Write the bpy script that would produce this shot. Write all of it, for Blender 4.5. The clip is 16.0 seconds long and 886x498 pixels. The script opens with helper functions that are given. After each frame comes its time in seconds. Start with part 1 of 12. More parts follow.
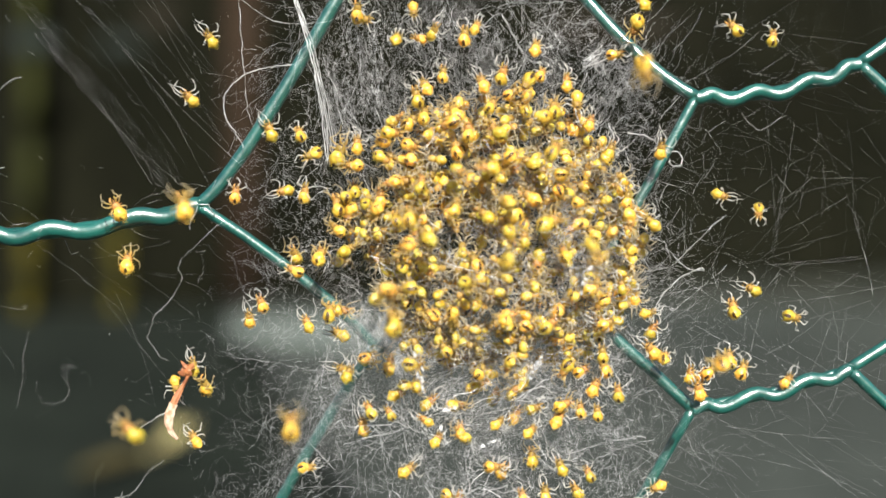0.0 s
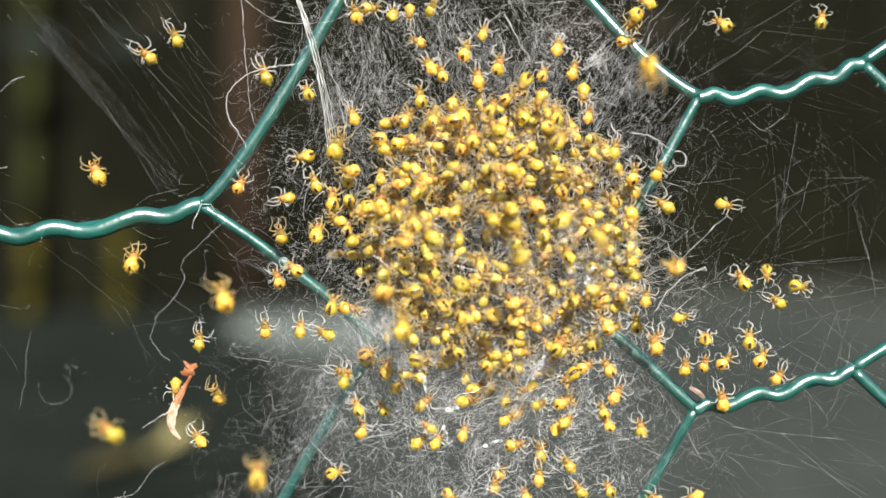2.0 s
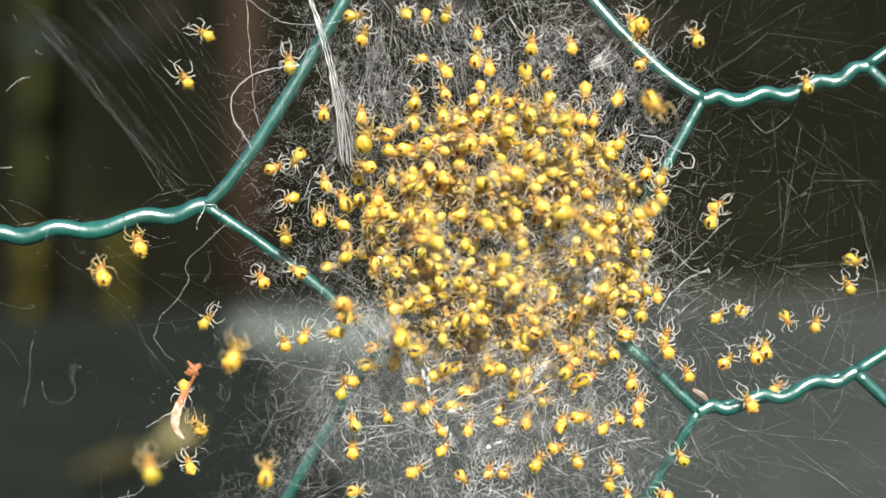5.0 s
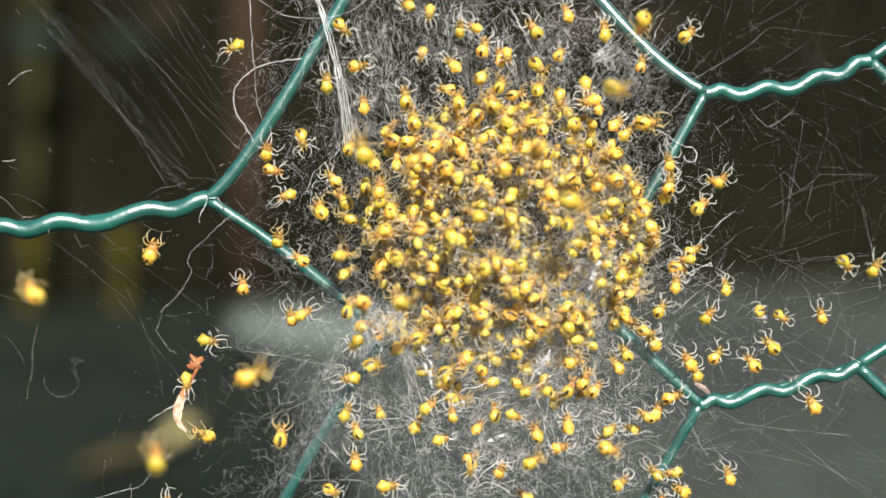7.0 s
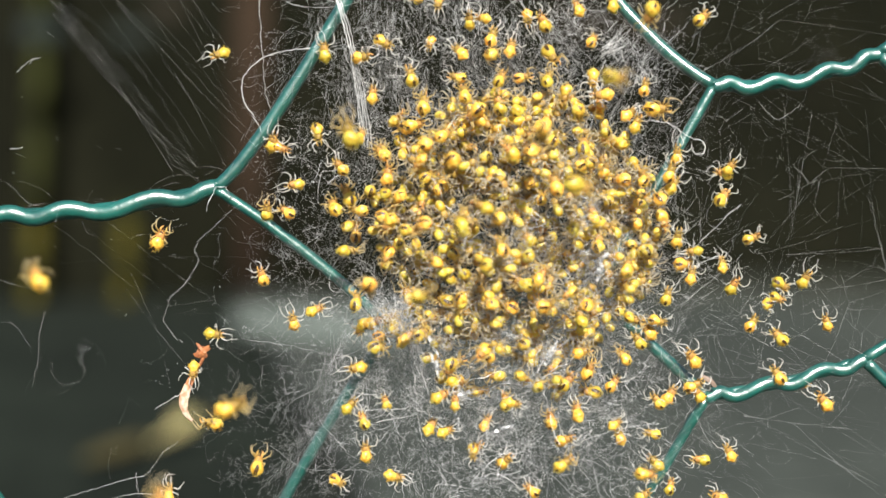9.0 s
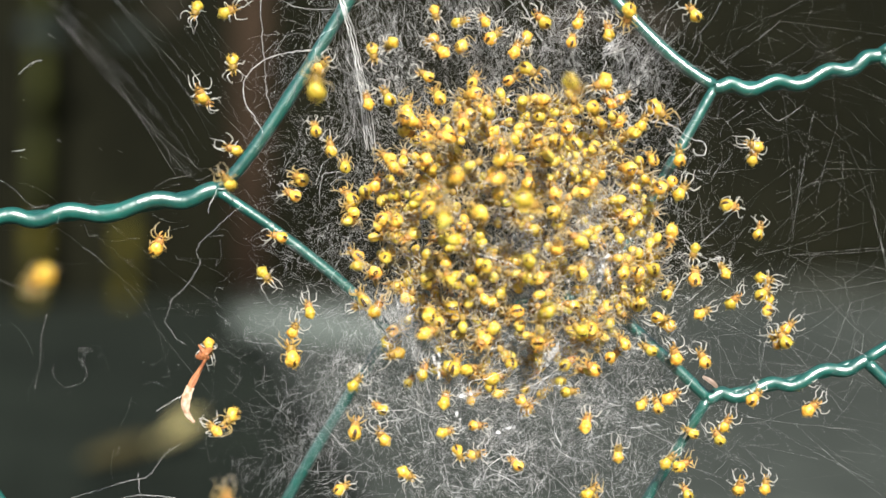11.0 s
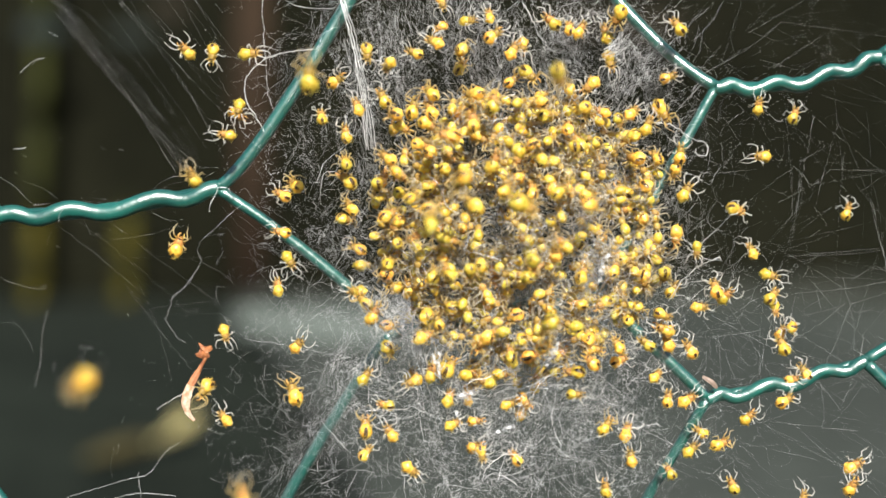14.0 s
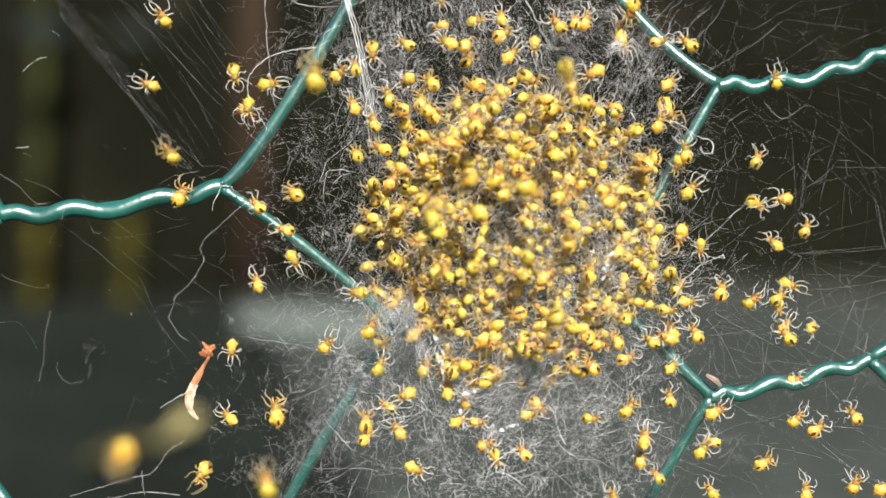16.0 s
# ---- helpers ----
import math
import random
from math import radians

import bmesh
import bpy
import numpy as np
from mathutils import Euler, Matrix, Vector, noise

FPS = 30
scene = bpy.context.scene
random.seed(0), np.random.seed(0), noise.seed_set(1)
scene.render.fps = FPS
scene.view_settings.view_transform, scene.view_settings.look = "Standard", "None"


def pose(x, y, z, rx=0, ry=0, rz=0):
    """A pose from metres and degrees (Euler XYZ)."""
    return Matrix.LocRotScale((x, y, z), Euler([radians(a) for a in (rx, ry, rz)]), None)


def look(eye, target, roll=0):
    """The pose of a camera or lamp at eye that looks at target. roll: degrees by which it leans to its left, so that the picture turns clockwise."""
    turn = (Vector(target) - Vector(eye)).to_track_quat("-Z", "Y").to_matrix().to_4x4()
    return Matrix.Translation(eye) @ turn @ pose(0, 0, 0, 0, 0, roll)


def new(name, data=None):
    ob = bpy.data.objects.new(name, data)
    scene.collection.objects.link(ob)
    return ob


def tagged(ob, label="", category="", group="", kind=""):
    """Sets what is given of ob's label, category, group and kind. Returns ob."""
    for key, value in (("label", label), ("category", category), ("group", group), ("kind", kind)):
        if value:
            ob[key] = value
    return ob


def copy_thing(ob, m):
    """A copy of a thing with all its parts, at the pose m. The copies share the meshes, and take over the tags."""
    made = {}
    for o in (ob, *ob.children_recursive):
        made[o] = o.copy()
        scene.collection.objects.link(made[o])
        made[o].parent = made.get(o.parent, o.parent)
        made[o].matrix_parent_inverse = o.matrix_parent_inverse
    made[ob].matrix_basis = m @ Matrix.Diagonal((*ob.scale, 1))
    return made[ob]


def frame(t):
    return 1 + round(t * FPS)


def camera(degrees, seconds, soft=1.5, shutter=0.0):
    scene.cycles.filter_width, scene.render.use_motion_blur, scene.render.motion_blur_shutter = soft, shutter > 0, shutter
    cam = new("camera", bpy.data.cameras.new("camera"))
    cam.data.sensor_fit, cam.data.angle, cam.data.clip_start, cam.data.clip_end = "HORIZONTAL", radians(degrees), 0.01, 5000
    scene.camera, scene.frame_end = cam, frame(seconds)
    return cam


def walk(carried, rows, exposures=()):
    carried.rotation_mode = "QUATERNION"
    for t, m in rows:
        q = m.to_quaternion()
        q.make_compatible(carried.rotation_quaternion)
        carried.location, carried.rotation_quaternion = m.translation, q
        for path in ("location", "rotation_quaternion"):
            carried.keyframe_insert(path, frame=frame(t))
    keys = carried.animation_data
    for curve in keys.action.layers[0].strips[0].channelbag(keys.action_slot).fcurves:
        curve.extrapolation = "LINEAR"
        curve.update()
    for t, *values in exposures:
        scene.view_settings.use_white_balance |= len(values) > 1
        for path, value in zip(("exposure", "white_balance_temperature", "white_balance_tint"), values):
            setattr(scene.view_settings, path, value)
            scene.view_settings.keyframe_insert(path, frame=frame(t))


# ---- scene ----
Z0 = 0.10  # height of the camera's axis above the ground


def mm(x, z, near=0.0):
    """A place x right, z up on the net's plane and near towards the viewer, all in millimetres."""
    return Vector((x / 1000, -near / 1000, Z0 + z / 1000))


# ---- camera ----
cam = camera(40.0, 16.0, soft=1.6)
cam.data.dof.use_dof = True
cam.data.dof.focus_distance = 0.0978
cam.data.dof.aperture_fstop = 14.0
PATH = [
    (0, 0.00014, -0.09972, 0.10002, 90.007, -0.050, -0.050),
    (0.5, 0.00013, -0.09970, 0.10002, 90.008, -0.045, -0.052),
    (1, 0.00010, -0.09970, 0.10002, 90.007, -0.036, -0.054),
    (1.5, 0.00006, -0.09971, 0.10001, 90.005, -0.021, -0.043),
    (2, 0.00001, -0.09973, 0.10001, 90.004, -0.005, -0.032),
    (2.5, -0.00002, -0.09977, 0.10002, 90.006, 0.007, -0.051),
    (3, -0.00009, -0.09982, 0.10003, 90.010, 0.031, -0.004),
    (3.5, -0.00016, -0.09987, 0.10006, 90.020, 0.057, 0.114),
    (4, -0.00018, -0.09984, 0.10012, 90.043, 0.064, 0.151),
    (6.5, -0.00020, -0.09994, 0.09984, 89.944, 0.070, 0.170),
    (7, -0.00030, -0.09991, 0.09974, 89.910, 0.106, 0.215),
    (7.5, -0.00043, -0.09992, 0.09963, 89.871, 0.150, 0.308),
    (8, -0.00054, -0.09994, 0.09950, 89.823, 0.189, 0.427),
    (8.5, -0.00062, -0.09993, 0.09936, 89.776, 0.216, 0.548),
    (9, -0.00066, -0.09985, 0.09927, 89.743, 0.232, 0.640),
    (11.5, -0.00074, -0.10005, 0.09937, 89.780, 0.260, 0.549),
    (12, -0.00073, -0.10012, 0.09939, 89.787, 0.257, 0.692),
    (12.5, -0.00073, -0.10008, 0.09939, 89.785, 0.257, 0.710),
    (13, -0.00073, -0.10004, 0.09935, 89.773, 0.256, 0.712),
    (13.5, -0.00073, -0.10003, 0.09933, 89.764, 0.257, 0.737),
    (14, -0.00076, -0.10007, 0.09931, 89.759, 0.267, 0.767),
    (14.5, -0.00080, -0.10011, 0.09930, 89.753, 0.279, 0.807),
    (15, -0.00082, -0.10012, 0.09928, 89.748, 0.287, 0.794),
    (15.5, -0.00086, -0.10010, 0.09925, 89.738, 0.301, 0.741),
    (16, -0.00093, -0.09998, 0.09922, 89.726, 0.325, 0.683),
]
walk(cam, [(t, Matrix.Translation((x, y, z)) @ pose(0, 0, 0, 0, 0, yaw) @ pose(0, 0, 0, tilt) @ pose(0, 0, 0, 0, 0, roll))
           for t, x, y, z, tilt, yaw, roll in PATH])

# ---- light ----
SUN_FROM = Vector((0.13, -0.835, 0.53)).normalized()
world = bpy.data.worlds.new("sky")
scene.world = world
world.use_nodes = True
wn = world.node_tree
sky = wn.nodes.new("ShaderNodeTexSky")
sky.sky_type, sky.sun_disc = "NISHITA", False
sky.sun_elevation = math.asin(SUN_FROM.z)
sky.sun_rotation = math.atan2(SUN_FROM.x, SUN_FROM.y)
wn.nodes["Background"].inputs["Strength"].default_value = 0.06
wn.links.new(sky.outputs["Color"], wn.nodes["Background"].inputs["Color"])
sun_data = bpy.data.lights.new("sun", "SUN")
sun_data.energy, sun_data.angle, sun_data.color = 5.0, radians(0.5), (1.0, 0.965, 0.90)
sun = new("sun", sun_data)
sun.matrix_world = look(SUN_FROM * 5, (0, 0, 0))
scene.view_settings.exposure = 0.70


# ---- materials ----
def material(name, colour, rough=0.5, dark=None, grain=400.0, stain=60.0, bump=0.0, spec=0.5, sheen=0.0, through_light=0.0, coat=0.0, island=0.0, edges=(0.36, 0.62)):
    """A surface whose colour wanders between colour and dark at two scales, with fine relief."""
    mat = bpy.data.materials.new(name)
    mat.use_nodes = True
    nt = mat.node_tree
    bsdf = nt.nodes["Principled BSDF"]
    dark = dark or tuple(c * 0.6 for c in colour)
    where = nt.nodes.new("ShaderNodeTexCoord")
    fine, broad = nt.nodes.new("ShaderNodeTexNoise"), nt.nodes.new("ShaderNodeTexNoise")
    fine.inputs["Scale"].default_value, broad.inputs["Scale"].default_value = grain, stain
    fine.inputs["Detail"].default_value = 4.0
    both = nt.nodes.new("ShaderNodeMath")
    both.operation = "MULTIPLY_ADD"
    both.inputs[1].default_value = 0.5
    half = nt.nodes.new("ShaderNodeMath")
    half.operation = "MULTIPLY"
    half.inputs[1].default_value = 0.5
    ramp = nt.nodes.new("ShaderNodeValToRGB")
    ramp.color_ramp.elements[0].position, ramp.color_ramp.elements[1].position = edges
    ramp.color_ramp.elements[0].color, ramp.color_ramp.elements[1].color = (*dark, 1), (*colour, 1)
    for tex in (fine, broad):
        nt.links.new(where.outputs["Object"], tex.inputs["Vector"])
    nt.links.new(broad.outputs["Fac"], half.inputs[0])
    nt.links.new(fine.outputs["Fac"], both.inputs[0])
    nt.links.new(half.outputs[0], both.inputs[2])
    nt.links.new(both.outputs[0], ramp.inputs["Fac"])
    tint = ramp.outputs["Color"]
    if island:
        info = nt.nodes.new("ShaderNodeObjectInfo" if island > 0 else "ShaderNodeNewGeometry")
        vary = nt.nodes.new("ShaderNodeHueSaturation")
        span = nt.nodes.new("ShaderNodeMapRange")
        span.inputs["To Min"].default_value, span.inputs["To Max"].default_value = 1 - abs(island), 1 + abs(island)
        nt.links.new(info.outputs["Random" if island > 0 else "Random Per Island"], span.inputs["Value"])
        nt.links.new(span.outputs[0], vary.inputs["Value"])
        if island > 0:
            hue = nt.nodes.new("ShaderNodeMapRange")
            hue.inputs["From Min"].default_value, hue.inputs["From Max"].default_value = 1.0, 0.0
            hue.inputs["To Min"].default_value, hue.inputs["To Max"].default_value = 0.5 - 0.07 * island, 0.5 + 0.07 * island
            nt.links.new(info.outputs["Random"], hue.inputs["Value"])
            nt.links.new(hue.outputs[0], vary.inputs["Hue"])
        nt.links.new(tint, vary.inputs["Color"])
        tint = vary.outputs["Color"]
    nt.links.new(tint, bsdf.inputs["Base Color"])
    bsdf.inputs["Roughness"].default_value = rough
    bsdf.inputs["Specular IOR Level"].default_value = spec
    bsdf.inputs["Coat Weight"].default_value = coat
    bsdf.inputs["Coat IOR"].default_value = 1.7 if coat < 0.9 else 2.1
    bsdf.inputs["Coat Roughness"].default_value = 0.40 if coat < 0.9 else 0.29
    if bump:
        lump = nt.nodes.new("ShaderNodeBump")
        lump.inputs["Strength"].default_value = bump
        lump.inputs["Distance"].default_value = 0.3 / grain
        nt.links.new(fine.outputs["Fac"], lump.inputs["Height"])
        nt.links.new(lump.outputs[0], bsdf.inputs["Normal"])
        if coat > 0.9:
            nt.links.new(lump.outputs[0], bsdf.inputs["Coat Normal"])
    if through_light:
        thin = nt.nodes.new("ShaderNodeBsdfTranslucent")
        mix = nt.nodes.new("ShaderNodeMixShader")
        mix.inputs["Fac"].default_value = through_light
        nt.links.new(tint, thin.inputs["Color"])
        nt.links.new(bsdf.outputs[0], mix.inputs[1])
        nt.links.new(thin.outputs[0], mix.inputs[2])
        nt.links.new(mix.outputs[0], nt.nodes["Material Output"].inputs["Surface"])
    return mat


def leg_material(name, pale, dark, reach):
    """Amber at the hip, pale and glassy towards the foot, with darker joints."""
    mat = material(name, pale, 0.40, dark, 2600, 900, 0.0, 0.4, through_light=0.5)
    nt = mat.node_tree
    where = nt.nodes.new("ShaderNodeTexCoord")
    far = nt.nodes.new("ShaderNodeVectorMath")
    far.operation = "LENGTH"
    span = nt.nodes.new("ShaderNodeMapRange")
    span.inputs["From Min"].default_value, span.inputs["From Max"].default_value = 0.0001, reach
    mix = nt.nodes.new("ShaderNodeMixRGB")
    mix.inputs["Color1"].default_value = (0.80, 0.60, 0.20, 1)
    ramp = next(n for n in nt.nodes if n.bl_idname == "ShaderNodeValToRGB")
    nt.links.new(where.outputs["Object"], far.inputs[0])
    nt.links.new(far.outputs["Value"], span.inputs["Value"])
    nt.links.new(span.outputs[0], mix.inputs["Fac"])
    for link in list(ramp.outputs["Color"].links):
        goal = link.to_socket
        nt.links.remove(link)
        nt.links.new(mix.outputs[0], goal)
    nt.links.new(ramp.outputs["Color"], mix.inputs["Color2"])
    return mat


GREEN_PVC = material("green_pvc", (0.009, 0.125, 0.098), 0.40, (0.005, 0.072, 0.058), 1100, 260, 0.30, 0.6, coat=0.95)
# strong pale-to-dark change along the threads paints their uneven glints into the colour
SILK = material("silk", (0.95, 0.95, 0.95), 0.40, (0.26, 0.26, 0.265), 1700, 500, through_light=0.25, island=-0.7)
CABLE = material("silk_cable", (0.96, 0.96, 0.95), 0.38, (0.50, 0.50, 0.50), 2200, 600, through_light=0.2)
FILM = material("silk_film", (0.90, 0.91, 0.92), 0.5, (0.55, 0.56, 0.57), 2500, 700, 0.4, through_light=0.35)
film_nodes = FILM.node_tree
film_clear, film_mix, film_gaps = (film_nodes.nodes.new("ShaderNode" + kind) for kind in ("BsdfTransparent", "MixShader", "ValToRGB"))
film_gaps.color_ramp.elements[0].position, film_gaps.color_ramp.elements[1].position = 0.42, 0.62
film_last = film_nodes.nodes["Material Output"].inputs["Surface"]
film_nodes.links.new(next(n for n in film_nodes.nodes if n.bl_idname == "ShaderNodeTexNoise").outputs["Fac"], film_gaps.inputs["Fac"])
film_nodes.links.new(film_gaps.outputs["Color"], film_mix.inputs["Fac"])
film_nodes.links.new(film_clear.outputs[0], film_mix.inputs[1])
film_nodes.links.new(film_last.links[0].from_socket, film_mix.inputs[2])
film_nodes.links.new(film_mix.outputs[0], film_last)
ABDOMEN = material("yellow_abdomen", (0.93, 0.700, 0.110), 0.40, (0.70, 0.36, 0.025), 3000, 1300, 0.5, 0.5, through_light=0.12, coat=0.35, island=0.28, edges=(0.40, 0.56))
THORAX = material("amber_thorax", (0.76, 0.48, 0.13), 0.42, (0.38, 0.20, 0.045), 2600, 1200, 0.3, 0.4, through_light=0.25, island=0.25)
LEG = leg_material("pale_leg", (0.92, 0.92, 0.90), (0.70, 0.68, 0.62), 0.00036)
AMBER_LEG = leg_material("amber_leg", (0.78, 0.71, 0.54), (0.48, 0.38, 0.22), 0.0008)
PATCH = material("dark_patch", (0.085, 0.042, 0.012), 0.45, (0.025, 0.012, 0.005), 2500, 900)
PETAL = material("dry_petal", (0.90, 0.72, 0.56), 0.55, (0.56, 0.27, 0.14), 2600, 900, 0.6, through_light=0.25, edges=(0.40, 0.56))
FLAKE = material("dull_flake", (0.42, 0.31, 0.25), 0.6, (0.20, 0.14, 0.10), 1800, 700, 0.4, through_light=0.2)
HUSK = material("rust_husk", (0.52, 0.21, 0.08), 0.5, (0.20, 0.06, 0.025), 2200, 700, 0.5)
BUD = material("straw_leaf", (0.42, 0.37, 0.17), 0.7, (0.17, 0.14, 0.06), 300, 40, 0.2, 0.1)
DRY_BROWN = material("dry_brown", (0.105, 0.088, 0.038), 0.8, (0.042, 0.038, 0.018), 400, 60, 0.4, 0.1)
SOIL = material("dark_soil", (0.0224, 0.0286, 0.0210), 0.9, (0.0064, 0.0088, 0.0066), 40, 5, 0.6, 0.1)
CONCRETE = material("grey_concrete", (0.080, 0.090, 0.078), 0.9, (0.030, 0.035, 0.030), 60, 2.6, 0.5, 0.1)
KERB = material("damp_concrete", (0.042, 0.045, 0.037), 0.9, (0.016, 0.018, 0.014), 50, 6, 0.6, 0.1)
FLAG = material("pale_flagstone", (0.24, 0.275, 0.245), 0.9, (0.14, 0.165, 0.145), 50, 6, 0.4, 0.1)
# near-black base colour: the background's shade is put into the wood
BOARD = material("shaded_fence_wood", (0.0098, 0.0100, 0.0055), 0.85, (0.0043, 0.0045, 0.0024), 30, 4, 0.4, 0.05, island=0.12)
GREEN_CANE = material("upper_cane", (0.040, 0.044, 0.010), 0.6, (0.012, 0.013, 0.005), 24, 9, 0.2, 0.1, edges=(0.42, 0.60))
BLUE_LICHEN = material("blue_grey_lichen", (0.046, 0.058, 0.053), 0.9, (0.015, 0.018, 0.016), 60, 12, 0.4, 0.05)
PINK_LICHEN = material("brown_lichen", (0.046, 0.038, 0.028), 0.9, (0.016, 0.014, 0.010), 60, 12, 0.4, 0.05)
POST = material("brown_post_wood", (0.045, 0.030, 0.0195), 0.85, (0.021, 0.0140, 0.0095), 40, 5, 0.4, 0.05)
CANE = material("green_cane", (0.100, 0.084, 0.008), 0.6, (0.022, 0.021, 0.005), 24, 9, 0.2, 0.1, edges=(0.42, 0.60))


# ---- mesh helpers ----
def mesh_object(name, verts, faces, mat, parent=None, label="", smooth=True):
    data = bpy.data.meshes.new(name)
    data.from_pydata([tuple(v) for v in verts], [], faces)
    data.materials.append(mat)
    if smooth:
        data.polygons.foreach_set("use_smooth", [True] * len(data.polygons))
    data.update()
    ob = new(name, data)
    ob.parent = parent
    if label:
        ob["label"] = label
    return ob


def tube(verts, faces, pts, radii, sides=6, caps=True):
    """Adds a tube along pts to the lists; radii is one number or one a point."""
    n = len(pts)
    if not hasattr(radii, "__len__"):
        radii = [radii] * n
    base = len(verts)
    side = None
    for i, p in enumerate(pts):
        t = (pts[min(i + 1, n - 1)] - pts[max(i - 1, 0)])
        t = t.normalized() if t.length > 1e-12 else Vector((0, 0, 1))
        if side is None:
            side = t.orthogonal().normalized()
        else:
            side = side - t * side.dot(t)
            side = side.normalized() if side.length > 1e-9 else t.orthogonal().normalized()
        up = t.cross(side)
        for k in range(sides):
            a = 2 * math.pi * k / sides
            verts.append(p + (side * math.cos(a) + up * math.sin(a)) * radii[i])
    for i in range(n - 1):
        for k in range(sides):
            a, b = base + i * sides + k, base + i * sides + (k + 1) % sides
            faces.append((a, b, b + sides, a + sides))
    if caps:
        faces.append(tuple(base + k for k in reversed(range(sides))))
        faces.append(tuple(base + (n - 1) * sides + k for k in range(sides)))


def bezier(a, b, c, d, n):
    return [a * (1 - s) ** 3 + b * 3 * s * (1 - s) ** 2 + c * 3 * s * s * (1 - s) + d * s ** 3
            for s in (i / (n - 1) for i in range(n))]


def spline(pts, per=6):
    """A smooth line through the points."""
    out = []
    for i in range(len(pts) - 1):
        p0, p1, p2, p3 = pts[max(i - 1, 0)], pts[i], pts[i + 1], pts[min(i + 2, len(pts) - 1)]
        for k in range(per):
            s = k / per
            out.append(0.5 * (2 * p1 + (p2 - p0) * s + (2 * p0 - 5 * p1 + 4 * p2 - p3) * s * s + (3 * p1 - p0 - 3 * p2 + p3) * s ** 3))
    return out + [pts[-1].copy()]


def box(name, size, centre, mat, parent=None, label="", bevel=0.004):
    bm = bmesh.new()
    bmesh.ops.create_cube(bm, size=1.0, matrix=Matrix.Translation(centre) @ Matrix.Diagonal((*size, 1)))
    bmesh.ops.bevel(bm, geom=list(bm.edges), offset=bevel, segments=2, affect="EDGES", profile=0.5)
    data = bpy.data.meshes.new(name)
    bm.to_mesh(data)
    bm.free()
    data.materials.append(mat)
    ob = new(name, data)
    ob.parent = parent
    if label:
        ob["label"] = label
    return ob


# ---- the ground and what stands behind ----
def build_ground():
    bm = bmesh.new()
    bmesh.ops.create_grid(bm, x_segments=60, y_segments=60, size=1.0)
    for v in bm.verts:
        r = max(abs(v.co.x), abs(v.co.y))
        k = 0.4 + 60 * r ** 5
        v.co.x, v.co.y = v.co.x * k * 8, v.co.y * k * 8 + 1.0
        v.co.z = 0.006 * noise.noise(v.co * 7.0) - 0.006
    data = bpy.data.meshes.new("ground")
    bm.to_mesh(data)
    bm.free()
    data.materials.append(SOIL)
    tagged(new("ground", data), "dark bluish grey soil in front of a fence", "ground", kind="structure")


def build_slab():
    # a wedge-shaped slab whose left edge runs away from the viewer
    top, pts = 0.006, [(-0.0265, 0.334), (0.904, 0.334), (1.335, 2.05), (-0.375, 2.05)]
    bm = bmesh.new()
    low = [bm.verts.new((x, y, -0.012)) for x, y in pts]
    high = [bm.verts.new((x, y, top)) for x, y in pts]
    bm.faces.new(high)
    bm.faces.new(low[::-1])
    for i in range(4):
        bm.faces.new((low[i], low[(i + 1) % 4], high[(i + 1) % 4], high[i]))
    bmesh.ops.bevel(bm, geom=list(bm.edges), offset=0.004, segments=2, affect="EDGES", profile=0.5)
    data = bpy.data.meshes.new("paving_slab")
    bm.to_mesh(data)
    bm.free()
    data.materials.append(CONCRETE)
    tagged(new("paving_slab", data), "weathered grey concrete slab lying on the soil", "paving slab", kind="structure")


def build_kerb():
    # a low kerb at the foot of the fence, higher towards its far end
    pts = [(0.16, 0.022), (0.55, 0.042), (0.9, 0.055), (2.4, 0.057)]
    V = [(x, y, z) for x, top in pts for y, z in ((2.052, -0.012), (2.052, top - 0.006), (2.058, top), (2.084, top), (2.084, -0.012))]
    F = [(5 * i + k, 5 * i + (k + 1) % 5, 5 * i + 5 + (k + 1) % 5, 5 * i + 5 + k) for i in range(len(pts) - 1) for k in range(5)]
    F += [(4, 3, 2, 1, 0), tuple(5 * (len(pts) - 1) + k for k in range(5))]
    tagged(mesh_object("kerb", V, F, KERB, smooth=False), "low damp grey concrete kerb along the foot of the fence", "kerb", kind="structure")


def build_flag():
    top, pts = 0.011, [(-0.216, 1.143), (-0.046, 0.98), (-0.075, 1.50), (-0.279, 1.485)]
    bm = bmesh.new()
    low = [bm.verts.new((x, y, 0.0062)) for x, y in pts]
    high = [bm.verts.new((x, y, top)) for x, y in pts]
    bm.faces.new(high)
    bm.faces.new(low[::-1])
    for i in range(4):
        bm.faces.new((low[i], low[(i + 1) % 4], high[(i + 1) % 4], high[i]))
    bmesh.ops.bevel(bm, geom=list(bm.edges), offset=0.002, segments=2, affect="EDGES", profile=0.5)
    data = bpy.data.meshes.new("flagstone")
    bm.to_mesh(data)
    bm.free()
    data.materials.append(FLAG)
    tagged(new("flagstone", data), "pale grey-green flat stone lying on the concrete slab", "flat stone")


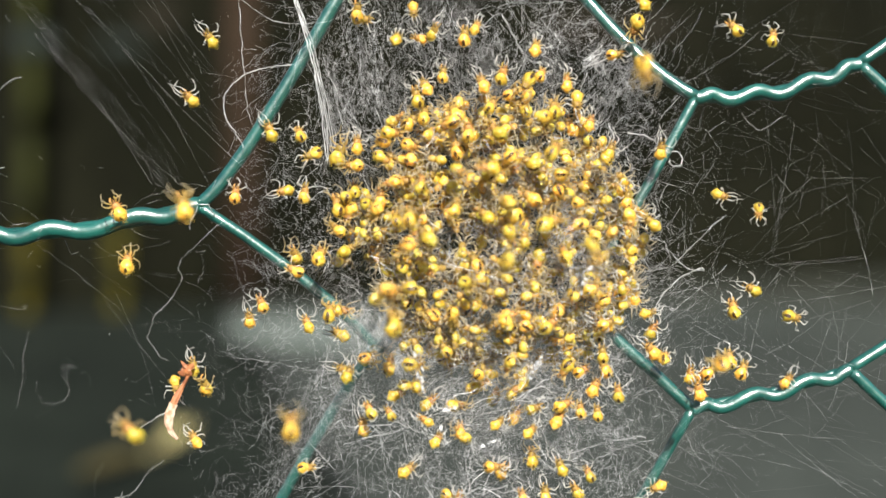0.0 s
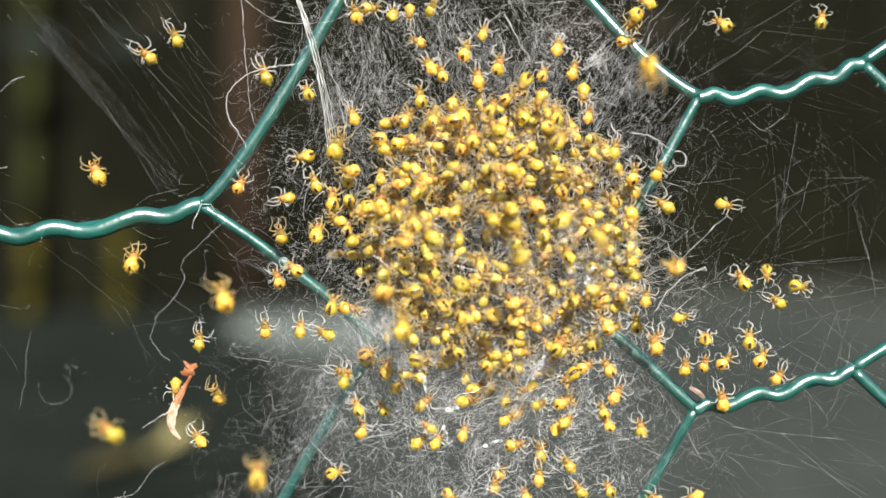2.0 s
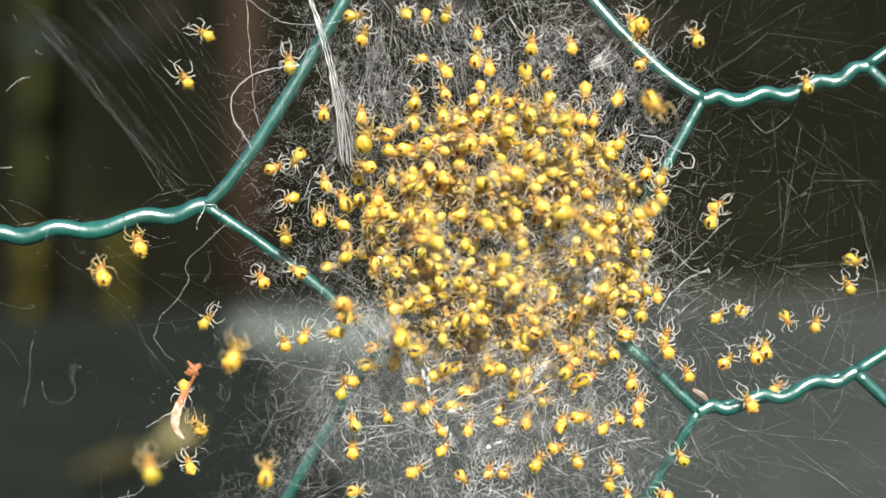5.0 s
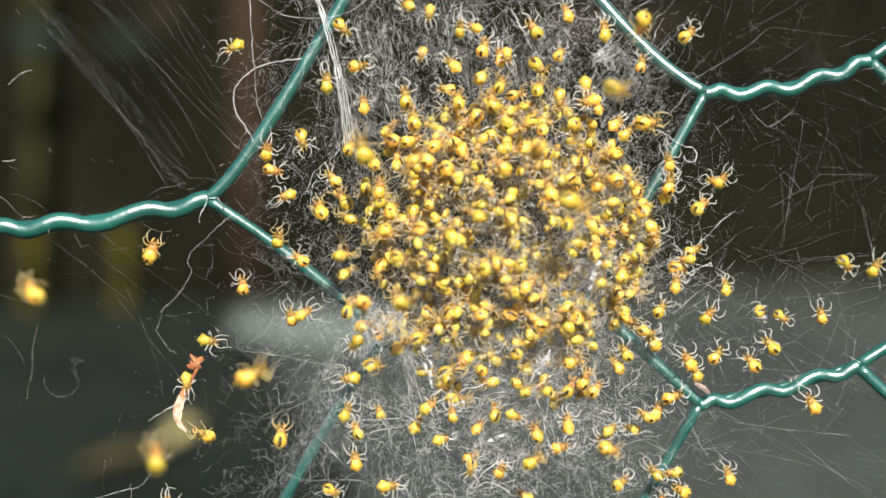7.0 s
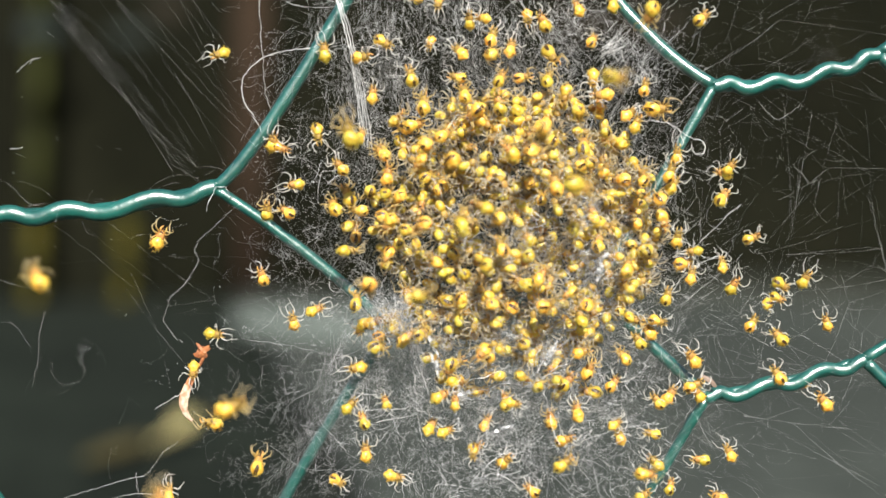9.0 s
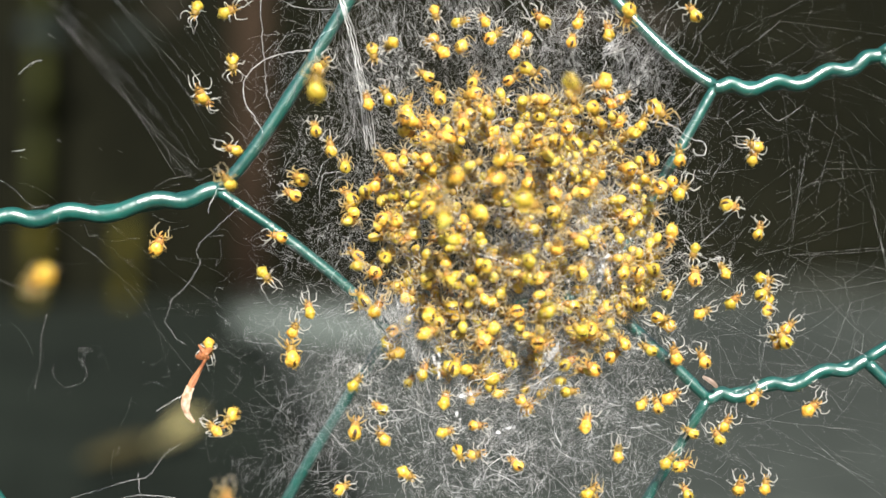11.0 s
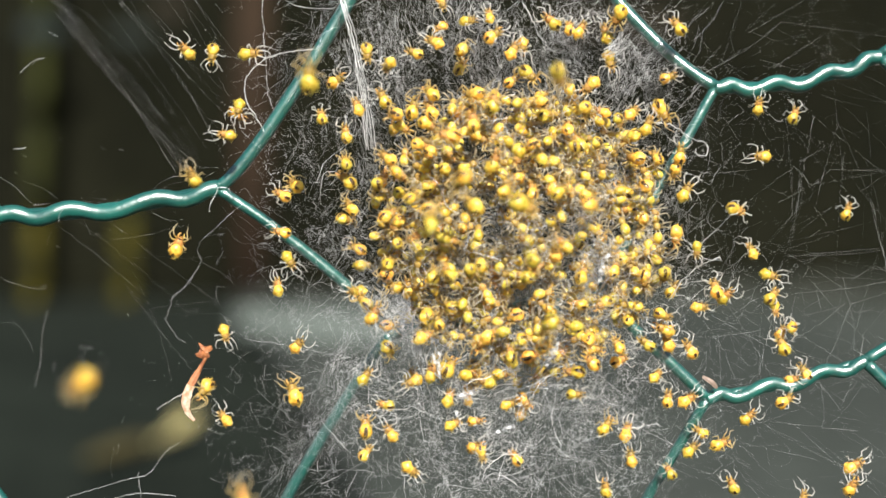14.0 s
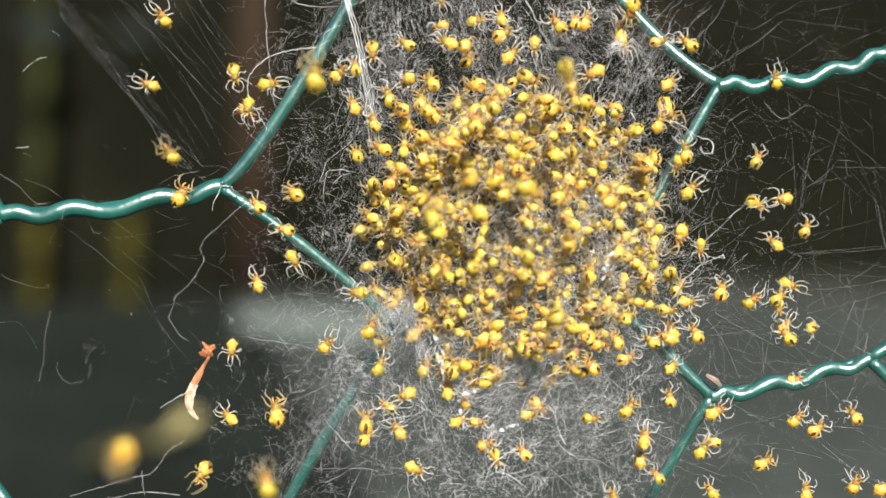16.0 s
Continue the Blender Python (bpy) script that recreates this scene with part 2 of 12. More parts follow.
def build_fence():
    fence = tagged(new("fence"), "weathered timber fence in near-black shade colour with brown post", "fence")
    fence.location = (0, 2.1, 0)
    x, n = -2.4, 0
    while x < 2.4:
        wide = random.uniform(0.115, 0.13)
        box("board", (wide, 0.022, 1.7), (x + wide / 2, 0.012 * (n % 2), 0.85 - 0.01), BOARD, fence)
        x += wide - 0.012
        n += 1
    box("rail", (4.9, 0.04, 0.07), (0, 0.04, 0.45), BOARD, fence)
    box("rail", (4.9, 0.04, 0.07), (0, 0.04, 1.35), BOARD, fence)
    V, F = [], []
    tube(V, F, [Vector((-0.350, -0.06, z)) for z in (-0.02, 0.4, 0.9, 1.4, 1.78, 1.80)], [0.032, 0.032, 0.031, 0.031, 0.030, 0.026], 20)
    mesh_object("post", V, F, POST, fence, "round brown timber post")
    # scabs of lichen on the boards
    for x, z, wide, tall, mat in ((-0.510, 0.522, 0.030, 0.022, PINK_LICHEN), (-0.575, 0.468, 0.040, 0.014, BLUE_LICHEN), (0.30, 0.50, 0.12, 0.02, PINK_LICHEN)):
        V, F, n = [Vector((x, -0.018, z))], [], 22
        for ring in (0.6, 1.0):
            for k in range(n):
                a = 2 * math.pi * k / n
                r = ring * (1 + 0.25 * noise.noise(Vector((2 * math.cos(a), 2 * math.sin(a), x * 9))))
                V.append(Vector((x + wide * r * math.cos(a), -0.016 if ring < 1 else -0.0115, z + tall * r * math.sin(a))))
        for k in range(n):
            F.append((0, 1 + k, 1 + (k + 1) % n))
            F.append((1 + k, 1 + n + k, 1 + n + (k + 1) % n, 1 + (k + 1) % n))
        mesh_object("lichen", V, F, mat, fence, "dull crust of lichen on a board")


def build_canes():
    for x, y, r, h, label in ((-0.693, 1.93, 0.0145, 1.5, "yellow-green upright garden cane stuck in the soil"), (-0.555, 1.98, 0.015, 0.17, "short dull olive cane stump stuck in the soil")):
        cane = tagged(new("garden_cane"), label, "garden cane", "canes before the fence")
        cane.location = (x, y, 0)
        z = -0.03
        while z < h:
            tall = min(0.16, h - z)
            bow = [Vector((0.01 * math.sin(2 * (z + dz)), 0, z + dz)) for dz in (0.0, 0.33 * tall, 0.66 * tall, tall - 0.01)]
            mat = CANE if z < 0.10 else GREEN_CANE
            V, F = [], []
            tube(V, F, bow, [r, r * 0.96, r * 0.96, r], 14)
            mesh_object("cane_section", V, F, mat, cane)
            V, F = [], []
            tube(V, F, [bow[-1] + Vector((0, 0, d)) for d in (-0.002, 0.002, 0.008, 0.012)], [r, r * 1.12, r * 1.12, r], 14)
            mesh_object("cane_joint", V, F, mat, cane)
            z += 0.16
        if h > 1:
            # a wad of faded tie wound round it
            V, F = [], []
            for k in range(4):
                ring = [Vector((0.010 + (0.020 + 0.016 * abs(math.cos(a))) * math.cos(a), 0.020 * math.sin(a), 0.436 + 0.006 * k + 0.004 * math.sin(a + k))) for a in (2 * math.pi * i / 20 for i in range(21))]
                tube(V, F, ring, 0.0045, 8)
            mesh_object("cane_tie", V, F, BLUE_LICHEN, cane, "faded blue-grey tie wound round the cane")


# ---- the netting ----
# twists of the netting: left end, right end (right, up, and where it leaves the plane of the net also out), sag, wire radius, and where along it the coated pair crests and dips by turns
TWISTS = {
    (0, 0): ((-37.22, 1.10, 1.8), (-19.7, 3.60), 0.55, 0.67, (0.04, 0.17, 0.316, 0.485, 0.706, 0.85)),
    (1, 0): ((-5.51, -8.22, -2.2), (11.6, -4.6), 0.2, 0.60, None),
    (1, -1): ((-6.0, -31.0), (11.93, -30.26, -4.5), 0.2, 0.60, None),
    (0, -1): ((-34.0, -27.0), (-16.26, -26.46, -6.0), 0.2, 0.60, None),
    (1, 1): ((-7.3, 22.5), (11.28, 22.23, -2.4), 0.2, 0.60, None),
    (2, 0): ((20.6, -13.1), (33.6, -9.9), 0.30, 0.52, (0.08, 0.18, 0.40, 0.53, 0.73, 0.88)),
    (2, 1): ((20.9, 12.45), (34.5, 15.2), 0.85, 0.55, (0.093, 0.202, 0.37, 0.50, 0.68, 0.81, 0.93)),
}
# how far the handles of a bent strand reach, where it is not simply taut: from its start, and back from its end
BENDS = {
    ((0, 0), (1, 0)): ((4.6, -2.9), (-2.4, 3.4)),
    ((0, 0), (1, 1)): ((3.2, 2.4), (-3.4, -5.6)),
    ((1, 1), (2, 1)): ((2.0, -2.6), (-3.6, 2.0)),
    ((0, -1), (1, 0)): ((2.0, 4.4), (-2.6, -3.2)),
}
# strands that are drawn out thinner than the rest
SLIM = {((0, 0), (1, 0)): 0.80, ((0, -1), (1, 0)): 0.86, ((1, -1), (2, 0)): 0.86, ((1, 0), (2, 1)): 0.86}
WIRE_R = 0.52


def coated_wire(name, pts, radius, net, seed, sides=14):
    """One wire under its plastic coat, a little lumpy and scuffed along its length."""
    V, F = [], []
    tube(V, F, pts, [radius / 1000 * (1 + 0.05 * noise.noise(p * 900) + 0.05 * noise.noise(p * 320 + Vector((seed, 0, 0)))) for p in pts], sides)
    return mesh_object(name, V, F, GREEN_PVC, net)


def build_net():
    net = tagged(new("wire_netting"), "green plastic-coated hexagonal wire netting holding the silk", "wire netting")
    net.location = (0, 0, 0)

    def ends(c, r):
        if (c, r) in TWISTS:
            a, b = TWISTS[c, r][:2]
        else:
            x = -36.0 + 28.6 * c
            z = 2.4 + 25.6 * r - (11.0 if c % 2 else 0) - (14.0 if c == 2 else 0)
            if c == 1:
                z = -5.8 + 26.6 * r
            if c > 2:
                z = (0.5 if c % 2 else -13.0) + 25.6 * r
            if c < 0:
                z = (-11.0 if c % 2 else 2.4) + 25.6 * r
            a, b = (x, z), (x + 17.5, z + 2.0)
        return mm(*a), mm(*b)

    cols, rows = range(-3, 6), range(-4, 5)
    inside = lambda p: -0.002 + 0.001 < p.z < 0.24
    away = Vector((0, 1, 0))
    for c in cols:
        for r in rows:
            a, b = ends(c, r)
            if not (inside(a) and inside(b)):
                continue
            along = (b - a).normalized()
            up = away.cross(along) * -1
            sag, thick, beats = TWISTS[c, r][2:] if (c, r) in TWISTS else (0.2, 0.58, None)
            beats = beats or (0.08, 0.22, 0.36, 0.50, 0.64, 0.78, 0.92)
            marks = [2 * beats[0] - beats[1], *beats, 2 * beats[-1] - beats[-2], 3 * beats[-1] - 2 * beats[-2]]
            n = 84
            main, inner = [], []
            for i in range(n):
                s = i / (n - 1)
                phase = math.pi * (np.interp(s, marks, range(len(marks))) - 1)
                hold = min(1.0, 9 * s + 0.15, 9 * (1 - s) + 0.15) / 1000
                base = a + (b - a) * s - up * sag / 1000 * math.sin(math.pi * s)
                main.append(base + up * 0.31 * hold * math.cos(phase) + away * 0.08 * hold * math.sin(phase))
                inner.append(base - up * 0.06 * hold * math.cos(phase) + away * hold * (0.26 - 0.08 * math.sin(phase)))
            coated_wire("twisted_wire", main, thick * 1.03, net, c + 3 * r)
            coated_wire("twisted_wire", inner, thick * 0.74, net, c + 5 * r)
            # strands leave the right end towards the next column
            for q in sorted(rows, key=lambda q: abs((ends(c + 1, q)[0] - b).z))[:2]:
                e, _ = ends(c + 1, q)
                if c + 1 not in cols or not inside(e):
                    continue
                d = e - b
                sgn = 1 if d.z > 0 else -1
                start, stop = b + up * sgn * 0.00010, e - up * sgn * 0.00010
                h, k = BENDS.get(((c, r), (c + 1, q)), ((0.3 * d.x * 1000, 0.3 * d.z * 1000), (-0.3 * d.x * 1000, -0.3 * d.z * 1000)))
                pts = bezier(start, start + Vector((h[0], 300 * d.y, h[1])) / 1000, stop + Vector((k[0], -300 * d.y, k[1])) / 1000, stop, 26)
                pts = [p + Vector((0.03 * noise.noise(p * 500), 0, 0.03 * noise.noise(p * 430))) / 1000 for p in pts]
                coated_wire("wire_strand", pts, SLIM.get(((c, r), (c + 1, q)), 1.0) * (0.92 if c >= 1 else 1.04) * WIRE_R, net, c + 7 * q, 12)


# ---- silk ----
def thread(V, F, pts, width):
    tube(V, F, pts, [0.8 * width / 1000 * random.uniform(0.45, 1.6) for _ in pts], 3, caps=False)


def curly(start, heading, steps, step, wander, kinks=0.2):
    pts, p, d = [start], start.copy(), heading.normalized()
    for _ in range(steps):
        w = wander * 3.2 if random.random() < kinks else wander * 0.5
        d = (d + Vector((random.gauss(0, w), random.gauss(0, w), random.gauss(0, w)))).normalized()
        p = p + d * step / 1000 * random.uniform(0.6, 1.4)
        pts.append(p.copy())
    return pts


def dome(x, z):
    """How far the silk and the swarm stand out of the net towards the viewer, in millimetres."""
    r2 = ((x - 3.5) / 17.0) ** 2 + ((z - 0.5) / 18.0) ** 2
    return 9.0 * math.exp(-r2 * 1.6)


def silk_patch(name, label, draw):
    V, F = [], []
    draw(V, F)
    tagged(mesh_object(name, V, F, SILK), label, "spider silk", kind="stuff")


def build_silk():
    rnd = random.Random(4)

    def curls(V, F, count, where, steps, step, wander, widths, grain=None, hang=0.0, gap=-0.12, kinks=0.2):
        """count curled threads that start at where(), thicker in some places than others, and lean along grain."""
        for _ in range(count):
            x, z, near = where()
            while noise.noise((x * 0.42, z * 0.42, 7.0)) + 0.5 * noise.noise((x * 1.1, z * 1.1, 3.0)) + rnd.gauss(0, 0.12) < gap:
                x, z, near = where()
            head = Vector((rnd.gauss(0, 1), rnd.gauss(0, 0.45), rnd.gauss(0, 1)))
            if grain is not None and rnd.random() < hang:
                head = grain + Vector((rnd.gauss(0, 0.13), rnd.gauss(0, 0.12), rnd.gauss(0, 0.13)))
            thread(V, F, curly(mm(x, z, near), head, rnd.randint(*steps), rnd.uniform(*step), rnd.uniform(*wander), kinks), rnd.choice(widths))

    def knots(V, F, count, where):
        """Small bright tangles from which threads run out on all sides."""
        for _ in range(count):
            x, z, near = where()
            for _ in range(rnd.randint(6, 13)):
                head = Vector((rnd.gauss(0, 1), rnd.gauss(0, 0.3), rnd.gauss(0, 1)))
                thread(V, F, curly(mm(x + rnd.gauss(0, 0.18), z + rnd.gauss(0, 0.18), near), head, rnd.randint(3, 9), rnd.uniform(0.12, 0.26), rnd.uniform(0.1, 0.45)), rnd.choice((0.007, 0.012, 0.018)))

    def round_swarm(sx, sz, cx, cz, back, front):
        def where():
            x, z = rnd.gauss(cx, sx), rnd.gauss(cz, sz)
            return x, z, dome(x, z) * rnd.uniform(back, front) + rnd.uniform(-2.5, 0.5)
        return where

    def patch(x0, x1, z0, z1, n0, n1):
        return lambda: (rnd.uniform(x0, x1) + rnd.gauss(0, 1.6), rnd.uniform(z0, z1) + rnd.gauss(0, 1.2), rnd.uniform(n0, n1))

    fine, mid, stout = (0.005, 0.007, 0.010), (0.007, 0.009, 0.014), (0.018, 0.026, 0.034)

    # the curtain of combed threads above the swarm
    def curtain(V, F):
        down = Vector((0.22, 0.05, -1)).normalized()
        curls(V, F, 880, patch(-10.5, 10, 7, 24, -3.0, 1.0), (16, 44), (0.16, 0.30), (0.06, 0.16), (0.004, 0.006, 0.008), down, 0.97, gap=0.0, kinks=0.28)
        curls(V, F, 330, patch(-12, 15, 4, 21, -4.0, 1.5), (6, 18), (0.12, 0.24), (0.3, 0.7), fine, gap=0.05, kinks=0.3)
        curls(V, F, 200, patch(8, 16, 8, 21, -3.0, 1.0), (10, 26), (0.16, 0.30), (0.06, 0.18), fine, Vector((-0.6, 0.05, -0.8)), 0.9, kinks=0.25)
        curls(V, F, 330, patch(-15.5, -8, -4, 20, -2.5, 1.0), (12, 34), (0.12, 0.24), (0.2, 0.5), (0.003, 0.0045, 0.0065), down, 0.55, gap=0.05, kinks=0.3)
        curls(V, F, 60, patch(-12, 10, 8, 22, -1.0, 1.5), (24, 50), (0.16, 0.28), (0.06, 0.16), (0.011, 0.015), down, 0.97)
    silk_patch("silk_curtain", "combed curtain of white silk threads above the swarm", curtain)

    # the felt that the swarm sits in
    def felt(V, F):
        curls(V, F, 1300, round_swarm(6.8, 8.3, 5.0, 1.0, -0.3, 0.5), (5, 16), (0.2, 0.38), (0.25, 0.8), mid)
        curls(V, F, 420, patch(12, 16.5, -5, 16, -3, 1.5), (5, 18), (0.22, 0.42), (0.08, 0.35), (0.004, 0.006, 0.009, 0.012), Vector((0.6, 0, 0.8)), 0.35, kinks=0.2)
        curls(V, F, 850, round_swarm(7.2, 8.6, 4.8, 0.0, -0.1, 0.9), (12, 34), (0.2, 0.36), (0.08, 0.35), (0.0035, 0.005))
        curls(V, F, 700, round_swarm(3.2, 6.0, 10.5, -3.0, 0.3, 1.0), (5, 18), (0.2, 0.38), (0.2, 0.7), mid)
        curls(V, F, 60, round_swarm(8.5, 9, 4.0, 0.0, 0.0, 0.9), (8, 20), (0.3, 0.5), (0.2, 0.5), stout)
        curls(V, F, 600, round_swarm(7.0, 7.5, 6.0, 0.0, 0.6, 1.1), (10, 28), (0.2, 0.36), (0.08, 0.35), (0.003, 0.0045), gap=-0.5)
        curls(V, F, 1700, round_swarm(7.2, 7.6, 4.0, -6.0, 0.1, 1.0), (14, 30), (0.2, 0.36), (0.08, 0.3), (0.0025, 0.0035), gap=-0.4)
        knots(V, F, 70, round_swarm(8.0, 8.0, 5.0, -3.0, 0.3, 1.0))
    silk_patch("silk_felt", "tangled white silk felt among the spiderlings", felt)

    # the loose skirt under the swarm
    def skirt(V, F):
        curls(V, F, 620, round_swarm(8.5, 5.5, 3.0, -14.0, -0.2, 0.8), (10, 28), (0.14, 0.28), (0.15, 0.5), (0.0018, 0.0026), gap=-0.5)
        curls(V, F, 640, round_swarm(7.0, 4.5, 4.5, -13.5, 0.0, 1.0), (8, 26), (0.12, 0.26), (0.2, 0.55), (0.0045, 0.006), kinks=0.3)
        curls(V, F, 520, patch(-4, 16, -21.5, -7, -2.5, 2.0), (8, 24), (0.11, 0.24), (0.2, 0.55), fine, kinks=0.3)
        curls(V, F, 480, round_swarm(4.5, 3.5, 5.0, -12.0, 0.3, 1.0), (8, 24), (0.11, 0.24), (0.2, 0.55), (0.006, 0.008, 0.011), kinks=0.3)
        curls(V, F, 330, patch(-5, 14, -21.5, -9, -1.5, 3.0), (8, 24), (0.11, 0.24), (0.2, 0.55), (0.006, 0.008, 0.012), gap=0.0, kinks=0.3)
        curls(V, F, 420, patch(-19, -5, -21, -5, -2, 1), (8, 26), (0.10, 0.22), (0.2, 0.5), (0.002, 0.0034, 0.005), gap=0.0, kinks=0.3)
        curls(V, F, 170, patch(-15, -5, -21, -7, 0.8, 2.2), (8, 26), (0.10, 0.24), (0.2, 0.5), (0.003, 0.0045, 0.007), gap=0.06, kinks=0.3)
        curls(V, F, 200, lambda: (lambda q: (-5.8 - 5.0 * q + rnd.gauss(0, 0.7), -8.6 - 7.6 * q + rnd.gauss(0, 0.7), rnd.uniform(0.7, 2.0)))(rnd.random()), (8, 22), (0.12, 0.24), (0.2, 0.5), (0.004, 0.006, 0.008), gap=-0.4, kinks=0.3)
        knots(V, F, 26, patch(-4, 14, -20, -8, 0.0, 3.5))
        knots(V, F, 12, patch(-14, -4, -20, -8, 0.0, 2.0))
        curls(V, F, 40, patch(-8, 14, -20, -8, 0.5, 3.5), (14, 34), (0.25, 0.42), (0.1, 0.3), (0.016, 0.022))
        for x, z, dx, dz in ((-3.2, -9.5, 0.6, -4.2), (0.2, -12.8, 6.0, 0.9), (2.0, -13.6, 3.6, 1.6), (5.2, -14.4, 3.6, 3.4), (8.8, -2.6, -1.0, -2.3),
                             (1.2, -19.6, 4.2, 0.4), (-6.2, -15.0, 3.6, 1.6), (7.0, -8.4, -0.6, -2.4), (2.4, -15.4, -0.8, -3.6)):
            for _ in range(7):
                p = mm(x + rnd.gauss(0, 0.2), z + rnd.gauss(0, 0.2), rnd.uniform(2, 4.5))
                q = mm(x + dx + rnd.gauss(0, 0.6), z + dz + rnd.gauss(0, 0.6), rnd.uniform(1.5, 4.5))
                bow = Vector((rnd.gauss(0, 0.45), 0, rnd.gauss(0, 0.45))) / 1000
                thread(V, F, [p.lerp(q, i / 9) + bow * math.sin(math.pi * i / 9) + Vector((rnd.gauss(0, 0.13), 0, rnd.gauss(0, 0.13))) / 1000 for i in range(10)], rnd.choice(mid + (0.028,)))
        # pale gathered sheets
        for x, z, ax, az, wide in ((1.0, -12.6, 1.0, 0.25, 1.3), (-1.1, -8.1, 0.7, 0.7, 1.0), (3.9, -15.6, 1.0, 0.35, 1.5), (11.2, -2.2, 0.3, 1.0, 1.3), (9.6, 1.2, 0.8, 0.5, 0.9), (7.6, -9.4, 0.8, -0.4, 1.0), (-3.0, -9.0, 0.3, -1.0, 0.8)):
            lie = Vector((ax, 0, az)).normalized()
            over = dome(x, z) * 0.95 + 0.5
            for _ in range(36):
                off = rnd.gauss(0, wide * 0.32)
                p = mm(x - lie.z * off + lie.x * rnd.gauss(-wide * 0.7, 0.35), z + lie.x * off + lie.z * rnd.gauss(-wide * 0.7, 0.35), over + rnd.gauss(0, 0.2))
                thread(V, F, curly(p, lie + Vector((rnd.gauss(0, 0.16), 0, rnd.gauss(0, 0.16))), rnd.randint(6, 13), 0.17, rnd.uniform(0.05, 0.2)), rnd.choice((0.005, 0.008, 0.012)))
        # longer threads that cross one another in a loose mesh
        for _ in range(150):
            x, z, a, ln = rnd.uniform(-9, 19), rnd.uniform(-22, -6), rnd.uniform(0, 2 * math.pi), rnd.uniform(2.5, 9)
            p, q = mm(x, z, rnd.uniform(-1, 2.5)), mm(x + ln * math.cos(a), z + ln * math.sin(a), rnd.uniform(-1, 2.5))
            bow = Vector((rnd.gauss(0, 0.25), 0, rnd.gauss(0, 0.25))) / 1000
            thread(V, F, [p.lerp(q, i / 12) + bow * math.sin(math.pi * i / 12) + Vector((rnd.gauss(0, 0.05), 0, rnd.gauss(0, 0.05))) / 1000 for i in range(13)], rnd.choice((0.005, 0.007, 0.010)))
        # matted hanks that hang out of the swarm on its lower side
        for (ax, az), (bx, bz), wide, count in (((-4.2, -5.6), (-3.5, -10.8), 0.42, 120), ((-6.8, -5.2), (-4.8, -8.1), 0.9, 90)):
            for _ in range(count):
                off = rnd.gauss(0, wide)
                p = mm(ax + off, az + rnd.gauss(0, 0.8), dome(ax, az) + rnd.uniform(0.2, 1.2))
                lie = mm(bx + 0.6 * off, bz, 0) - mm(ax + off, az, 0)
                thread(V, F, curly(p, lie + Vector((rnd.gauss(0, 0.0004), 0, rnd.gauss(0, 0.0004))), rnd.randint(10, 22), 0.2, rnd.uniform(0.06, 0.25)), rnd.choice((0.005, 0.008, 0.013)))
    silk_patch("silk_skirt", "loose skirt of fine white silk below the swarm", skirt)

    # crumpled films of dense silk between the spiderlings
    for x, z, ax, az, long, wide in ((1.0, -12.4, 1.0, 0.30, 2.2, 0.20), (-1.6, -9.6, 0.25, -1.0, 3.4, 0.28), (3.9, -15.4, 1.0, 0.35, 2.4, 0.16), (11.2, -2.4, 0.35, 1.0, 2.4, 0.24),
                                      (7.4, -9.2, 0.5, 1.0, 2.2, 0.22), (0.2, -14.6, -0.3, 1.0, 2.2, 0.16)):
        lie = Vector((ax, 0, az)).normalized()
        side = Vector((-lie.z, 0, lie.x))
        V, F, n, m = [], [], 15, 6
        over = dome(x, z) * 0.9 + 0.7
        for i in range(n):
            s = i / (n - 1)
            half = wide * (0.35 + 0.65 * math.sin(math.pi * s)) * rnd.uniform(0.55, 1.25)
            for j in range(m):
                q = mm(x, z, over) + (lie * (s - 0.5) * long + side * half * (2 * j / (m - 1) - 1) * rnd.uniform(0.85, 1.15)) / 1000
                V.append(q + Vector((0, 0.30 * noise.noise(q * 1800) + 0.12 * noise.noise(q * 5000), 0)) / 1000)
        for i in range(n - 1):
            for j in range(m - 1):
                a = i * m + j
                F.append((a, a + 1, a + m + 1, a + m))
        tagged(mesh_object("silk_film", V, F, FILM), "small crumpled film of pale dense silk", "silk film")

    # straight lines to the sides
    def lines(V, F):
        def line(a, b, na, nb, width, sag=0.5, kink=0.03):
            p, q = mm(*a, na), mm(*b, nb)
            s = Vector((rnd.gauss(0, sag), 0, rnd.gauss(-0.3 * sag, sag))) / 1000
            n = 12
            thread(V, F, [p.lerp(q, i / n) + s * math.sin(math.pi * i / n) + Vector((rnd.gauss(0, kink), 0, rnd.gauss(0, kink))) / 1000 for i in range(n + 1)], width)
        for _ in range(15):   # from the upper corner down to the net's joint
            x = rnd.uniform(-37, -22)
            line((x, 21 + rnd.uniform(-2, 1)), (x + rnd.uniform(9, 14), 21 - rnd.uniform(12, 17)), rnd.uniform(-4, 2), rnd.uniform(-3, 2), rnd.choice((0.002, 0.003, 0.0045)), 0.7)
        for _ in range(6):   # a slack sheet of them behind the net
            x, w = -37.6 + rnd.gauss(0, 0.5), rnd.gauss(0, 0.3)
            line((x, 22.3), (x + 14.5 + w, 6.0 + w), rnd.uniform(-15, -10), rnd.uniform(-9, -6), rnd.choice((0.0016, 0.0024)), 0.8, 0.05)
        for _ in range(34):   # short bits of thread put in as glints and motes on them
            x, z, ln = rnd.uniform(-37, -17), rnd.uniform(-14, 21), rnd.choice((0.08, 0.12, rnd.uniform(0.15, 0.9)))
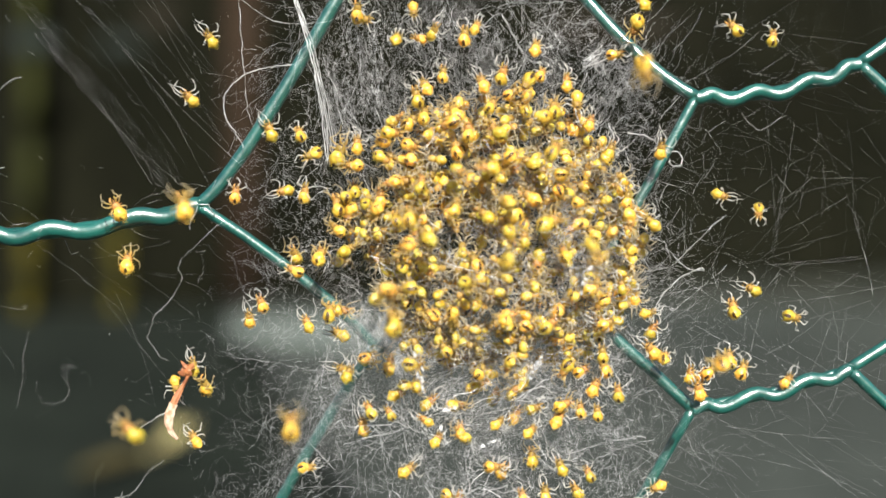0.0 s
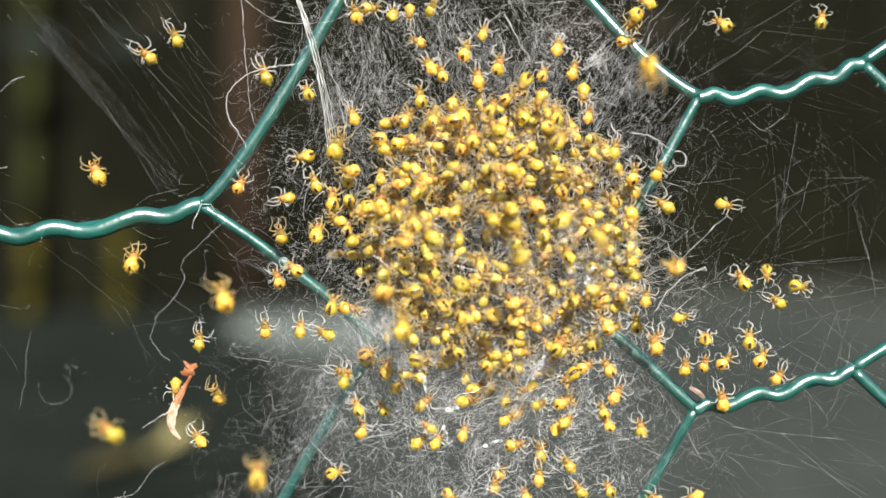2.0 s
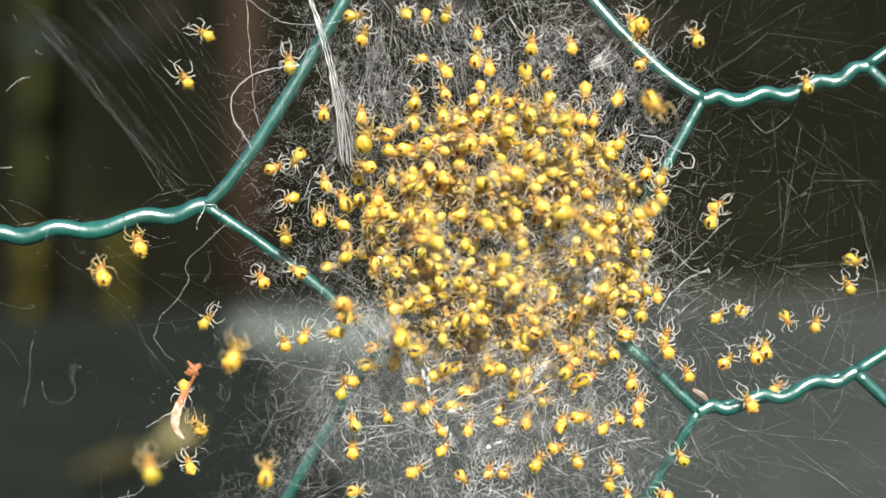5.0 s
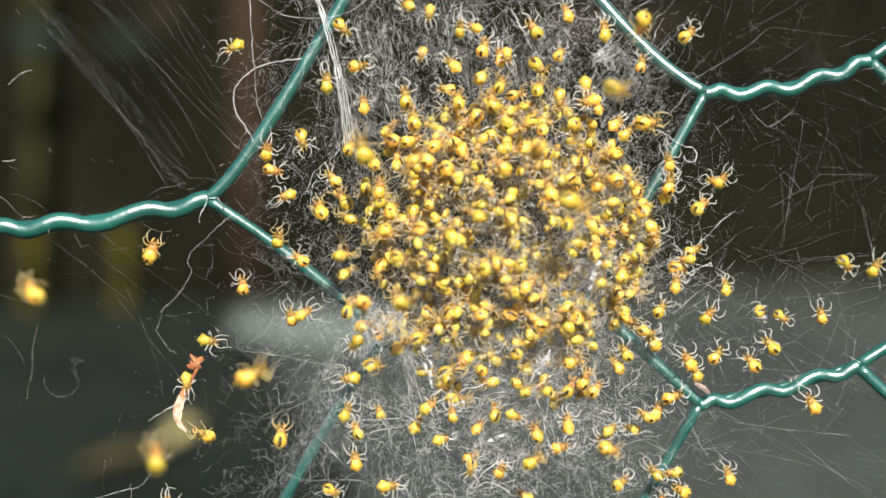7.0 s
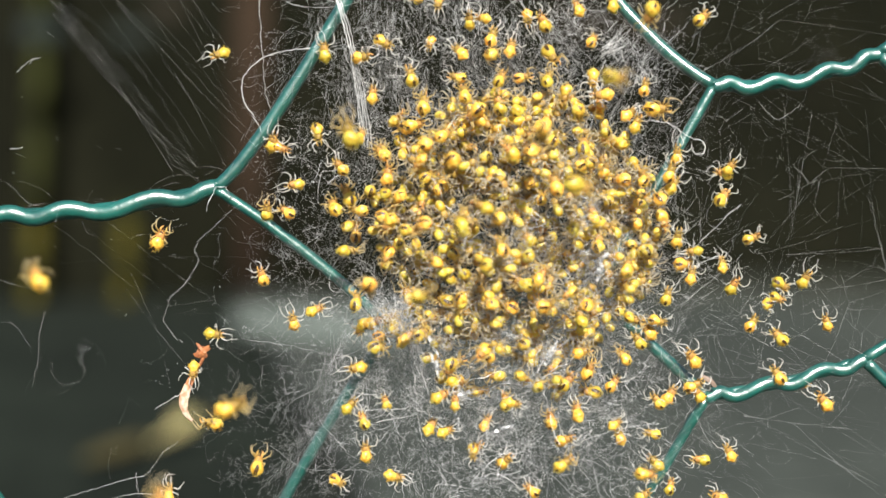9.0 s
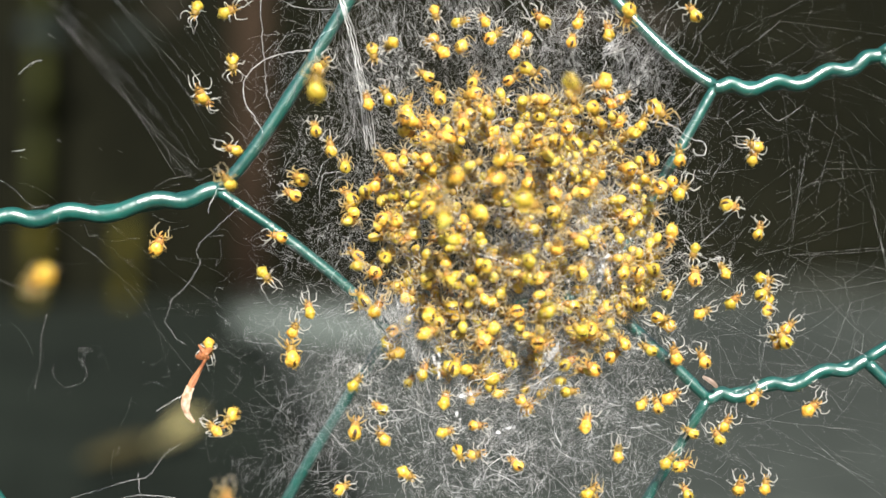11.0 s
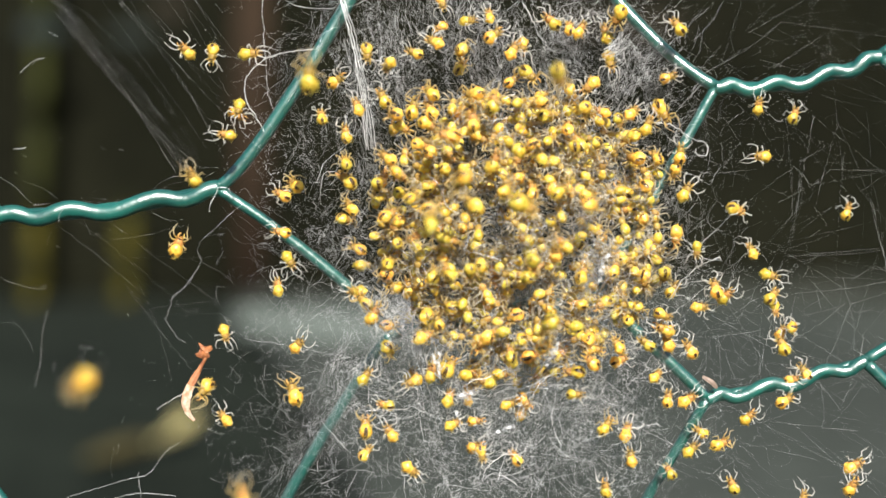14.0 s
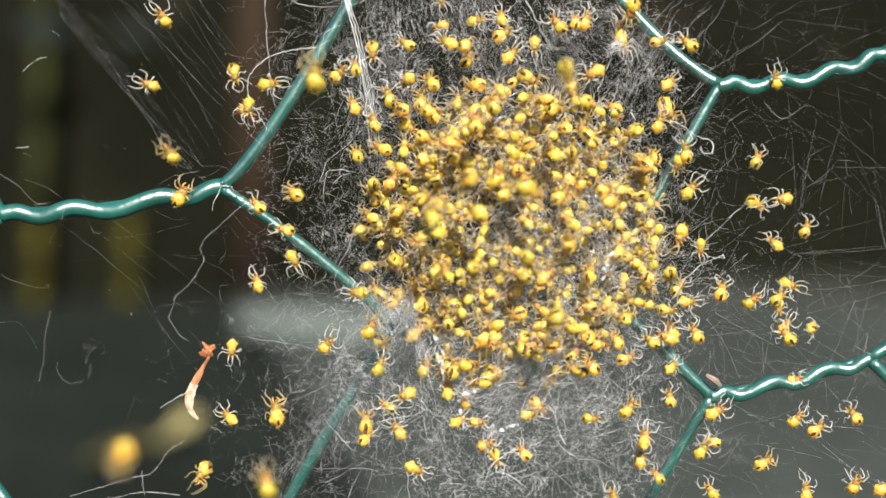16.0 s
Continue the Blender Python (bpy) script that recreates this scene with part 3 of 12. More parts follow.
            line((x, z), (x + 0.65 * ln, z - 0.76 * ln), rnd.uniform(-2, 1), rnd.uniform(-2, 1), rnd.choice((0.008, 0.012)), 0.02, 0.01)
        for _ in range(11):   # crinkled ends low down in the open
            p = mm(rnd.uniform(-37, -15), rnd.uniform(-21, -4), rnd.uniform(-4, 0.5))
            head = Vector((rnd.gauss(0.2, 0.6), 0, rnd.gauss(-0.4, 0.8)))
            thread(V, F, curly(p, head, rnd.randint(8, 34), rnd.uniform(0.15, 0.32), rnd.uniform(0.12, 0.35), 0.3), rnd.choice((0.0025, 0.004, 0.006)))
        for _ in range(3):
            line((-34.0 + rnd.gauss(0, 0.3), 18.2 + rnd.gauss(0, 0.3)), (-21.6 + rnd.gauss(0, 0.3), 4.4 + rnd.gauss(0, 0.3)), -2, 0, rnd.choice((0.003, 0.005)), 0.3)
        for _ in range(7):
            line((rnd.uniform(-37, -22), rnd.uniform(-8, 4)), (rnd.uniform(-26, -15), rnd.uniform(-16, 2)), rnd.uniform(-5, 0), rnd.uniform(-3, 1), rnd.choice((0.002, 0.003, 0.004)), 0.3, 0.02)
        for _ in range(130):   # the finest, hardly seen singly
            x, z, a, ln = rnd.uniform(12, 37), rnd.uniform(-21, 21), rnd.choice((rnd.gauss(1.45, 0.3), rnd.gauss(0.35, 0.35), rnd.gauss(-0.6, 0.3))), rnd.uniform(4, 16)
            line((x, z), (x + ln * math.cos(a), z + ln * math.sin(a)), rnd.uniform(-2, 1.5), rnd.uniform(-2, 1.5), rnd.choice((0.0014, 0.0020)), 0.15, 0.012)
        for _ in range(50):   # the open side
            x, z, a, ln = rnd.uniform(13, 36), rnd.uniform(-20, 21), rnd.choice((rnd.gauss(1.45, 0.25), rnd.gauss(0.35, 0.3), rnd.gauss(-0.55, 0.3))), rnd.uniform(7, 24)
            line((x, z), (x + ln * math.cos(a), z + ln * math.sin(a)), rnd.uniform(-4, 1), rnd.uniform(-4, 1), rnd.choice((0.0022, 0.0030, 0.0042)), 0.15, 0.010)
        for _ in range(85):   # a loose mesh of them low on the open side
            x, z, a, ln = rnd.uniform(14, 36), rnd.uniform(-19, 1), rnd.choice((rnd.gauss(1.75, 0.3), rnd.gauss(0.2, 0.3), rnd.gauss(-0.55, 0.25), rnd.gauss(0.9, 0.3))), rnd.uniform(2, 11)
            line((x, z), (x + ln * math.cos(a), z + ln * math.sin(a)), rnd.uniform(-1.5, 1.5), rnd.uniform(-1.5, 1.5), rnd.choice((0.0035, 0.005, 0.007)), 0.2, 0.03)
        for _ in range(26):
            x, z = rnd.uniform(13, 21), rnd.uniform(8, 21)
            ln = rnd.uniform(2, 6)
            line((x, z), (x + ln * 0.62, z + ln * 0.78), rnd.uniform(-3, 1), rnd.uniform(-3, 1), rnd.choice((0.008, 0.012)))
        # the plain ones, each in its place: on the open side, then by the twisted wire
        for a, b, w in (((30.5, 10.4), (33.6, 3.3), 0.010), ((33.6, 3.3), (35.1, -2.0), 0.010), ((33.2, 10.5), (33.7, 3.3), 0.008), ((28.9, 10.2), (27.3, 0.5), 0.009), ((30.9, 9.5), (29.2, 3.0), 0.009),
                        ((29.9, 5.8), (34.8, 5.8), 0.009), ((27.2, 9.3), (32.5, 3.3), 0.008), ((26.0, 3.0), (30.3, 5.8), 0.008), ((26.9, -0.1), (34.8, 1.9), 0.009), ((27.1, -1.3), (34.9, -0.7), 0.009),
                        ((28.1, -6.2), (35.1, -4.2), 0.012), ((28.3, -5.6), (34.1, -1.9), 0.010), ((20.8, -6.2), (26.5, -9.2), 0.015), ((28.7, -3.1), (33.8, -8.4), 0.009), ((26.8, -1.3), (34.3, -0.6), 0.009),
                        ((26.1, 17.8), (34.8, 16.7), 0.010), ((19.8, 13.5), (26.1, 17.8), 0.012), ((29.4, 11.9), (32.9, 11.0), 0.010)):
            line(a, b, 0.5, 0.5, 0.58 * w, 0.12, 0.015)
        for a, b, w in (((-35.9, 4.0), (-32.6, 2.4), 0.009), ((-32.8, 0.4), (-26.1, -4.8), 0.010), ((-28.3, -0.7), (-22.0, 0.7), 0.008), ((-25.8, 2.2), (-22.6, 1.1), 0.010), ((-23.4, -2.0), (-18.4, -4.1), 0.009),
                        ((-37.3, 0.1), (-33.1, 0.6), 0.008)):
            line(a, b, 0.5, 0.5, 0.45 * w, 0.25, 0.03)
    silk_patch("silk_lines", "fine straight silk lines stretched beside the web", lines)

    # wisps clinging to the wire
    def wisps(V, F):
        for (ax, az), (bx, bz), count in (((-37, 1.6), (-19.6, 4.0), 20), ((-19.0, 4.4), (-8.8, 20.6), 34), ((-19.4, 3.6), (-8.0, -5.0), 22),
                                          ((12.0, 20.0), (20.9, 12.3), 14), ((20.9, 12.3), (34.7, 14.8), 10), ((20.6, -13.1), (33.6, -9.8), 12),
                                          ((20.6, 12.0), (12.0, -3.0), 34), ((20.4, -13.0), (12.5, -6.0), 22), ((20.4, -13.4), (14.5, -22.0), 24), ((-8.6, -7.0), (-14.5, -22.0), 110)):
            for _ in range(count):
                s = rnd.random()
                x, z = ax + (bx - ax) * s + rnd.gauss(0, 0.35), az + (bz - az) * s + rnd.gauss(0, 0.45)
                along = Vector((bx - ax, 0, bz - az)).normalized() * rnd.choice((-1, 1))
                head = along + Vector((rnd.gauss(0, 0.16), rnd.gauss(0, 0.05), rnd.gauss(0, 0.16)))
                thread(V, F, curly(mm(x, z, rnd.uniform(0.5, 0.9)), head, rnd.randint(6, 22), rnd.uniform(0.15, 0.35), rnd.uniform(0.05, 0.22)), rnd.choice((0.003, 0.005, 0.007)))
    silk_patch("silk_wisps", "stray silk wisps clinging to the green wire", wisps)

    # single strands that stand out
    def strand(label, pts, width, near=1.5):
        V, F = [], []
        line = spline([mm(x, z, near + 0.4 * math.sin(i)) for i, (x, z) in enumerate(pts)], 7)
        line = [p + Vector((rnd.gauss(0, 0.035), 0, rnd.gauss(0, 0.035))) / 1000 for p in line]
        tube(V, F, line, [0.56 * width / 1000 * (1 + 0.5 * noise.noise(p * 2500) + rnd.uniform(-0.3, 0.4)) for p in line], 5)
        return tagged(mesh_object("silk_strand", V, F, CABLE), label, "silk strand")
    strand("long curved white silk strand hooked over the netting", [(-12.0, 14.9), (-14.2, 14.6), (-16.4, 13.6), (-17.4, 12.2), (-17.3, 10.6), (-16.2, 8.9), (-15.9, 8.2)], 0.056)
    hook = strand("curled white silk strand with a hooked end", [(15.4, 9.3), (16.8, 9.0), (17.8, 8.4), (18.7, 7.9), (19.6, 7.7), (19.9, 7.2), (19.6, 6.7), (18.9, 6.7), (18.7, 7.1)], 0.056, 2.5)
    strand("short bright silk strand sticking out of the web", [(16.9, -5.1), (17.9, -3.4), (19.4, -2.1), (20.9, -1.5)], 0.050, 2.5)
    strand("wavy silk strand trailing beside the web", [(-16.4, 20.6), (-16.2, 17.6), (-15.9, 14.0), (-15.6, 11.0), (-15.0, 9.6)], 0.026, 0.5)
    strand("wavy silk strand crossing above the netting", [(-16.2, 20.4), (-13.5, 18.5), (-10.2, 18.3), (-8.0, 18.9), (-6.4, 20.3)], 0.026, 1.0)
    strand("thin crooked silk strand hanging from the netting", [(-17.6, 2.4), (-18.8, 1.3), (-20.2, 0.0), (-21.1, -0.8), (-21.4, -1.6), (-21.1, -2.3), (-21.5, -3.2), (-22.2, -4.4), (-23.2, -5.3), (-23.4, -6.0), (-23.9, -7.2), (-23.5, -7.9), (-22.9, -8.7), (-22.2, -9.0)], 0.018, 0.5)
    strand("thin forked silk strand near the dry petal", [(-31.8, -21.9), (-30.4, -21.4), (-28.1, -20.7), (-26.4, -20.2), (-25.3, -20.0), (-24.5, -19.1), (-23.7, -18.0), (-23.0, -17.5), (-22.4, -17.1)], 0.022, 0.5)
    strand("crumpled silk thread holding the dry petal", [(-24.4, -14.5), (-23.8, -14.1), (-23.4, -13.9), (-22.9, -13.5), (-22.3, -13.3)], 0.040, 0.8)
    strand("thin white silk strand across the open side", [(-10.9, -15.2), (-9.4, -16.8), (-8.6, -17.6)], 0.030, 1.5)
    strand("pale loop of silk hanging in the open", [(-33.6, -11.0), (-33.4, -12.1), (-32.4, -12.8), (-31.1, -12.4), (-31.0, -11.4), (-31.7, -10.5)], 0.007, -1.5)
    strand("slack arc of thin silk below the twisted wire", [(24.6, 11.1), (24.8, 10.6), (25.2, 10.2), (26.0, 9.7), (27.2, 10.3), (28.0, 10.9)], 0.016, 0.5)
    strand("short stray silk end in the open", [(-36.0, 12.9), (-35.0, 13.7), (-34.0, 14.0)], 0.030, 0.5)
    strand("short stray silk end beside the netting", [(-36.6, 6.6), (-35.4, 6.7)], 0.035, 0.5)
    strand("bright silk strand sagging low over the soil", [(-28.7, -21.9), (-27.8, -21.8), (-26.8, -21.5), (-25.8, -21.4), (-24.3, -21.5), (-22.8, -21.7)], 0.024, 0.8)
    strand("short silk end hung from the low strand", [(-25.9, -19.7), (-25.7, -20.6), (-25.5, -21.7)], 0.018, 0.8)
    strand("faint hanging silk thread in the open", [(-34.2, -6.8), (-34.5, -8.4), (-34.6, -10.6), (-35.2, -13.2)], 0.008, -1.5)
    # the frayed cable at the top, which drifts on the air
    fray = [(-12.08, 21.61), (-11.68, 20.02), (-10.64, 16.62), (-9.96, 13.81), (-9.37, 10.5), (-8.92, 6.87)]
    cables = []
    for k, width in ((0.0, 0.056), (0.07, 0.040), (0.14, 0.050), (0.21, 0.034), (0.30, 0.044)):
        cables.append(strand("frayed white silk cable running down the web", [(x + k + 0.40 * (k - 0.12) * max(0, i - 1) + rnd.gauss(0, 0.05), z) for i, (x, z) in enumerate(fray)], width, 2.0))
    # a matted scrap near the upper edge
    V, F = [], []
    for _ in range(26):
        thread(V, F, curly(mm(rnd.uniform(11.3, 12.6), rnd.uniform(14.2, 15.2), 3.0), Vector((0.8, 0, 0.5)), 7, 0.22, 0.35), rnd.choice(stout))
    tagged(mesh_object("silk_scrap", V, F, CABLE), "small matted scrap of bright white silk", "silk scrap", kind="stuff")
    return cables, hook


# ---- dry plant bits caught in the web ----
def ribbon(name, pts, widths, mat, thick=0.00012, curl=0.3, parent=None):
    """A thin curved blade with thickness along pts; curl cups it."""
    V, F, n, m = [], [], len(pts), 5
    for lay in (0, 1):
        for i, p in enumerate(pts):
            t = (pts[min(i + 1, n - 1)] - pts[max(i - 1, 0)]).normalized()
            side = t.cross(Vector((0, 1, 0))).normalized()
            for j in range(m):
                s = 2 * j / (m - 1) - 1
                V.append(p + side * s * widths[i] + Vector((0, 1, 0)) * (curl * widths[i] * s * s + (thick if lay else 0)))
    for i in range(n - 1):
        for j in range(m - 1):
            a = i * m + j
            F.append((a, a + 1, a + m + 1, a + m))
            b = a + n * m
            F.append((b, b + m, b + m + 1, b + 1))
    for i in range(n - 1):
        for j in (0, m - 1):
            a, b = i * m + j, i * m + j + n * m
            F.append((a, a + m, b + m, b) if j else (a, b, b + m, a + m))
    return mesh_object(name, V, F, mat, parent)


def build_debris():
    flower = tagged(new("withered_flower"), "withered flower scrap with rust husk and pink petal hung in silk", "flower scrap")
    pts = spline([mm(-20.3, -10.1, 1.4), mm(-20.9, -11.2, 1.6), mm(-21.5, -12.4, 1.9), mm(-21.85, -13.6, 2.1), mm(-21.7, -14.6, 1.9), mm(-21.2, -15.3, 1.6)], 6)
    n = len(pts)
    w = [0.00036 * (0.30 + 0.72 * math.sin(math.pi * min(1.0, (i + 0.5) / (n - 0.4))) ** 1.5) * (1 + 0.25 * noise.noise((i * 0.7, 0.3, 0.0))) for i in range(n)]
    half = n * 4 // 10
    ribbon("petal_base", pts[:half + 1], [0.8 * v for v in w[:half + 1]], HUSK, curl=0.8, parent=flower)["label"] = "rust-brown shrivelled base of the petal"
    part = ribbon("petal", pts[half:], w[half:], PETAL, curl=0.8, parent=flower)
    part["label"] = "pale pink curled dry petal"
    V, F = [], []
    rnd = random.Random(3)
    for k in range(7):
        a = mm(-21.0 + 0.2 * k + rnd.gauss(0, 0.1), -9.3 + rnd.gauss(0, 0.22), 1.4 + rnd.gauss(0, 0.25))
        m = mm(-20.5 + rnd.gauss(0, 0.25), -9.75 + rnd.gauss(0, 0.12), 1.5 + rnd.gauss(0, 0.2))
        tube(V, F, spline([a, m, mm(-20.3 + rnd.gauss(0, 0.1), -10.2, 1.4)], 4), [r / 1000 for r in (0.05, 0.13, 0.17, 0.10, 0.15, 0.11, 0.13, 0.09, 0.05)], 5)
    mesh_object("husk", V, F, HUSK, flower, "rusty brown shrivelled husk", smooth=False)
    V, F = [], []
    tube(V, F, spline([mm(-20.3, -10.0, 1.35), mm(-20.7, -10.9, 1.45), mm(-21.1, -11.7, 1.6)], 5), [0.00017 - 0.000010 * i for i in range(11)], 8)
    mesh_object("stalk", V, F, HUSK, flower)
    scrap = tagged(new("husk_scrap"), "pale pink papery husk scrap beside the netting joint", "husk scrap")
    pts = spline([mm(20.0, -11.2, 1.2), mm(20.7, -11.6, 1.5), mm(21.2, -12.1, 1.2)], 5)
    ribbon("papery_flake", pts, [0.00010 + 0.00010 * math.sin(math.pi * i / (len(pts) - 1)) for i in range(len(pts))], FLAKE, curl=0.7, parent=scrap)
    # a dry blade lying on the soil
    leaf = tagged(new("dry_leaf"), "pale straw-coloured dry leaf lying on the soil", "dry leaf")
    pts = spline([Vector((-0.130, 0.520, 0.011)), Vector((-0.134, 0.505, 0.004)), Vector((-0.139, 0.488, 0.002)), Vector((-0.144, 0.470, 0.001))], 6)
    V, F, n = [], [], len(pts)
    for lay in (0, 1):
        for i, p in enumerate(pts):
            half = 0.0066 * (1 - 0.6 * i / n) * math.sin(math.pi * ((i + 0.8) / (n + 0.6)) ** 0.5) ** 0.7
            for s in (-1, -0.5, 0, 0.5, 1):
                V.append(p + Vector((s * half, 0, 0.35 * half * s * s - 0.0006 * lay)))
    for i in range(n - 1):
        for j in range(4):
            a = i * 5 + j
            F.append((a, a + 1, a + 6, a + 5))
            b = a + 5 * n
            F.append((b, b + 5, b + 6, b + 1))
    mesh_object("blade", V, F, BUD, leaf)
    V, F = [], []
    tube(V, F, [p + Vector((0, 0, 0.0004)) for p in pts], [0.0012 - 0.0008 * i / n for i in range(n)], 6)
    mesh_object("midrib", V, F, BUD, leaf)
    V, F = [], []
    tube(V, F, spline([Vector((-0.143, 0.474, 0.003)), Vector((-0.149, 0.455, 0.004)), Vector((-0.157, 0.428, 0.004))], 5), [0.003, 0.0042, 0.0046, 0.0046, 0.0046, 0.0042, 0.004, 0.004, 0.0032, 0.0025, 0.002], 8)
    mesh_object("shrivelled_base", V, F, DRY_BROWN, leaf, "dull shrivelled base of the leaf")


# ---- spiderlings ----
S = 0.00098


def ball(name, centre, radii, mat, parent, rings=8, segs=12, shape=None, label=""):
    V, F = [], []
    for i in range(rings + 1):
        th = math.pi * i / rings
        for k in range(segs):
            ph = 2 * math.pi * k / segs
            p = Vector((math.sin(th) * math.cos(ph), math.cos(th), math.sin(th) * math.sin(ph)))
            if shape:
                p = shape(p)
            V.append(Vector((centre[0] + p.x * radii[0], centre[1] + p.y * radii[1], centre[2] + p.z * radii[2])) * S)
    for i in range(rings):
        for k in range(segs):
            a, b = i * segs + k, i * segs + (k + 1) % segs
            F.append((a, b, b + segs, a + segs))
    return mesh_object(name, V, F, mat, parent, label)


def bristles(ob, count, length, seed, low=-0.2):
    """Short hairs joined to a body part, standing out of it on all sides but below."""
    rnd, data = random.Random(seed), ob.data
    V, F = [v.co.copy() for v in data.vertices], [tuple(p.vertices) for p in data.polygons]
    roots = [v for v in data.vertices if v.normal.z > low]
    for v in (rnd.choice(roots) for _ in range(count)):
        lie = (v.normal + Vector((rnd.gauss(0, 0.35), rnd.gauss(-0.1, 0.35), rnd.gauss(0, 0.35)))).normalized()
        tube(V, F, [v.co, v.co + lie * length * S * 0.6, v.co + lie * length * S * rnd.uniform(0.8, 1.3)], [0.014 * S, 0.010 * S, 0.004 * S], 3, caps=False)
    mat = data.materials[0]
    data.clear_geometry()
    data.from_pydata(V, [], F)
    if not data.materials:
        data.materials.append(mat)
    data.polygons.foreach_set("use_smooth", [True] * len(data.polygons))
    data.update()


def build_spider(spread, patch, curl, reach, leg_mat):
    """A spiderling, its head towards +y and its back towards +z, its origin under the waist."""
    sp = tagged(new("spiderling"), "tiny yellow spiderling with pale bent legs on the silk", "spider", "swarm of spiderlings")
    shift = Vector((random.uniform(0, 50), random.uniform(0, 50), 0))

    def egg(p):
        q = p * (1 + 0.20 * noise.noise(p * 1.5 + shift) + 0.12 * noise.noise(p * 3.6 + shift))
        dent = 0.10 * max(0.0, p.z) * max(0.0, -p.y) * math.exp(-(p.x / 0.22) ** 2)
        return Vector((q.x * (1 - 0.24 * p.y) * (0.82 + 0.18 * abs(p.x)), q.y * (1 - dent), q.z * (1 - 0.12 * p.y - dent)))
    ab = ball("abdomen", (0, -0.36, 0.38), (0.44, 0.50, 0.41), ABDOMEN, sp, 10, 16, egg, "plump glossy yellow abdomen")
    bristles(ab, 46, 0.15, int(100 * shift.x))
    if patch:
        # a dark wedge down the back of the abdomen to its rear tip
        V, F, rings, segs = [], [], 7, 12
        start = math.pi * (1 - 1.25 * patch)
        for i in range(rings + 1):
            s = i / rings
            th = start + (math.pi - start) * s
            wide = 0.14 + 0.85 * s ** 1.4 + 0.08 * math.sin(9 * s)
            for k in range(segs + 1):
                ph = math.pi / 2 + wide * (2 * k / segs - 1)
                p = egg(Vector((math.sin(th) * math.cos(ph), math.cos(th), math.sin(th) * math.sin(ph))))
                V.append(Vector((p.x * 0.450, -0.36 + p.y * 0.510, 0.38 + p.z * 0.420)) * S)
        for i in range(rings):
            for k in range(segs):
                m = i * (segs + 1) + k
                F.append((m, m + segs + 1, m + segs + 2, m + 1))
        mesh_object("rear_mark", V, F, PATCH, ab, "dark brown mark on the rear")
    pear = lambda p: Vector((p.x * (1 - 0.30 * max(p.y, 0)), p.y, p.z))
    head = ball("cephalothorax", (0, 0.13, 0.34), (0.31, 0.36, 0.27), THORAX, sp, 7, 12, pear)
    bristles(head, 30, 0.16, int(100 * shift.y))
    ball("eye_patch", (0, 0.40, 0.48), (0.14, 0.07, 0.06), PATCH, head, 5, 8, None, "tiny dark patch of eyes")
    for sx in (-1, 1):
        V, F = [], []
        tube(V, F, spline([Vector((sx * x, y, z)) * S for x, y, z in ((0.12, 0.40, 0.28), (0.19, 0.60, 0.34), (0.15, 0.73, 0.22), (0.10, 0.78, 0.10))], 3), [S * w for w in (0.05, 0.06, 0.065, 0.06, 0.055, 0.05, 0.05, 0.045, 0.04, 0.025)], 5)
        mesh_object("palp", V, F, THORAX, sp)
    for i, (az, ln) in enumerate(((30, 1.95), (62, 1.65), (112, 1.25), (150, 1.75))):
        for sx in (-1, 1):
            a = radians(az * spread + random.uniform(-18, 18))
            hip = Vector((0.26 * sx * math.sin(a) + 0.03 * sx, 0.20 + 0.27 * math.cos(a), 0.28))
            out = Vector((math.sin(a) * sx, math.cos(a), 0))
            bend = Vector((-out.y, out.x, 0)) * sx * (curl if i < 2 else -curl * 0.6) * random.uniform(0.6, 1.3)
            k = 0.86 * ln * reach * random.uniform(0.84, 1.14)
            jog = [Vector((random.gauss(0, 0.08), random.gauss(0, 0.08), random.gauss(0, 0.09))) for _ in range(6)]
            pts = [Vector((0, 0, 0)), out * 0.26 * k + Vector((0, 0, 0.20)), out * 0.52 * k + bend * 0.06 + Vector((0, 0, 0.30)) + jog[0],
                   out * 0.78 * k + bend * 0.30 + Vector((0, 0, 0.05)) + jog[1], out * 0.92 * k + bend * 0.66 + Vector((0, 0, -0.20)) + jog[2],
                   out * 0.94 * k + bend * 1.02 + Vector((0, 0, -0.34)) + jog[3]]
            line = spline([p * S for p in pts], 3)
            n = len(line)
            V, F = [], []
            tube(V, F, line, [S * (0.054 - 0.038 * j / (n - 1)) * (1.15 if j % 3 == 0 else 0.95) for j in range(n)], 6)
            leg = mesh_object("leg", V, F, leg_mat, sp)
            leg.location = hip * S
    return sp


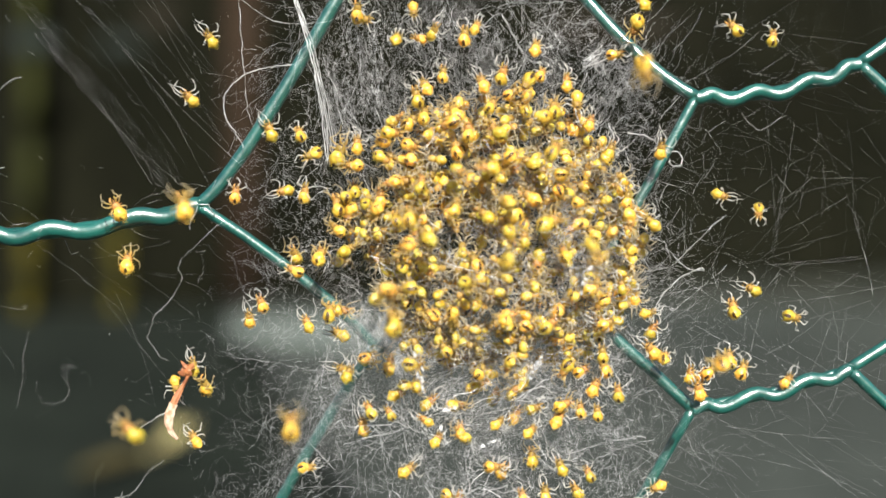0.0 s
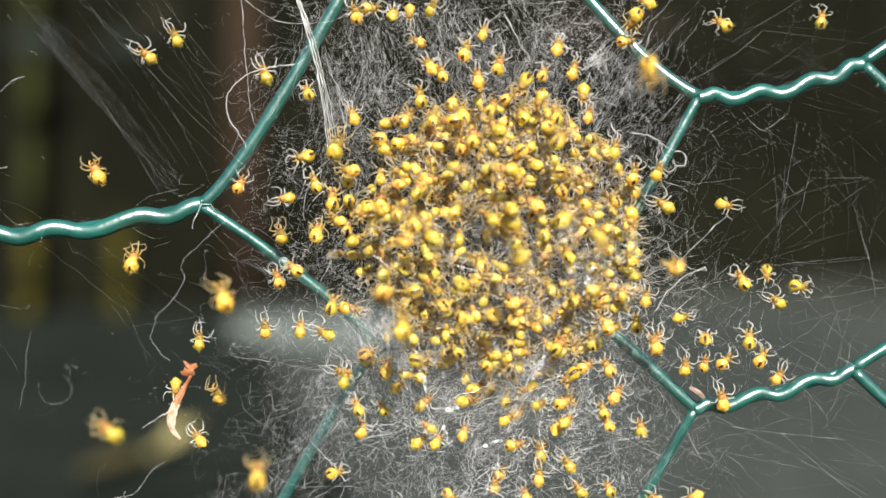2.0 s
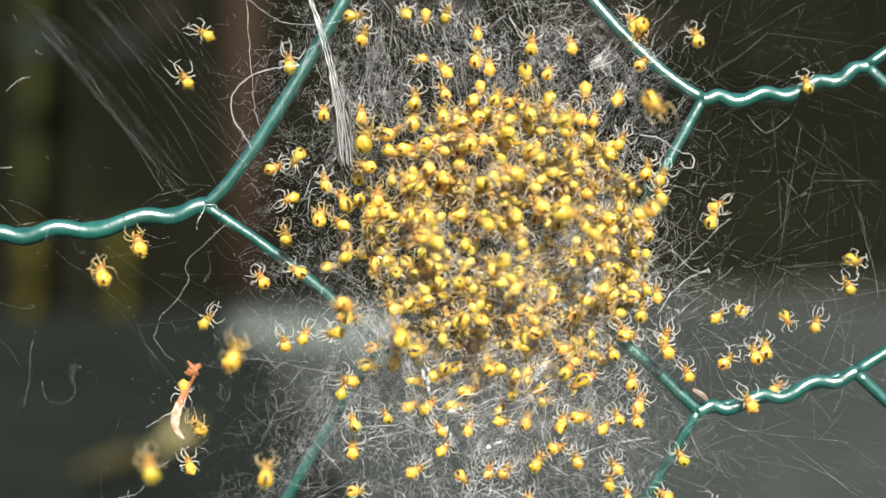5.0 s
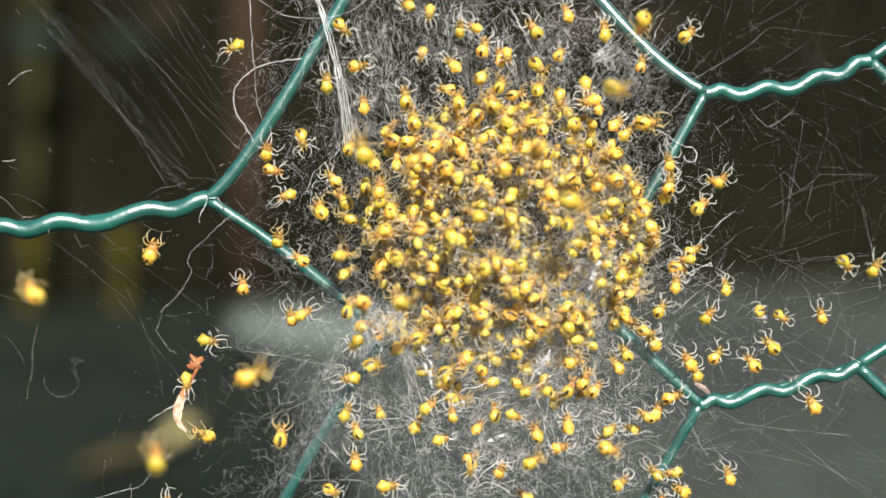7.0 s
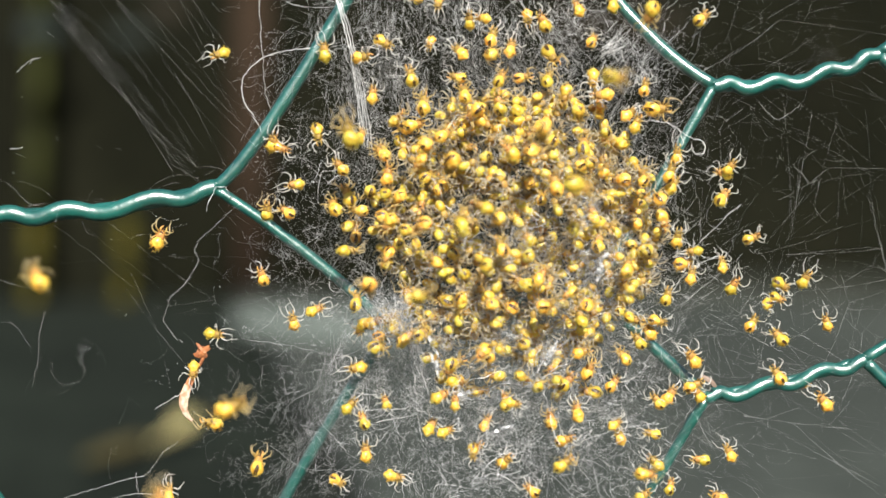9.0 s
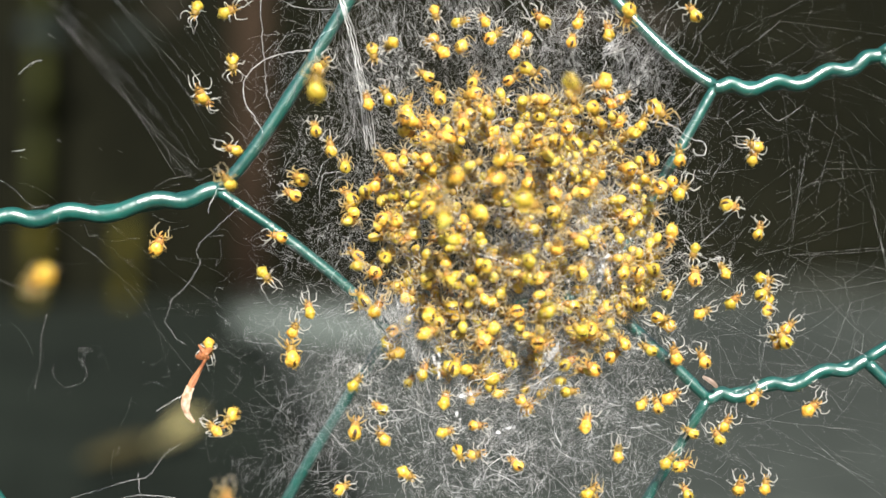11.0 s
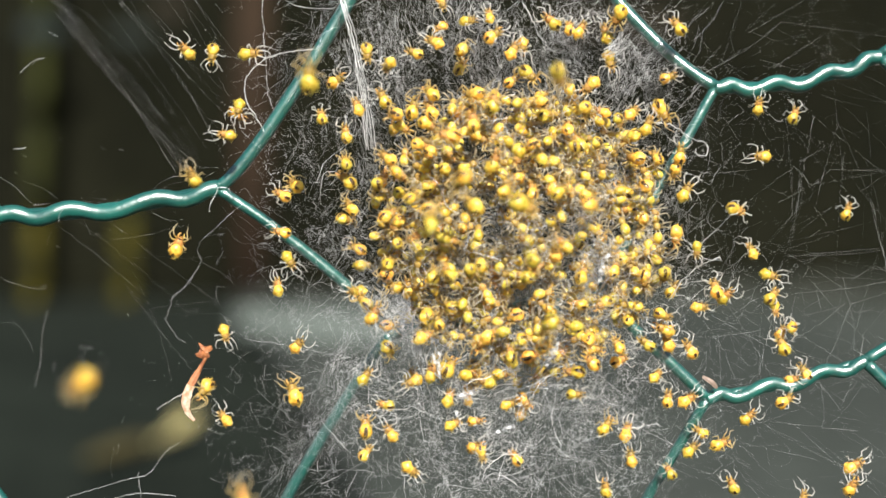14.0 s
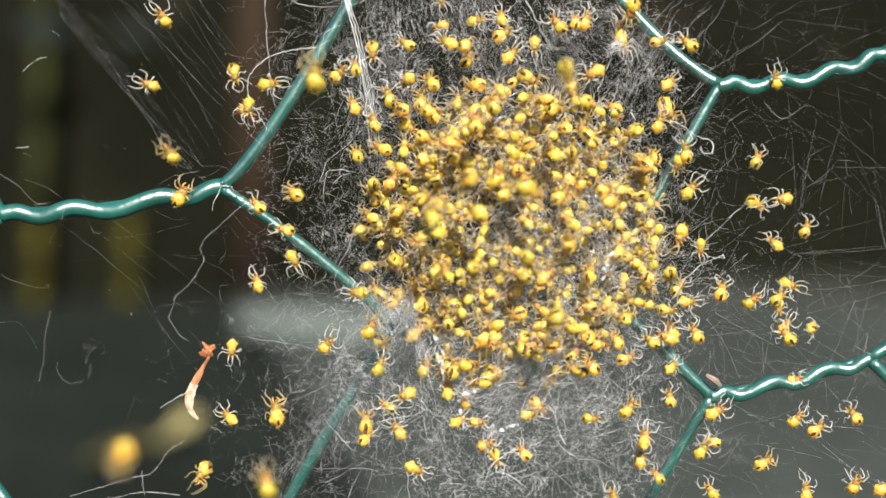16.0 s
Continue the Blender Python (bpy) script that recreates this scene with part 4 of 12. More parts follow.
def build_crowd():
    """The buried layer of the swarm, in lots too crowded to tell apart."""
    rnd = random.Random(12)
    lots = []
    for _ in range(5):
        V, F, which = [], [], []
        for _ in range(96):
            a, r = rnd.uniform(0, 2 * math.pi), math.sqrt(rnd.random())
            x, z = 5.0 + 11.5 * r * math.cos(a), 0.6 + 11.0 * r * math.sin(a)
            m = on_net(x, z, dome(x, z) * rnd.uniform(0.05, 0.80) - 1.2, rnd.uniform(-180, 180), rnd.uniform(-60, 60), rnd.uniform(-40, 40))
            for k, (c, rad) in enumerate((((0, -0.45, 0.38), (0.41, 0.52, 0.39)), ((0, 0.28, 0.33), (0.32, 0.39, 0.25)))):
                base, rings, segs = len(V), 6, 10
                for i in range(rings + 1):
                    for s in range(segs):
                        th, ph = math.pi * i / rings, 2 * math.pi * s / segs
                        V.append(m @ (Vector((c[0] + rad[0] * math.sin(th) * math.cos(ph), c[1] + rad[1] * math.cos(th), c[2] + rad[2] * math.sin(th) * math.sin(ph))) * S))
                for i in range(rings):
                    for s in range(segs):
                        p, q = base + i * segs + s, base + i * segs + (s + 1) % segs
                        F.append((p, q, q + segs, p + segs))
                        which.append(k)
            for n in range(8):
                az, sx = (25, 60, 105, 150)[n // 2] + rnd.uniform(-15, 15), (-1, 1)[n % 2]
                out = Vector((math.sin(radians(az)) * sx, math.cos(radians(az)), 0))
                k0 = len(F)
                tube(V, F, [m @ ((Vector((0, 0.28, 0.28)) + out * d + Vector((rnd.gauss(0, 0.06), rnd.gauss(0, 0.06), h))) * S) for d, h in ((0.22, 0), (0.6, 0.32), (1.0, 0.22), (1.3, -0.15))],
                     [S * w for w in (0.07, 0.06, 0.045, 0.03)], 4)
                which += [2] * (len(F) - k0)
        lot = mesh_object("spiderling_crowd", V, F, ABDOMEN)
        lot.data.materials.append(THORAX)
        lot.data.materials.append(AMBER_LEG)
        lot.data.polygons.foreach_set("material_index", which)
        lots.append(tagged(lot, "buried crowd of yellow spiderlings deep in the silk", "spider", kind="stuff"))
    return lots


def move_crowd(lots):
    rnd = random.Random(21)
    for lot in lots:
        walk(lot, [(t, pose(rnd.gauss(0, 0.00035), rnd.gauss(0, 0.0002), rnd.gauss(0, 0.00035))) for t in range(0, 17, 2)])


def on_net(x, z, near, heading, tip=0.0, lean=0.0):
    """A spiderling's pose with its back to the viewer; heading is clockwise from upwards, tip raises its head out."""
    return Matrix.Translation(mm(x, z, near)) @ pose(0, 0, 0, 0, heading, 0) @ pose(0, 0, 0, 90) @ pose(0, 0, 0, tip, lean, 0)


# which build of spiderling each one is: 0 and 1 sprawl, the others sit huddled
KINDS = "000111001001025143011100215000534004203251141122133022222255452322555255555335025524523322100443422344433342024011300005452255545455353424233233411152000113455155550351101011101100200531101000053001250053140001111401101113100422543353443523434353355525452522345552524553511435342542345544243334225555"


# the big ones that wander over the backs of the rest
BIG = {26, 40, 46, 67, 68, 74, 96, 103, 109, 110, 121, 127, 133, 162, 180, 235, 250, 282}


def build_swarm():
    models = [build_spider(1.0, 0.0, 0.65, 0.56, LEG), build_spider(1.05, 0.36, 0.5, 0.53, LEG), build_spider(1.0, 0.26, 0.7, 0.46, AMBER_LEG),
              build_spider(1.1, 0.46, 0.6, 0.44, AMBER_LEG), build_spider(1.15, 0.30, 0.5, 0.48, AMBER_LEG), build_spider(1.05, 0.42, 0.7, 0.44, AMBER_LEG)]
    spare, swarm = set(range(len(models))), []
    for k in KINDS:
        k = int(k)
        if k in spare:
            spare.discard(k)
            swarm.append(models[k])
        else:
            swarm.append(copy_thing(models[k], pose(0, 0, 0)))
    sizes = random.Random(17)
    for n, spider in enumerate(swarm):
        plump = 1.10 if KINDS[n] in "2345" else 1.0
        spider.scale = (sizes.uniform(0.88, 1.16) * plump * (1.2 if n in BIG else 1.0),) * 3
    return swarm


def crawl(spider, tip, lean, rows):
    """Rows of seconds, millimetres right, up and towards the viewer, and the heading."""
    walk(spider, [(t, on_net(x, z, near, heading, tip, lean)) for t, x, z, near, heading in rows])


def step_legs(swarm):
    """The sprawling ones row with their legs as they go."""
    rnd = random.Random(8)
    for spider, k in zip(swarm, KINDS):
        if k not in "01":
            continue
        for n, leg in enumerate(p for p in spider.children if p.name.startswith("leg")):
            rest, beat, lag = leg.location.copy(), rnd.uniform(2.2, 3.6), n * 1.7 + rnd.uniform(0, 1)
            rows = []
            for i in range(33):
                t = i * 0.5
                swing = 13 * math.sin(beat * t + lag) + rnd.uniform(-5, 5)
                lift = 8 * math.sin(beat * t * 1.3 + lag)
                rows.append((t, Matrix.Translation(rest) @ pose(0, 0, 0, lift, 0, swing)))
            walk(leg, rows)


def move_swarm(swarm):
    step_legs(swarm)
    crawl(swarm[0], 20, 10, [(0, -18.66, 17.13, 1.2, -32), (0.5, -19.94, 17.21, 1.2, -36), (1, -19.70, 18.53, 1.2, -19), (1.5, -20.55, 18.88, 1.2, -31), (2, -21.69, 17.26, 1.2, -25), (3, -21.46, 17.30, 1.2, -28), (3.5, -21.00, 17.24, 1.2, -31), (4, -21.46, 17.54, 1.2, -30), (6.5, -16.74, 16.77, 1.1, -125), (7.5, -18.83, 14.70, 1.1, -120), (8, -19.33, 14.52, 1.1, -108), (9, -19.42, 14.28, 1.1, -114), (11.5, -21.68, 18.39, 0.6, -170), (12, -19.93, 17.40, 0.6, -161), (12.5, -18.78, 16.53, 0.7, -169), (13, -16.97, 15.41, 0.8, -165), (13.5, -14.71, 13.22, 1.2, -172), (14, -17.93, 9.88, 1.0, -174), (14.5, -17.07, 9.99, 1.1, -164), (15, -16.87, 9.40, 1.1, -173), (16, -17.45, 9.88, 1.0, -171)])
    crawl(swarm[1], 33, -4, [(0, -20.66, 12.63, -0.3, -41), (1, -23.50, 15.99, -0.4, -43), (1.5, -23.65, 16.12, -0.4, -41), (2, -24.45, 16.12, -0.4, -48), (2.5, -24.15, 16.36, -0.4, -48), (3, -24.00, 15.86, -0.4, -40), (3.5, -24.32, 16.44, -0.4, -46), (4, -25.22, 17.38, -0.4, -51), (6.5, -14.51, 7.84, 1.9, 18), (9, -14.69, 7.48, 1.9, 22), (11.5, -21.75, 12.09, 0.6, -28), (12, -20.99, 10.95, 0.7, -34), (12.5, -20.99, 11.43, 0.6, -32), (13.5, -21.44, 13.29, 0.6, -39), (14, -22.52, 15.01, 0.6, -38), (14.5, -23.39, 16.11, 0.6, -25), (15, -24.93, 17.56, 0.6, -25), (16, -24.62, 17.55, 0.6, -27)])
    crawl(swarm[2], 10, -8, [(0, -13.83, 9.80, 0.3, -20), (0.5, -13.35, 10.15, 0.3, -13), (1, -13.25, 11.36, 0.2, -19), (1.5, -13.77, 12.00, 0.1, -20), (2, -14.51, 14.50, -0.1, -18), (2.5, -14.29, 15.23, -0.1, -14), (3.5, -13.72, 15.05, -0.0, -15), (4, -13.91, 15.79, -0.1, -15), (6.5, -10.21, 13.81, 0.3, 10), (7, -9.95, 13.28, 0.3, 1), (7.5, -10.26, 13.73, 0.3, -8), (8, -10.84, 14.93, 0.2, 2), (9, -10.88, 15.01, 0.1, -7), (11.5, -19.69, 18.63, -0.3, 84), (12.5, -18.25, 18.26, -0.3, 94), (13, -18.60, 18.35, -0.3, 85), (13.5, -18.10, 17.02, -0.2, 85), (14, -17.12, 14.64, -0.1, 85), (14.5, -15.56, 12.47, 0.0, 85), (15, -15.52, 12.09, 0.1, 84), (15.5, -15.79, 12.42, 0.0, 81), (16, -15.72, 12.00, 0.1, 85)])
    crawl(swarm[3], -22, 5, [(0, -11.15, 9.14, 2.7, -21), (0.5, -11.12, 10.55, 2.5, -31), (1, -10.38, 10.81, 2.6, -13), (1.5, -10.97, 11.59, 2.3, -18), (2, -10.78, 12.50, 2.2, -20), (3, -9.70, 12.52, 2.5, -14), (3.5, -10.00, 12.20, 2.5, -16), (4, -10.60, 12.73, 2.2, -18), (6.5, -8.16, 7.61, 2.8, 28), (9, -7.73, 7.72, 2.9, 26), (11.5, -12.02, 9.27, 1.4, -18), (12, -11.56, 10.14, 1.4, -13), (12.5, -11.92, 10.27, 1.3, -12), (13, -11.85, 10.42, 1.3, -23), (14, -11.17, 9.40, 1.6, -11), (15, -10.01, 10.62, 1.7, -11), (15.5, -9.23, 11.71, 1.7, -12), (16, -8.73, 13.22, 1.5, -12)])
    crawl(swarm[4], 25, -2, [(0, -6.57, 19.35, 2.0, 4), (0.5, -6.79, 19.14, 2.0, -7), (1.5, -6.91, 18.98, 2.0, 7), (2, -6.98, 19.13, 2.0, -8), (2.5, -6.75, 18.44, 2.1, -6), (3, -6.46, 18.24, 2.1, 9), (4, -6.46, 18.24, 2.1, -4), (6.5, -6.97, 14.73, 2.2, 89), (7, -7.06, 14.14, 2.3, 90), (7.5, -7.15, 13.95, 2.3, 84), (8, -7.37, 14.29, 2.2, 76), (9, -7.47, 14.09, 2.2, 86), (11.5, -11.32, 13.81, 1.1, 47), (12.5, -11.34, 13.59, 1.1, 56), (13, -10.04, 13.02, 1.4, 57), (13.5, -9.54, 12.39, 1.6, 58), (14, -9.74, 12.49, 1.6, 60), (14.5, -9.35, 12.06, 1.7, 43), (15, -9.82, 12.59, 1.5, 52), (15.5, -9.41, 11.83, 1.7, 58), (16, -9.86, 12.89, 1.5, 53)])
    crawl(swarm[5], 3, 2, [(0, -6.15, 18.58, 1.2, 96), (2, -5.75, 19.46, 1.1, 90), (4, -6.67, 19.04, 1.1, 85), (6.5, -8.45, 18.26, 1.2, 116), (7, -8.61, 17.37, 1.2, 136), (8, -7.85, 16.22, 1.5, 114), (8.5, -7.29, 15.54, 1.7, 127), (9, -5.90, 15.27, 1.9, 118), (12, -7.82, 14.39, 1.3, 187), (12.5, -8.11, 14.45, 1.3, 177), (13.5, -7.62, 14.41, 1.4, 194), (14, -7.54, 14.53, 1.3, 174), (15, -7.71, 14.49, 1.3, 178), (16, -7.35, 14.52, 1.4, 178)])
    crawl(swarm[6], -45, 1, [(0, -3.55, 16.87, 1.1, 25), (0.5, -3.50, 17.31, 1.0, 15), (1, -3.34, 18.47, 0.7, 22), (1.5, -3.48, 18.61, 0.7, 21), (2, -4.05, 18.91, 0.6, 17), (2.5, -3.82, 19.22, 0.6, 24), (3.5, -3.41, 19.07, 0.6, 14), (7, -3.30, 19.24, 0.8, -59), (8.5, -3.37, 19.25, 0.7, -36), (9, -3.33, 19.07, 0.8, -52), (11.5, -5.79, 14.34, 3.4, -124), (12, -6.01, 13.81, 3.5, -128), (12.5, -6.15, 13.65, 3.5, -129), (13, -5.67, 13.79, 3.6, -134), (13.5, -5.68, 13.82, 3.6, -135), (14.5, -5.30, 13.12, 3.9, -131), (15, -4.92, 13.16, 3.9, -127), (15.5, -4.33, 12.53, 4.3, -134), (16, -4.27, 12.03, 4.4, -121)])
    crawl(swarm[7], 12, -1, [(0, -2.12, 19.00, 2.0, 174), (0.5, -2.42, 18.79, 2.0, 164), (1.5, -2.25, 18.63, 2.0, 179), (2, -2.67, 18.78, 2.0, 184), (3.5, -2.11, 18.59, 2.1, 179), (7, -1.68, 18.59, 0.8, 187), (8.5, -1.74, 18.68, 0.8, 171), (9, -1.70, 18.65, 0.8, 189), (11.5, -2.04, 17.73, 1.3, 163), (12, -2.07, 18.69, 1.0, 161), (12.5, -1.18, 18.47, 1.2, 148), (13.5, -1.57, 18.67, 1.1, 159), (15.5, -1.39, 18.80, 1.1, 161), (16, -1.91, 18.92, 1.0, 166)])
    crawl(swarm[8], 36, 16, [(0, -1.90, 16.69, 2.9, -89), (0.5, -1.84, 16.98, 2.8, -90), (1, -1.47, 16.39, 3.0, -100), (2, -2.24, 16.47, 2.9, -82), (2.5, -1.94, 15.90, 3.1, -92), (3, -2.47, 15.22, 3.2, -93), (3.5, -2.14, 15.05, 3.3, -86), (4, -2.39, 15.01, 3.3, -89), (6.5, -2.19, 15.12, 1.1, -179), (8, -2.25, 15.19, 1.1, -164), (9, -2.22, 15.23, 1.1, -176), (11.5, -2.60, 15.59, 2.3, -129), (12.5, -3.19, 16.19, 2.1, -132), (13, -3.13, 16.85, 2.0, -140), (14, -1.80, 16.49, 2.1, -133), (14.5, -2.15, 16.26, 2.2, -139), (15, -2.25, 16.45, 2.1, -127), (16, -2.04, 16.47, 2.1, -123)])
    crawl(swarm[9], 36, -24, [(0, -0.24, 17.33, 3.2, 45), (0.5, -0.12, 18.42, 2.8, 37), (1, 0.39, 18.85, 2.8, 21), (1.5, 0.45, 18.84, 2.8, 47), (2, -0.59, 19.36, 2.6, 43), (2.5, -0.43, 19.81, 2.5, 50), (3.5, -0.09, 19.97, 2.4, 39), (4, -0.28, 19.93, 2.4, 37), (6.5, 1.01, 17.40, 2.9, 22), (9, 1.01, 17.23, 3.0, 11), (11.5, 0.18, 16.87, 3.0, 106), (12, 0.51, 17.04, 3.0, 109), (12.5, 0.34, 16.98, 3.0, 102), (13.5, 0.80, 16.94, 3.0, 101), (15, 0.79, 16.81, 3.1, 108), (16, 1.20, 16.75, 3.1, 99)])
    crawl(swarm[10], -16, 7, [(0, -1.22, 12.96, 2.5, -27), (1, -1.42, 13.76, 2.2, -23), (1.5, -1.01, 14.55, 2.0, -19), (2, -1.08, 14.69, 1.9, -27), (3, -0.69, 14.51, 2.0, -7), (3.5, -0.36, 14.49, 2.1, -35), (4, -0.54, 14.59, 2.0, -25), (6.5, 0.26, 14.17, 2.4, -49), (7.5, 0.14, 14.47, 2.3, -31), (9, 0.09, 14.58, 2.3, -39), (11.5, -2.02, 14.78, 3.0, -52), (12.5, -2.47, 15.03, 2.8, -63), (13.5, -2.07, 14.99, 2.9, -66), (14, -2.13, 15.34, 2.8, -60), (15.5, -2.40, 15.32, 2.8, -61), (16, -1.32, 15.13, 3.0, -58)])
    crawl(swarm[11], 6, -7, [(0, 0.28, 14.16, 2.0, 3), (2, -0.08, 14.24, 2.0, -17), (4, -0.24, 13.46, 2.2, 3), (6.5, -0.33, 12.27, 2.8, -81), (8, -0.46, 12.70, 2.7, -79), (9, -0.20, 12.58, 2.7, -79), (11.5, -3.52, 13.10, 3.1, -59), (12, -3.83, 13.65, 2.8, -63), (13, -3.76, 13.57, 2.9, -66), (14.5, -3.93, 15.08, 2.4, -70), (16, -4.73, 15.24, 2.2, -64)])
    crawl(swarm[12], -3, 24, [(0, -6.69, 8.32, 3.4, 1), (1, -7.26, 9.47, 2.9, 8), (1.5, -7.05, 9.87, 2.9, 0), (2, -7.29, 10.65, 2.6, -18), (2.5, -7.06, 10.52, 2.7, 3), (4, -6.95, 10.74, 2.7, -1), (6.5, -7.14, 11.31, 0.5, -4), (9, -7.06, 11.40, 0.5, 7), (11.5, -7.60, 10.55, 3.1, -16), (16, -8.87, 10.10, 2.8, -20)])
    crawl(swarm[13], 58, 63, [(0, -3.61, 10.62, 3.7, 6), (2, -4.28, 10.43, 3.6, 12), (4, -3.96, 9.90, 3.8, 4), (6.5, -5.06, 9.57, 2.5, -5), (7.5, -4.96, 9.50, 2.5, -11), (8, -5.09, 9.56, 2.5, 4), (9, -4.98, 9.58, 2.5, -6), (11.5, -4.81, 8.85, 1.6, -56), (14, -5.63, 9.07, 1.4, -44), (16, -4.93, 9.25, 1.5, -48)])
    crawl(swarm[14], -2, -23, [(0, -2.17, 10.14, 2.5, 40), (2, -2.74, 10.41, 2.4, 40), (4, -2.45, 10.89, 2.3, 26), (6.5, -2.67, 9.69, 4.0, -17), (8, -2.72, 10.53, 3.8, -1), (9, -2.54, 10.35, 3.9, -2), (11.5, -4.09, 10.18, 2.9, 8), (14, -3.54, 10.12, 3.0, 12), (16, -3.18, 10.58, 3.0, 0)])
    crawl(swarm[15], 2, 22, [(0, -2.01, 12.12, 3.2, -10), (2, -1.95, 12.11, 3.2, -8), (4, -2.03, 12.61, 3.0, 6), (6.5, -3.76, 11.10, 4.2, 4), (7.5, -3.48, 12.23, 3.9, -8), (8, -3.82, 12.44, 3.8, 1), (8.5, -3.77, 12.63, 3.7, -5), (11.5, -6.38, 10.98, 2.2, -30), (12.5, -6.75, 10.93, 2.1, -17), (13.5, -6.33, 10.96, 2.2, -22), (15, -6.41, 10.89, 2.2, -31), (16, -6.14, 10.92, 2.3, -21)])
    crawl(swarm[16], -21, 2, [(0, -1.27, 10.58, 3.1, 7), (2, -0.82, 10.31, 3.2, -8), (4, -0.90, 10.54, 3.1, -2), (6.5, 0.69, 11.12, 4.5, -14), (8, 0.50, 11.30, 4.5, -3), (9, 0.48, 10.96, 4.6, -6), (11.5, -2.04, 10.96, 4.3, -31), (14, -2.33, 11.16, 4.2, -42), (16, -2.54, 11.84, 4.0, -33)])
    crawl(swarm[17], -24, -14, [(0, 0.71, 9.83, 5.3, -114), (2, 0.65, 10.05, 5.2, -95), (4, 0.54, 9.95, 5.2, -101), (6.5, 1.69, 9.78, 4.6, -135), (8, 1.90, 9.81, 4.6, -148), (9, 1.23, 9.61, 4.6, -136), (11.5, 0.46, 9.51, 2.6, -126), (14, 0.11, 9.98, 2.5, -127), (16, 0.65, 9.63, 2.6, -135)])
    crawl(swarm[18], -17, -9, [(0, 2.90, 17.62, 2.7, 21), (2, 3.29, 17.18, 2.8, 13), (4, 2.85, 17.38, 2.7, 13), (7, 1.93, 17.22, 3.1, -70), (9, 1.90, 17.23, 3.0, -77), (11.5, 1.97, 17.36, 2.3, -24), (12.5, 1.66, 17.47, 2.3, -14), (13.5, 2.13, 17.36, 2.3, -23), (14.5, 2.42, 17.92, 2.1, -7), (15, 2.61, 17.38, 2.3, -27), (16, 3.01, 17.32, 2.3, -17)])
    crawl(swarm[19], 1, -11, [(0, 2.05, 17.14, 2.1, 3), (2, 1.91, 15.88, 2.4, 14), (4, 2.09, 15.41, 2.5, 6), (6.5, 2.84, 15.78, 1.9, 17), (9, 2.79, 16.00, 1.8, 13), (11.5, 2.85, 15.89, 3.2, 52), (12.5, 2.55, 15.93, 3.2, 49), (16, 3.20, 15.78, 3.3, 58)])
    crawl(swarm[20], 19, -11, [(0, 5.04, 14.01, 3.3, 16), (1, 4.43, 14.23, 3.2, 18), (1.5, 4.71, 14.66, 3.1, 8), (2, 4.57, 14.80, 3.0, 16), (2.5, 5.07, 14.81, 3.0, 0), (3, 5.65, 15.00, 2.9, 15), (3.5, 6.75, 15.00, 2.8, 9), (4, 6.92, 15.48, 2.6, 12), (6.5, 6.53, 17.31, 2.8, -28), (7.5, 6.68, 17.33, 2.7, -40), (8, 6.32, 17.19, 2.8, -21), (8.5, 6.57, 17.13, 2.8, -37), (9, 6.67, 17.19, 2.8, -25), (11.5, 6.27, 17.69, 2.2, -48), (12.5, 6.11, 17.81, 2.2, -41), (13, 6.17, 17.67, 2.3, -45), (14, 7.07, 17.42, 2.3, -50), (16, 7.38, 17.02, 2.3, -42)])
    crawl(swarm[21], -26, 8, [(0, 8.00, 13.96, 2.2, 27), (4, 7.93, 14.02, 2.2, 27), (7, 8.54, 14.91, 3.9, 32), (8, 9.50, 15.65, 3.5, 42), (8.5, 10.31, 15.97, 3.3, 38), (9, 10.47, 15.39, 3.5, 33), (11.5, 8.53, 15.67, 3.2, 13), (12, 8.48, 16.11, 3.0, 11), (12.5, 8.00, 16.37, 3.0, 12), (14, 8.55, 16.55, 2.9, 3), (14.5, 8.77, 16.69, 2.9, 16), (16, 8.79, 16.88, 2.8, 9)])
    crawl(swarm[22], -25, 7, [(0, 7.59, 16.05, 2.1, 19), (0.5, 7.57, 15.98, 2.2, 22), (1.5, 8.36, 15.83, 2.1, 20), (2, 9.14, 16.13, 2.0, 23), (2.5, 10.21, 15.88, 1.9, 31), (3, 9.36, 14.95, 2.3, 18), (3.5, 13.84, 13.34, 1.9, 27), (4, 13.80, 13.31, 2.0, 20), (6.5, 13.36, 10.00, 1.7, 52), (8, 13.24, 9.58, 1.8, 55), (9, 13.66, 9.82, 1.7, 61), (12, 12.67, 9.36, 1.2, 45), (12.5, 12.97, 9.68, 1.1, 62), (13, 12.81, 9.46, 1.2, 32), (13.5, 13.45, 9.94, 1.0, 56), (14, 13.90, 10.15, 0.9, 54), (14.5, 13.99, 10.79, 0.8, 67), (15, 14.89, 11.07, 0.7, 48), (15.5, 15.92, 12.04, 0.4, 46), (16, 16.66, 12.47, 0.3, 52)])
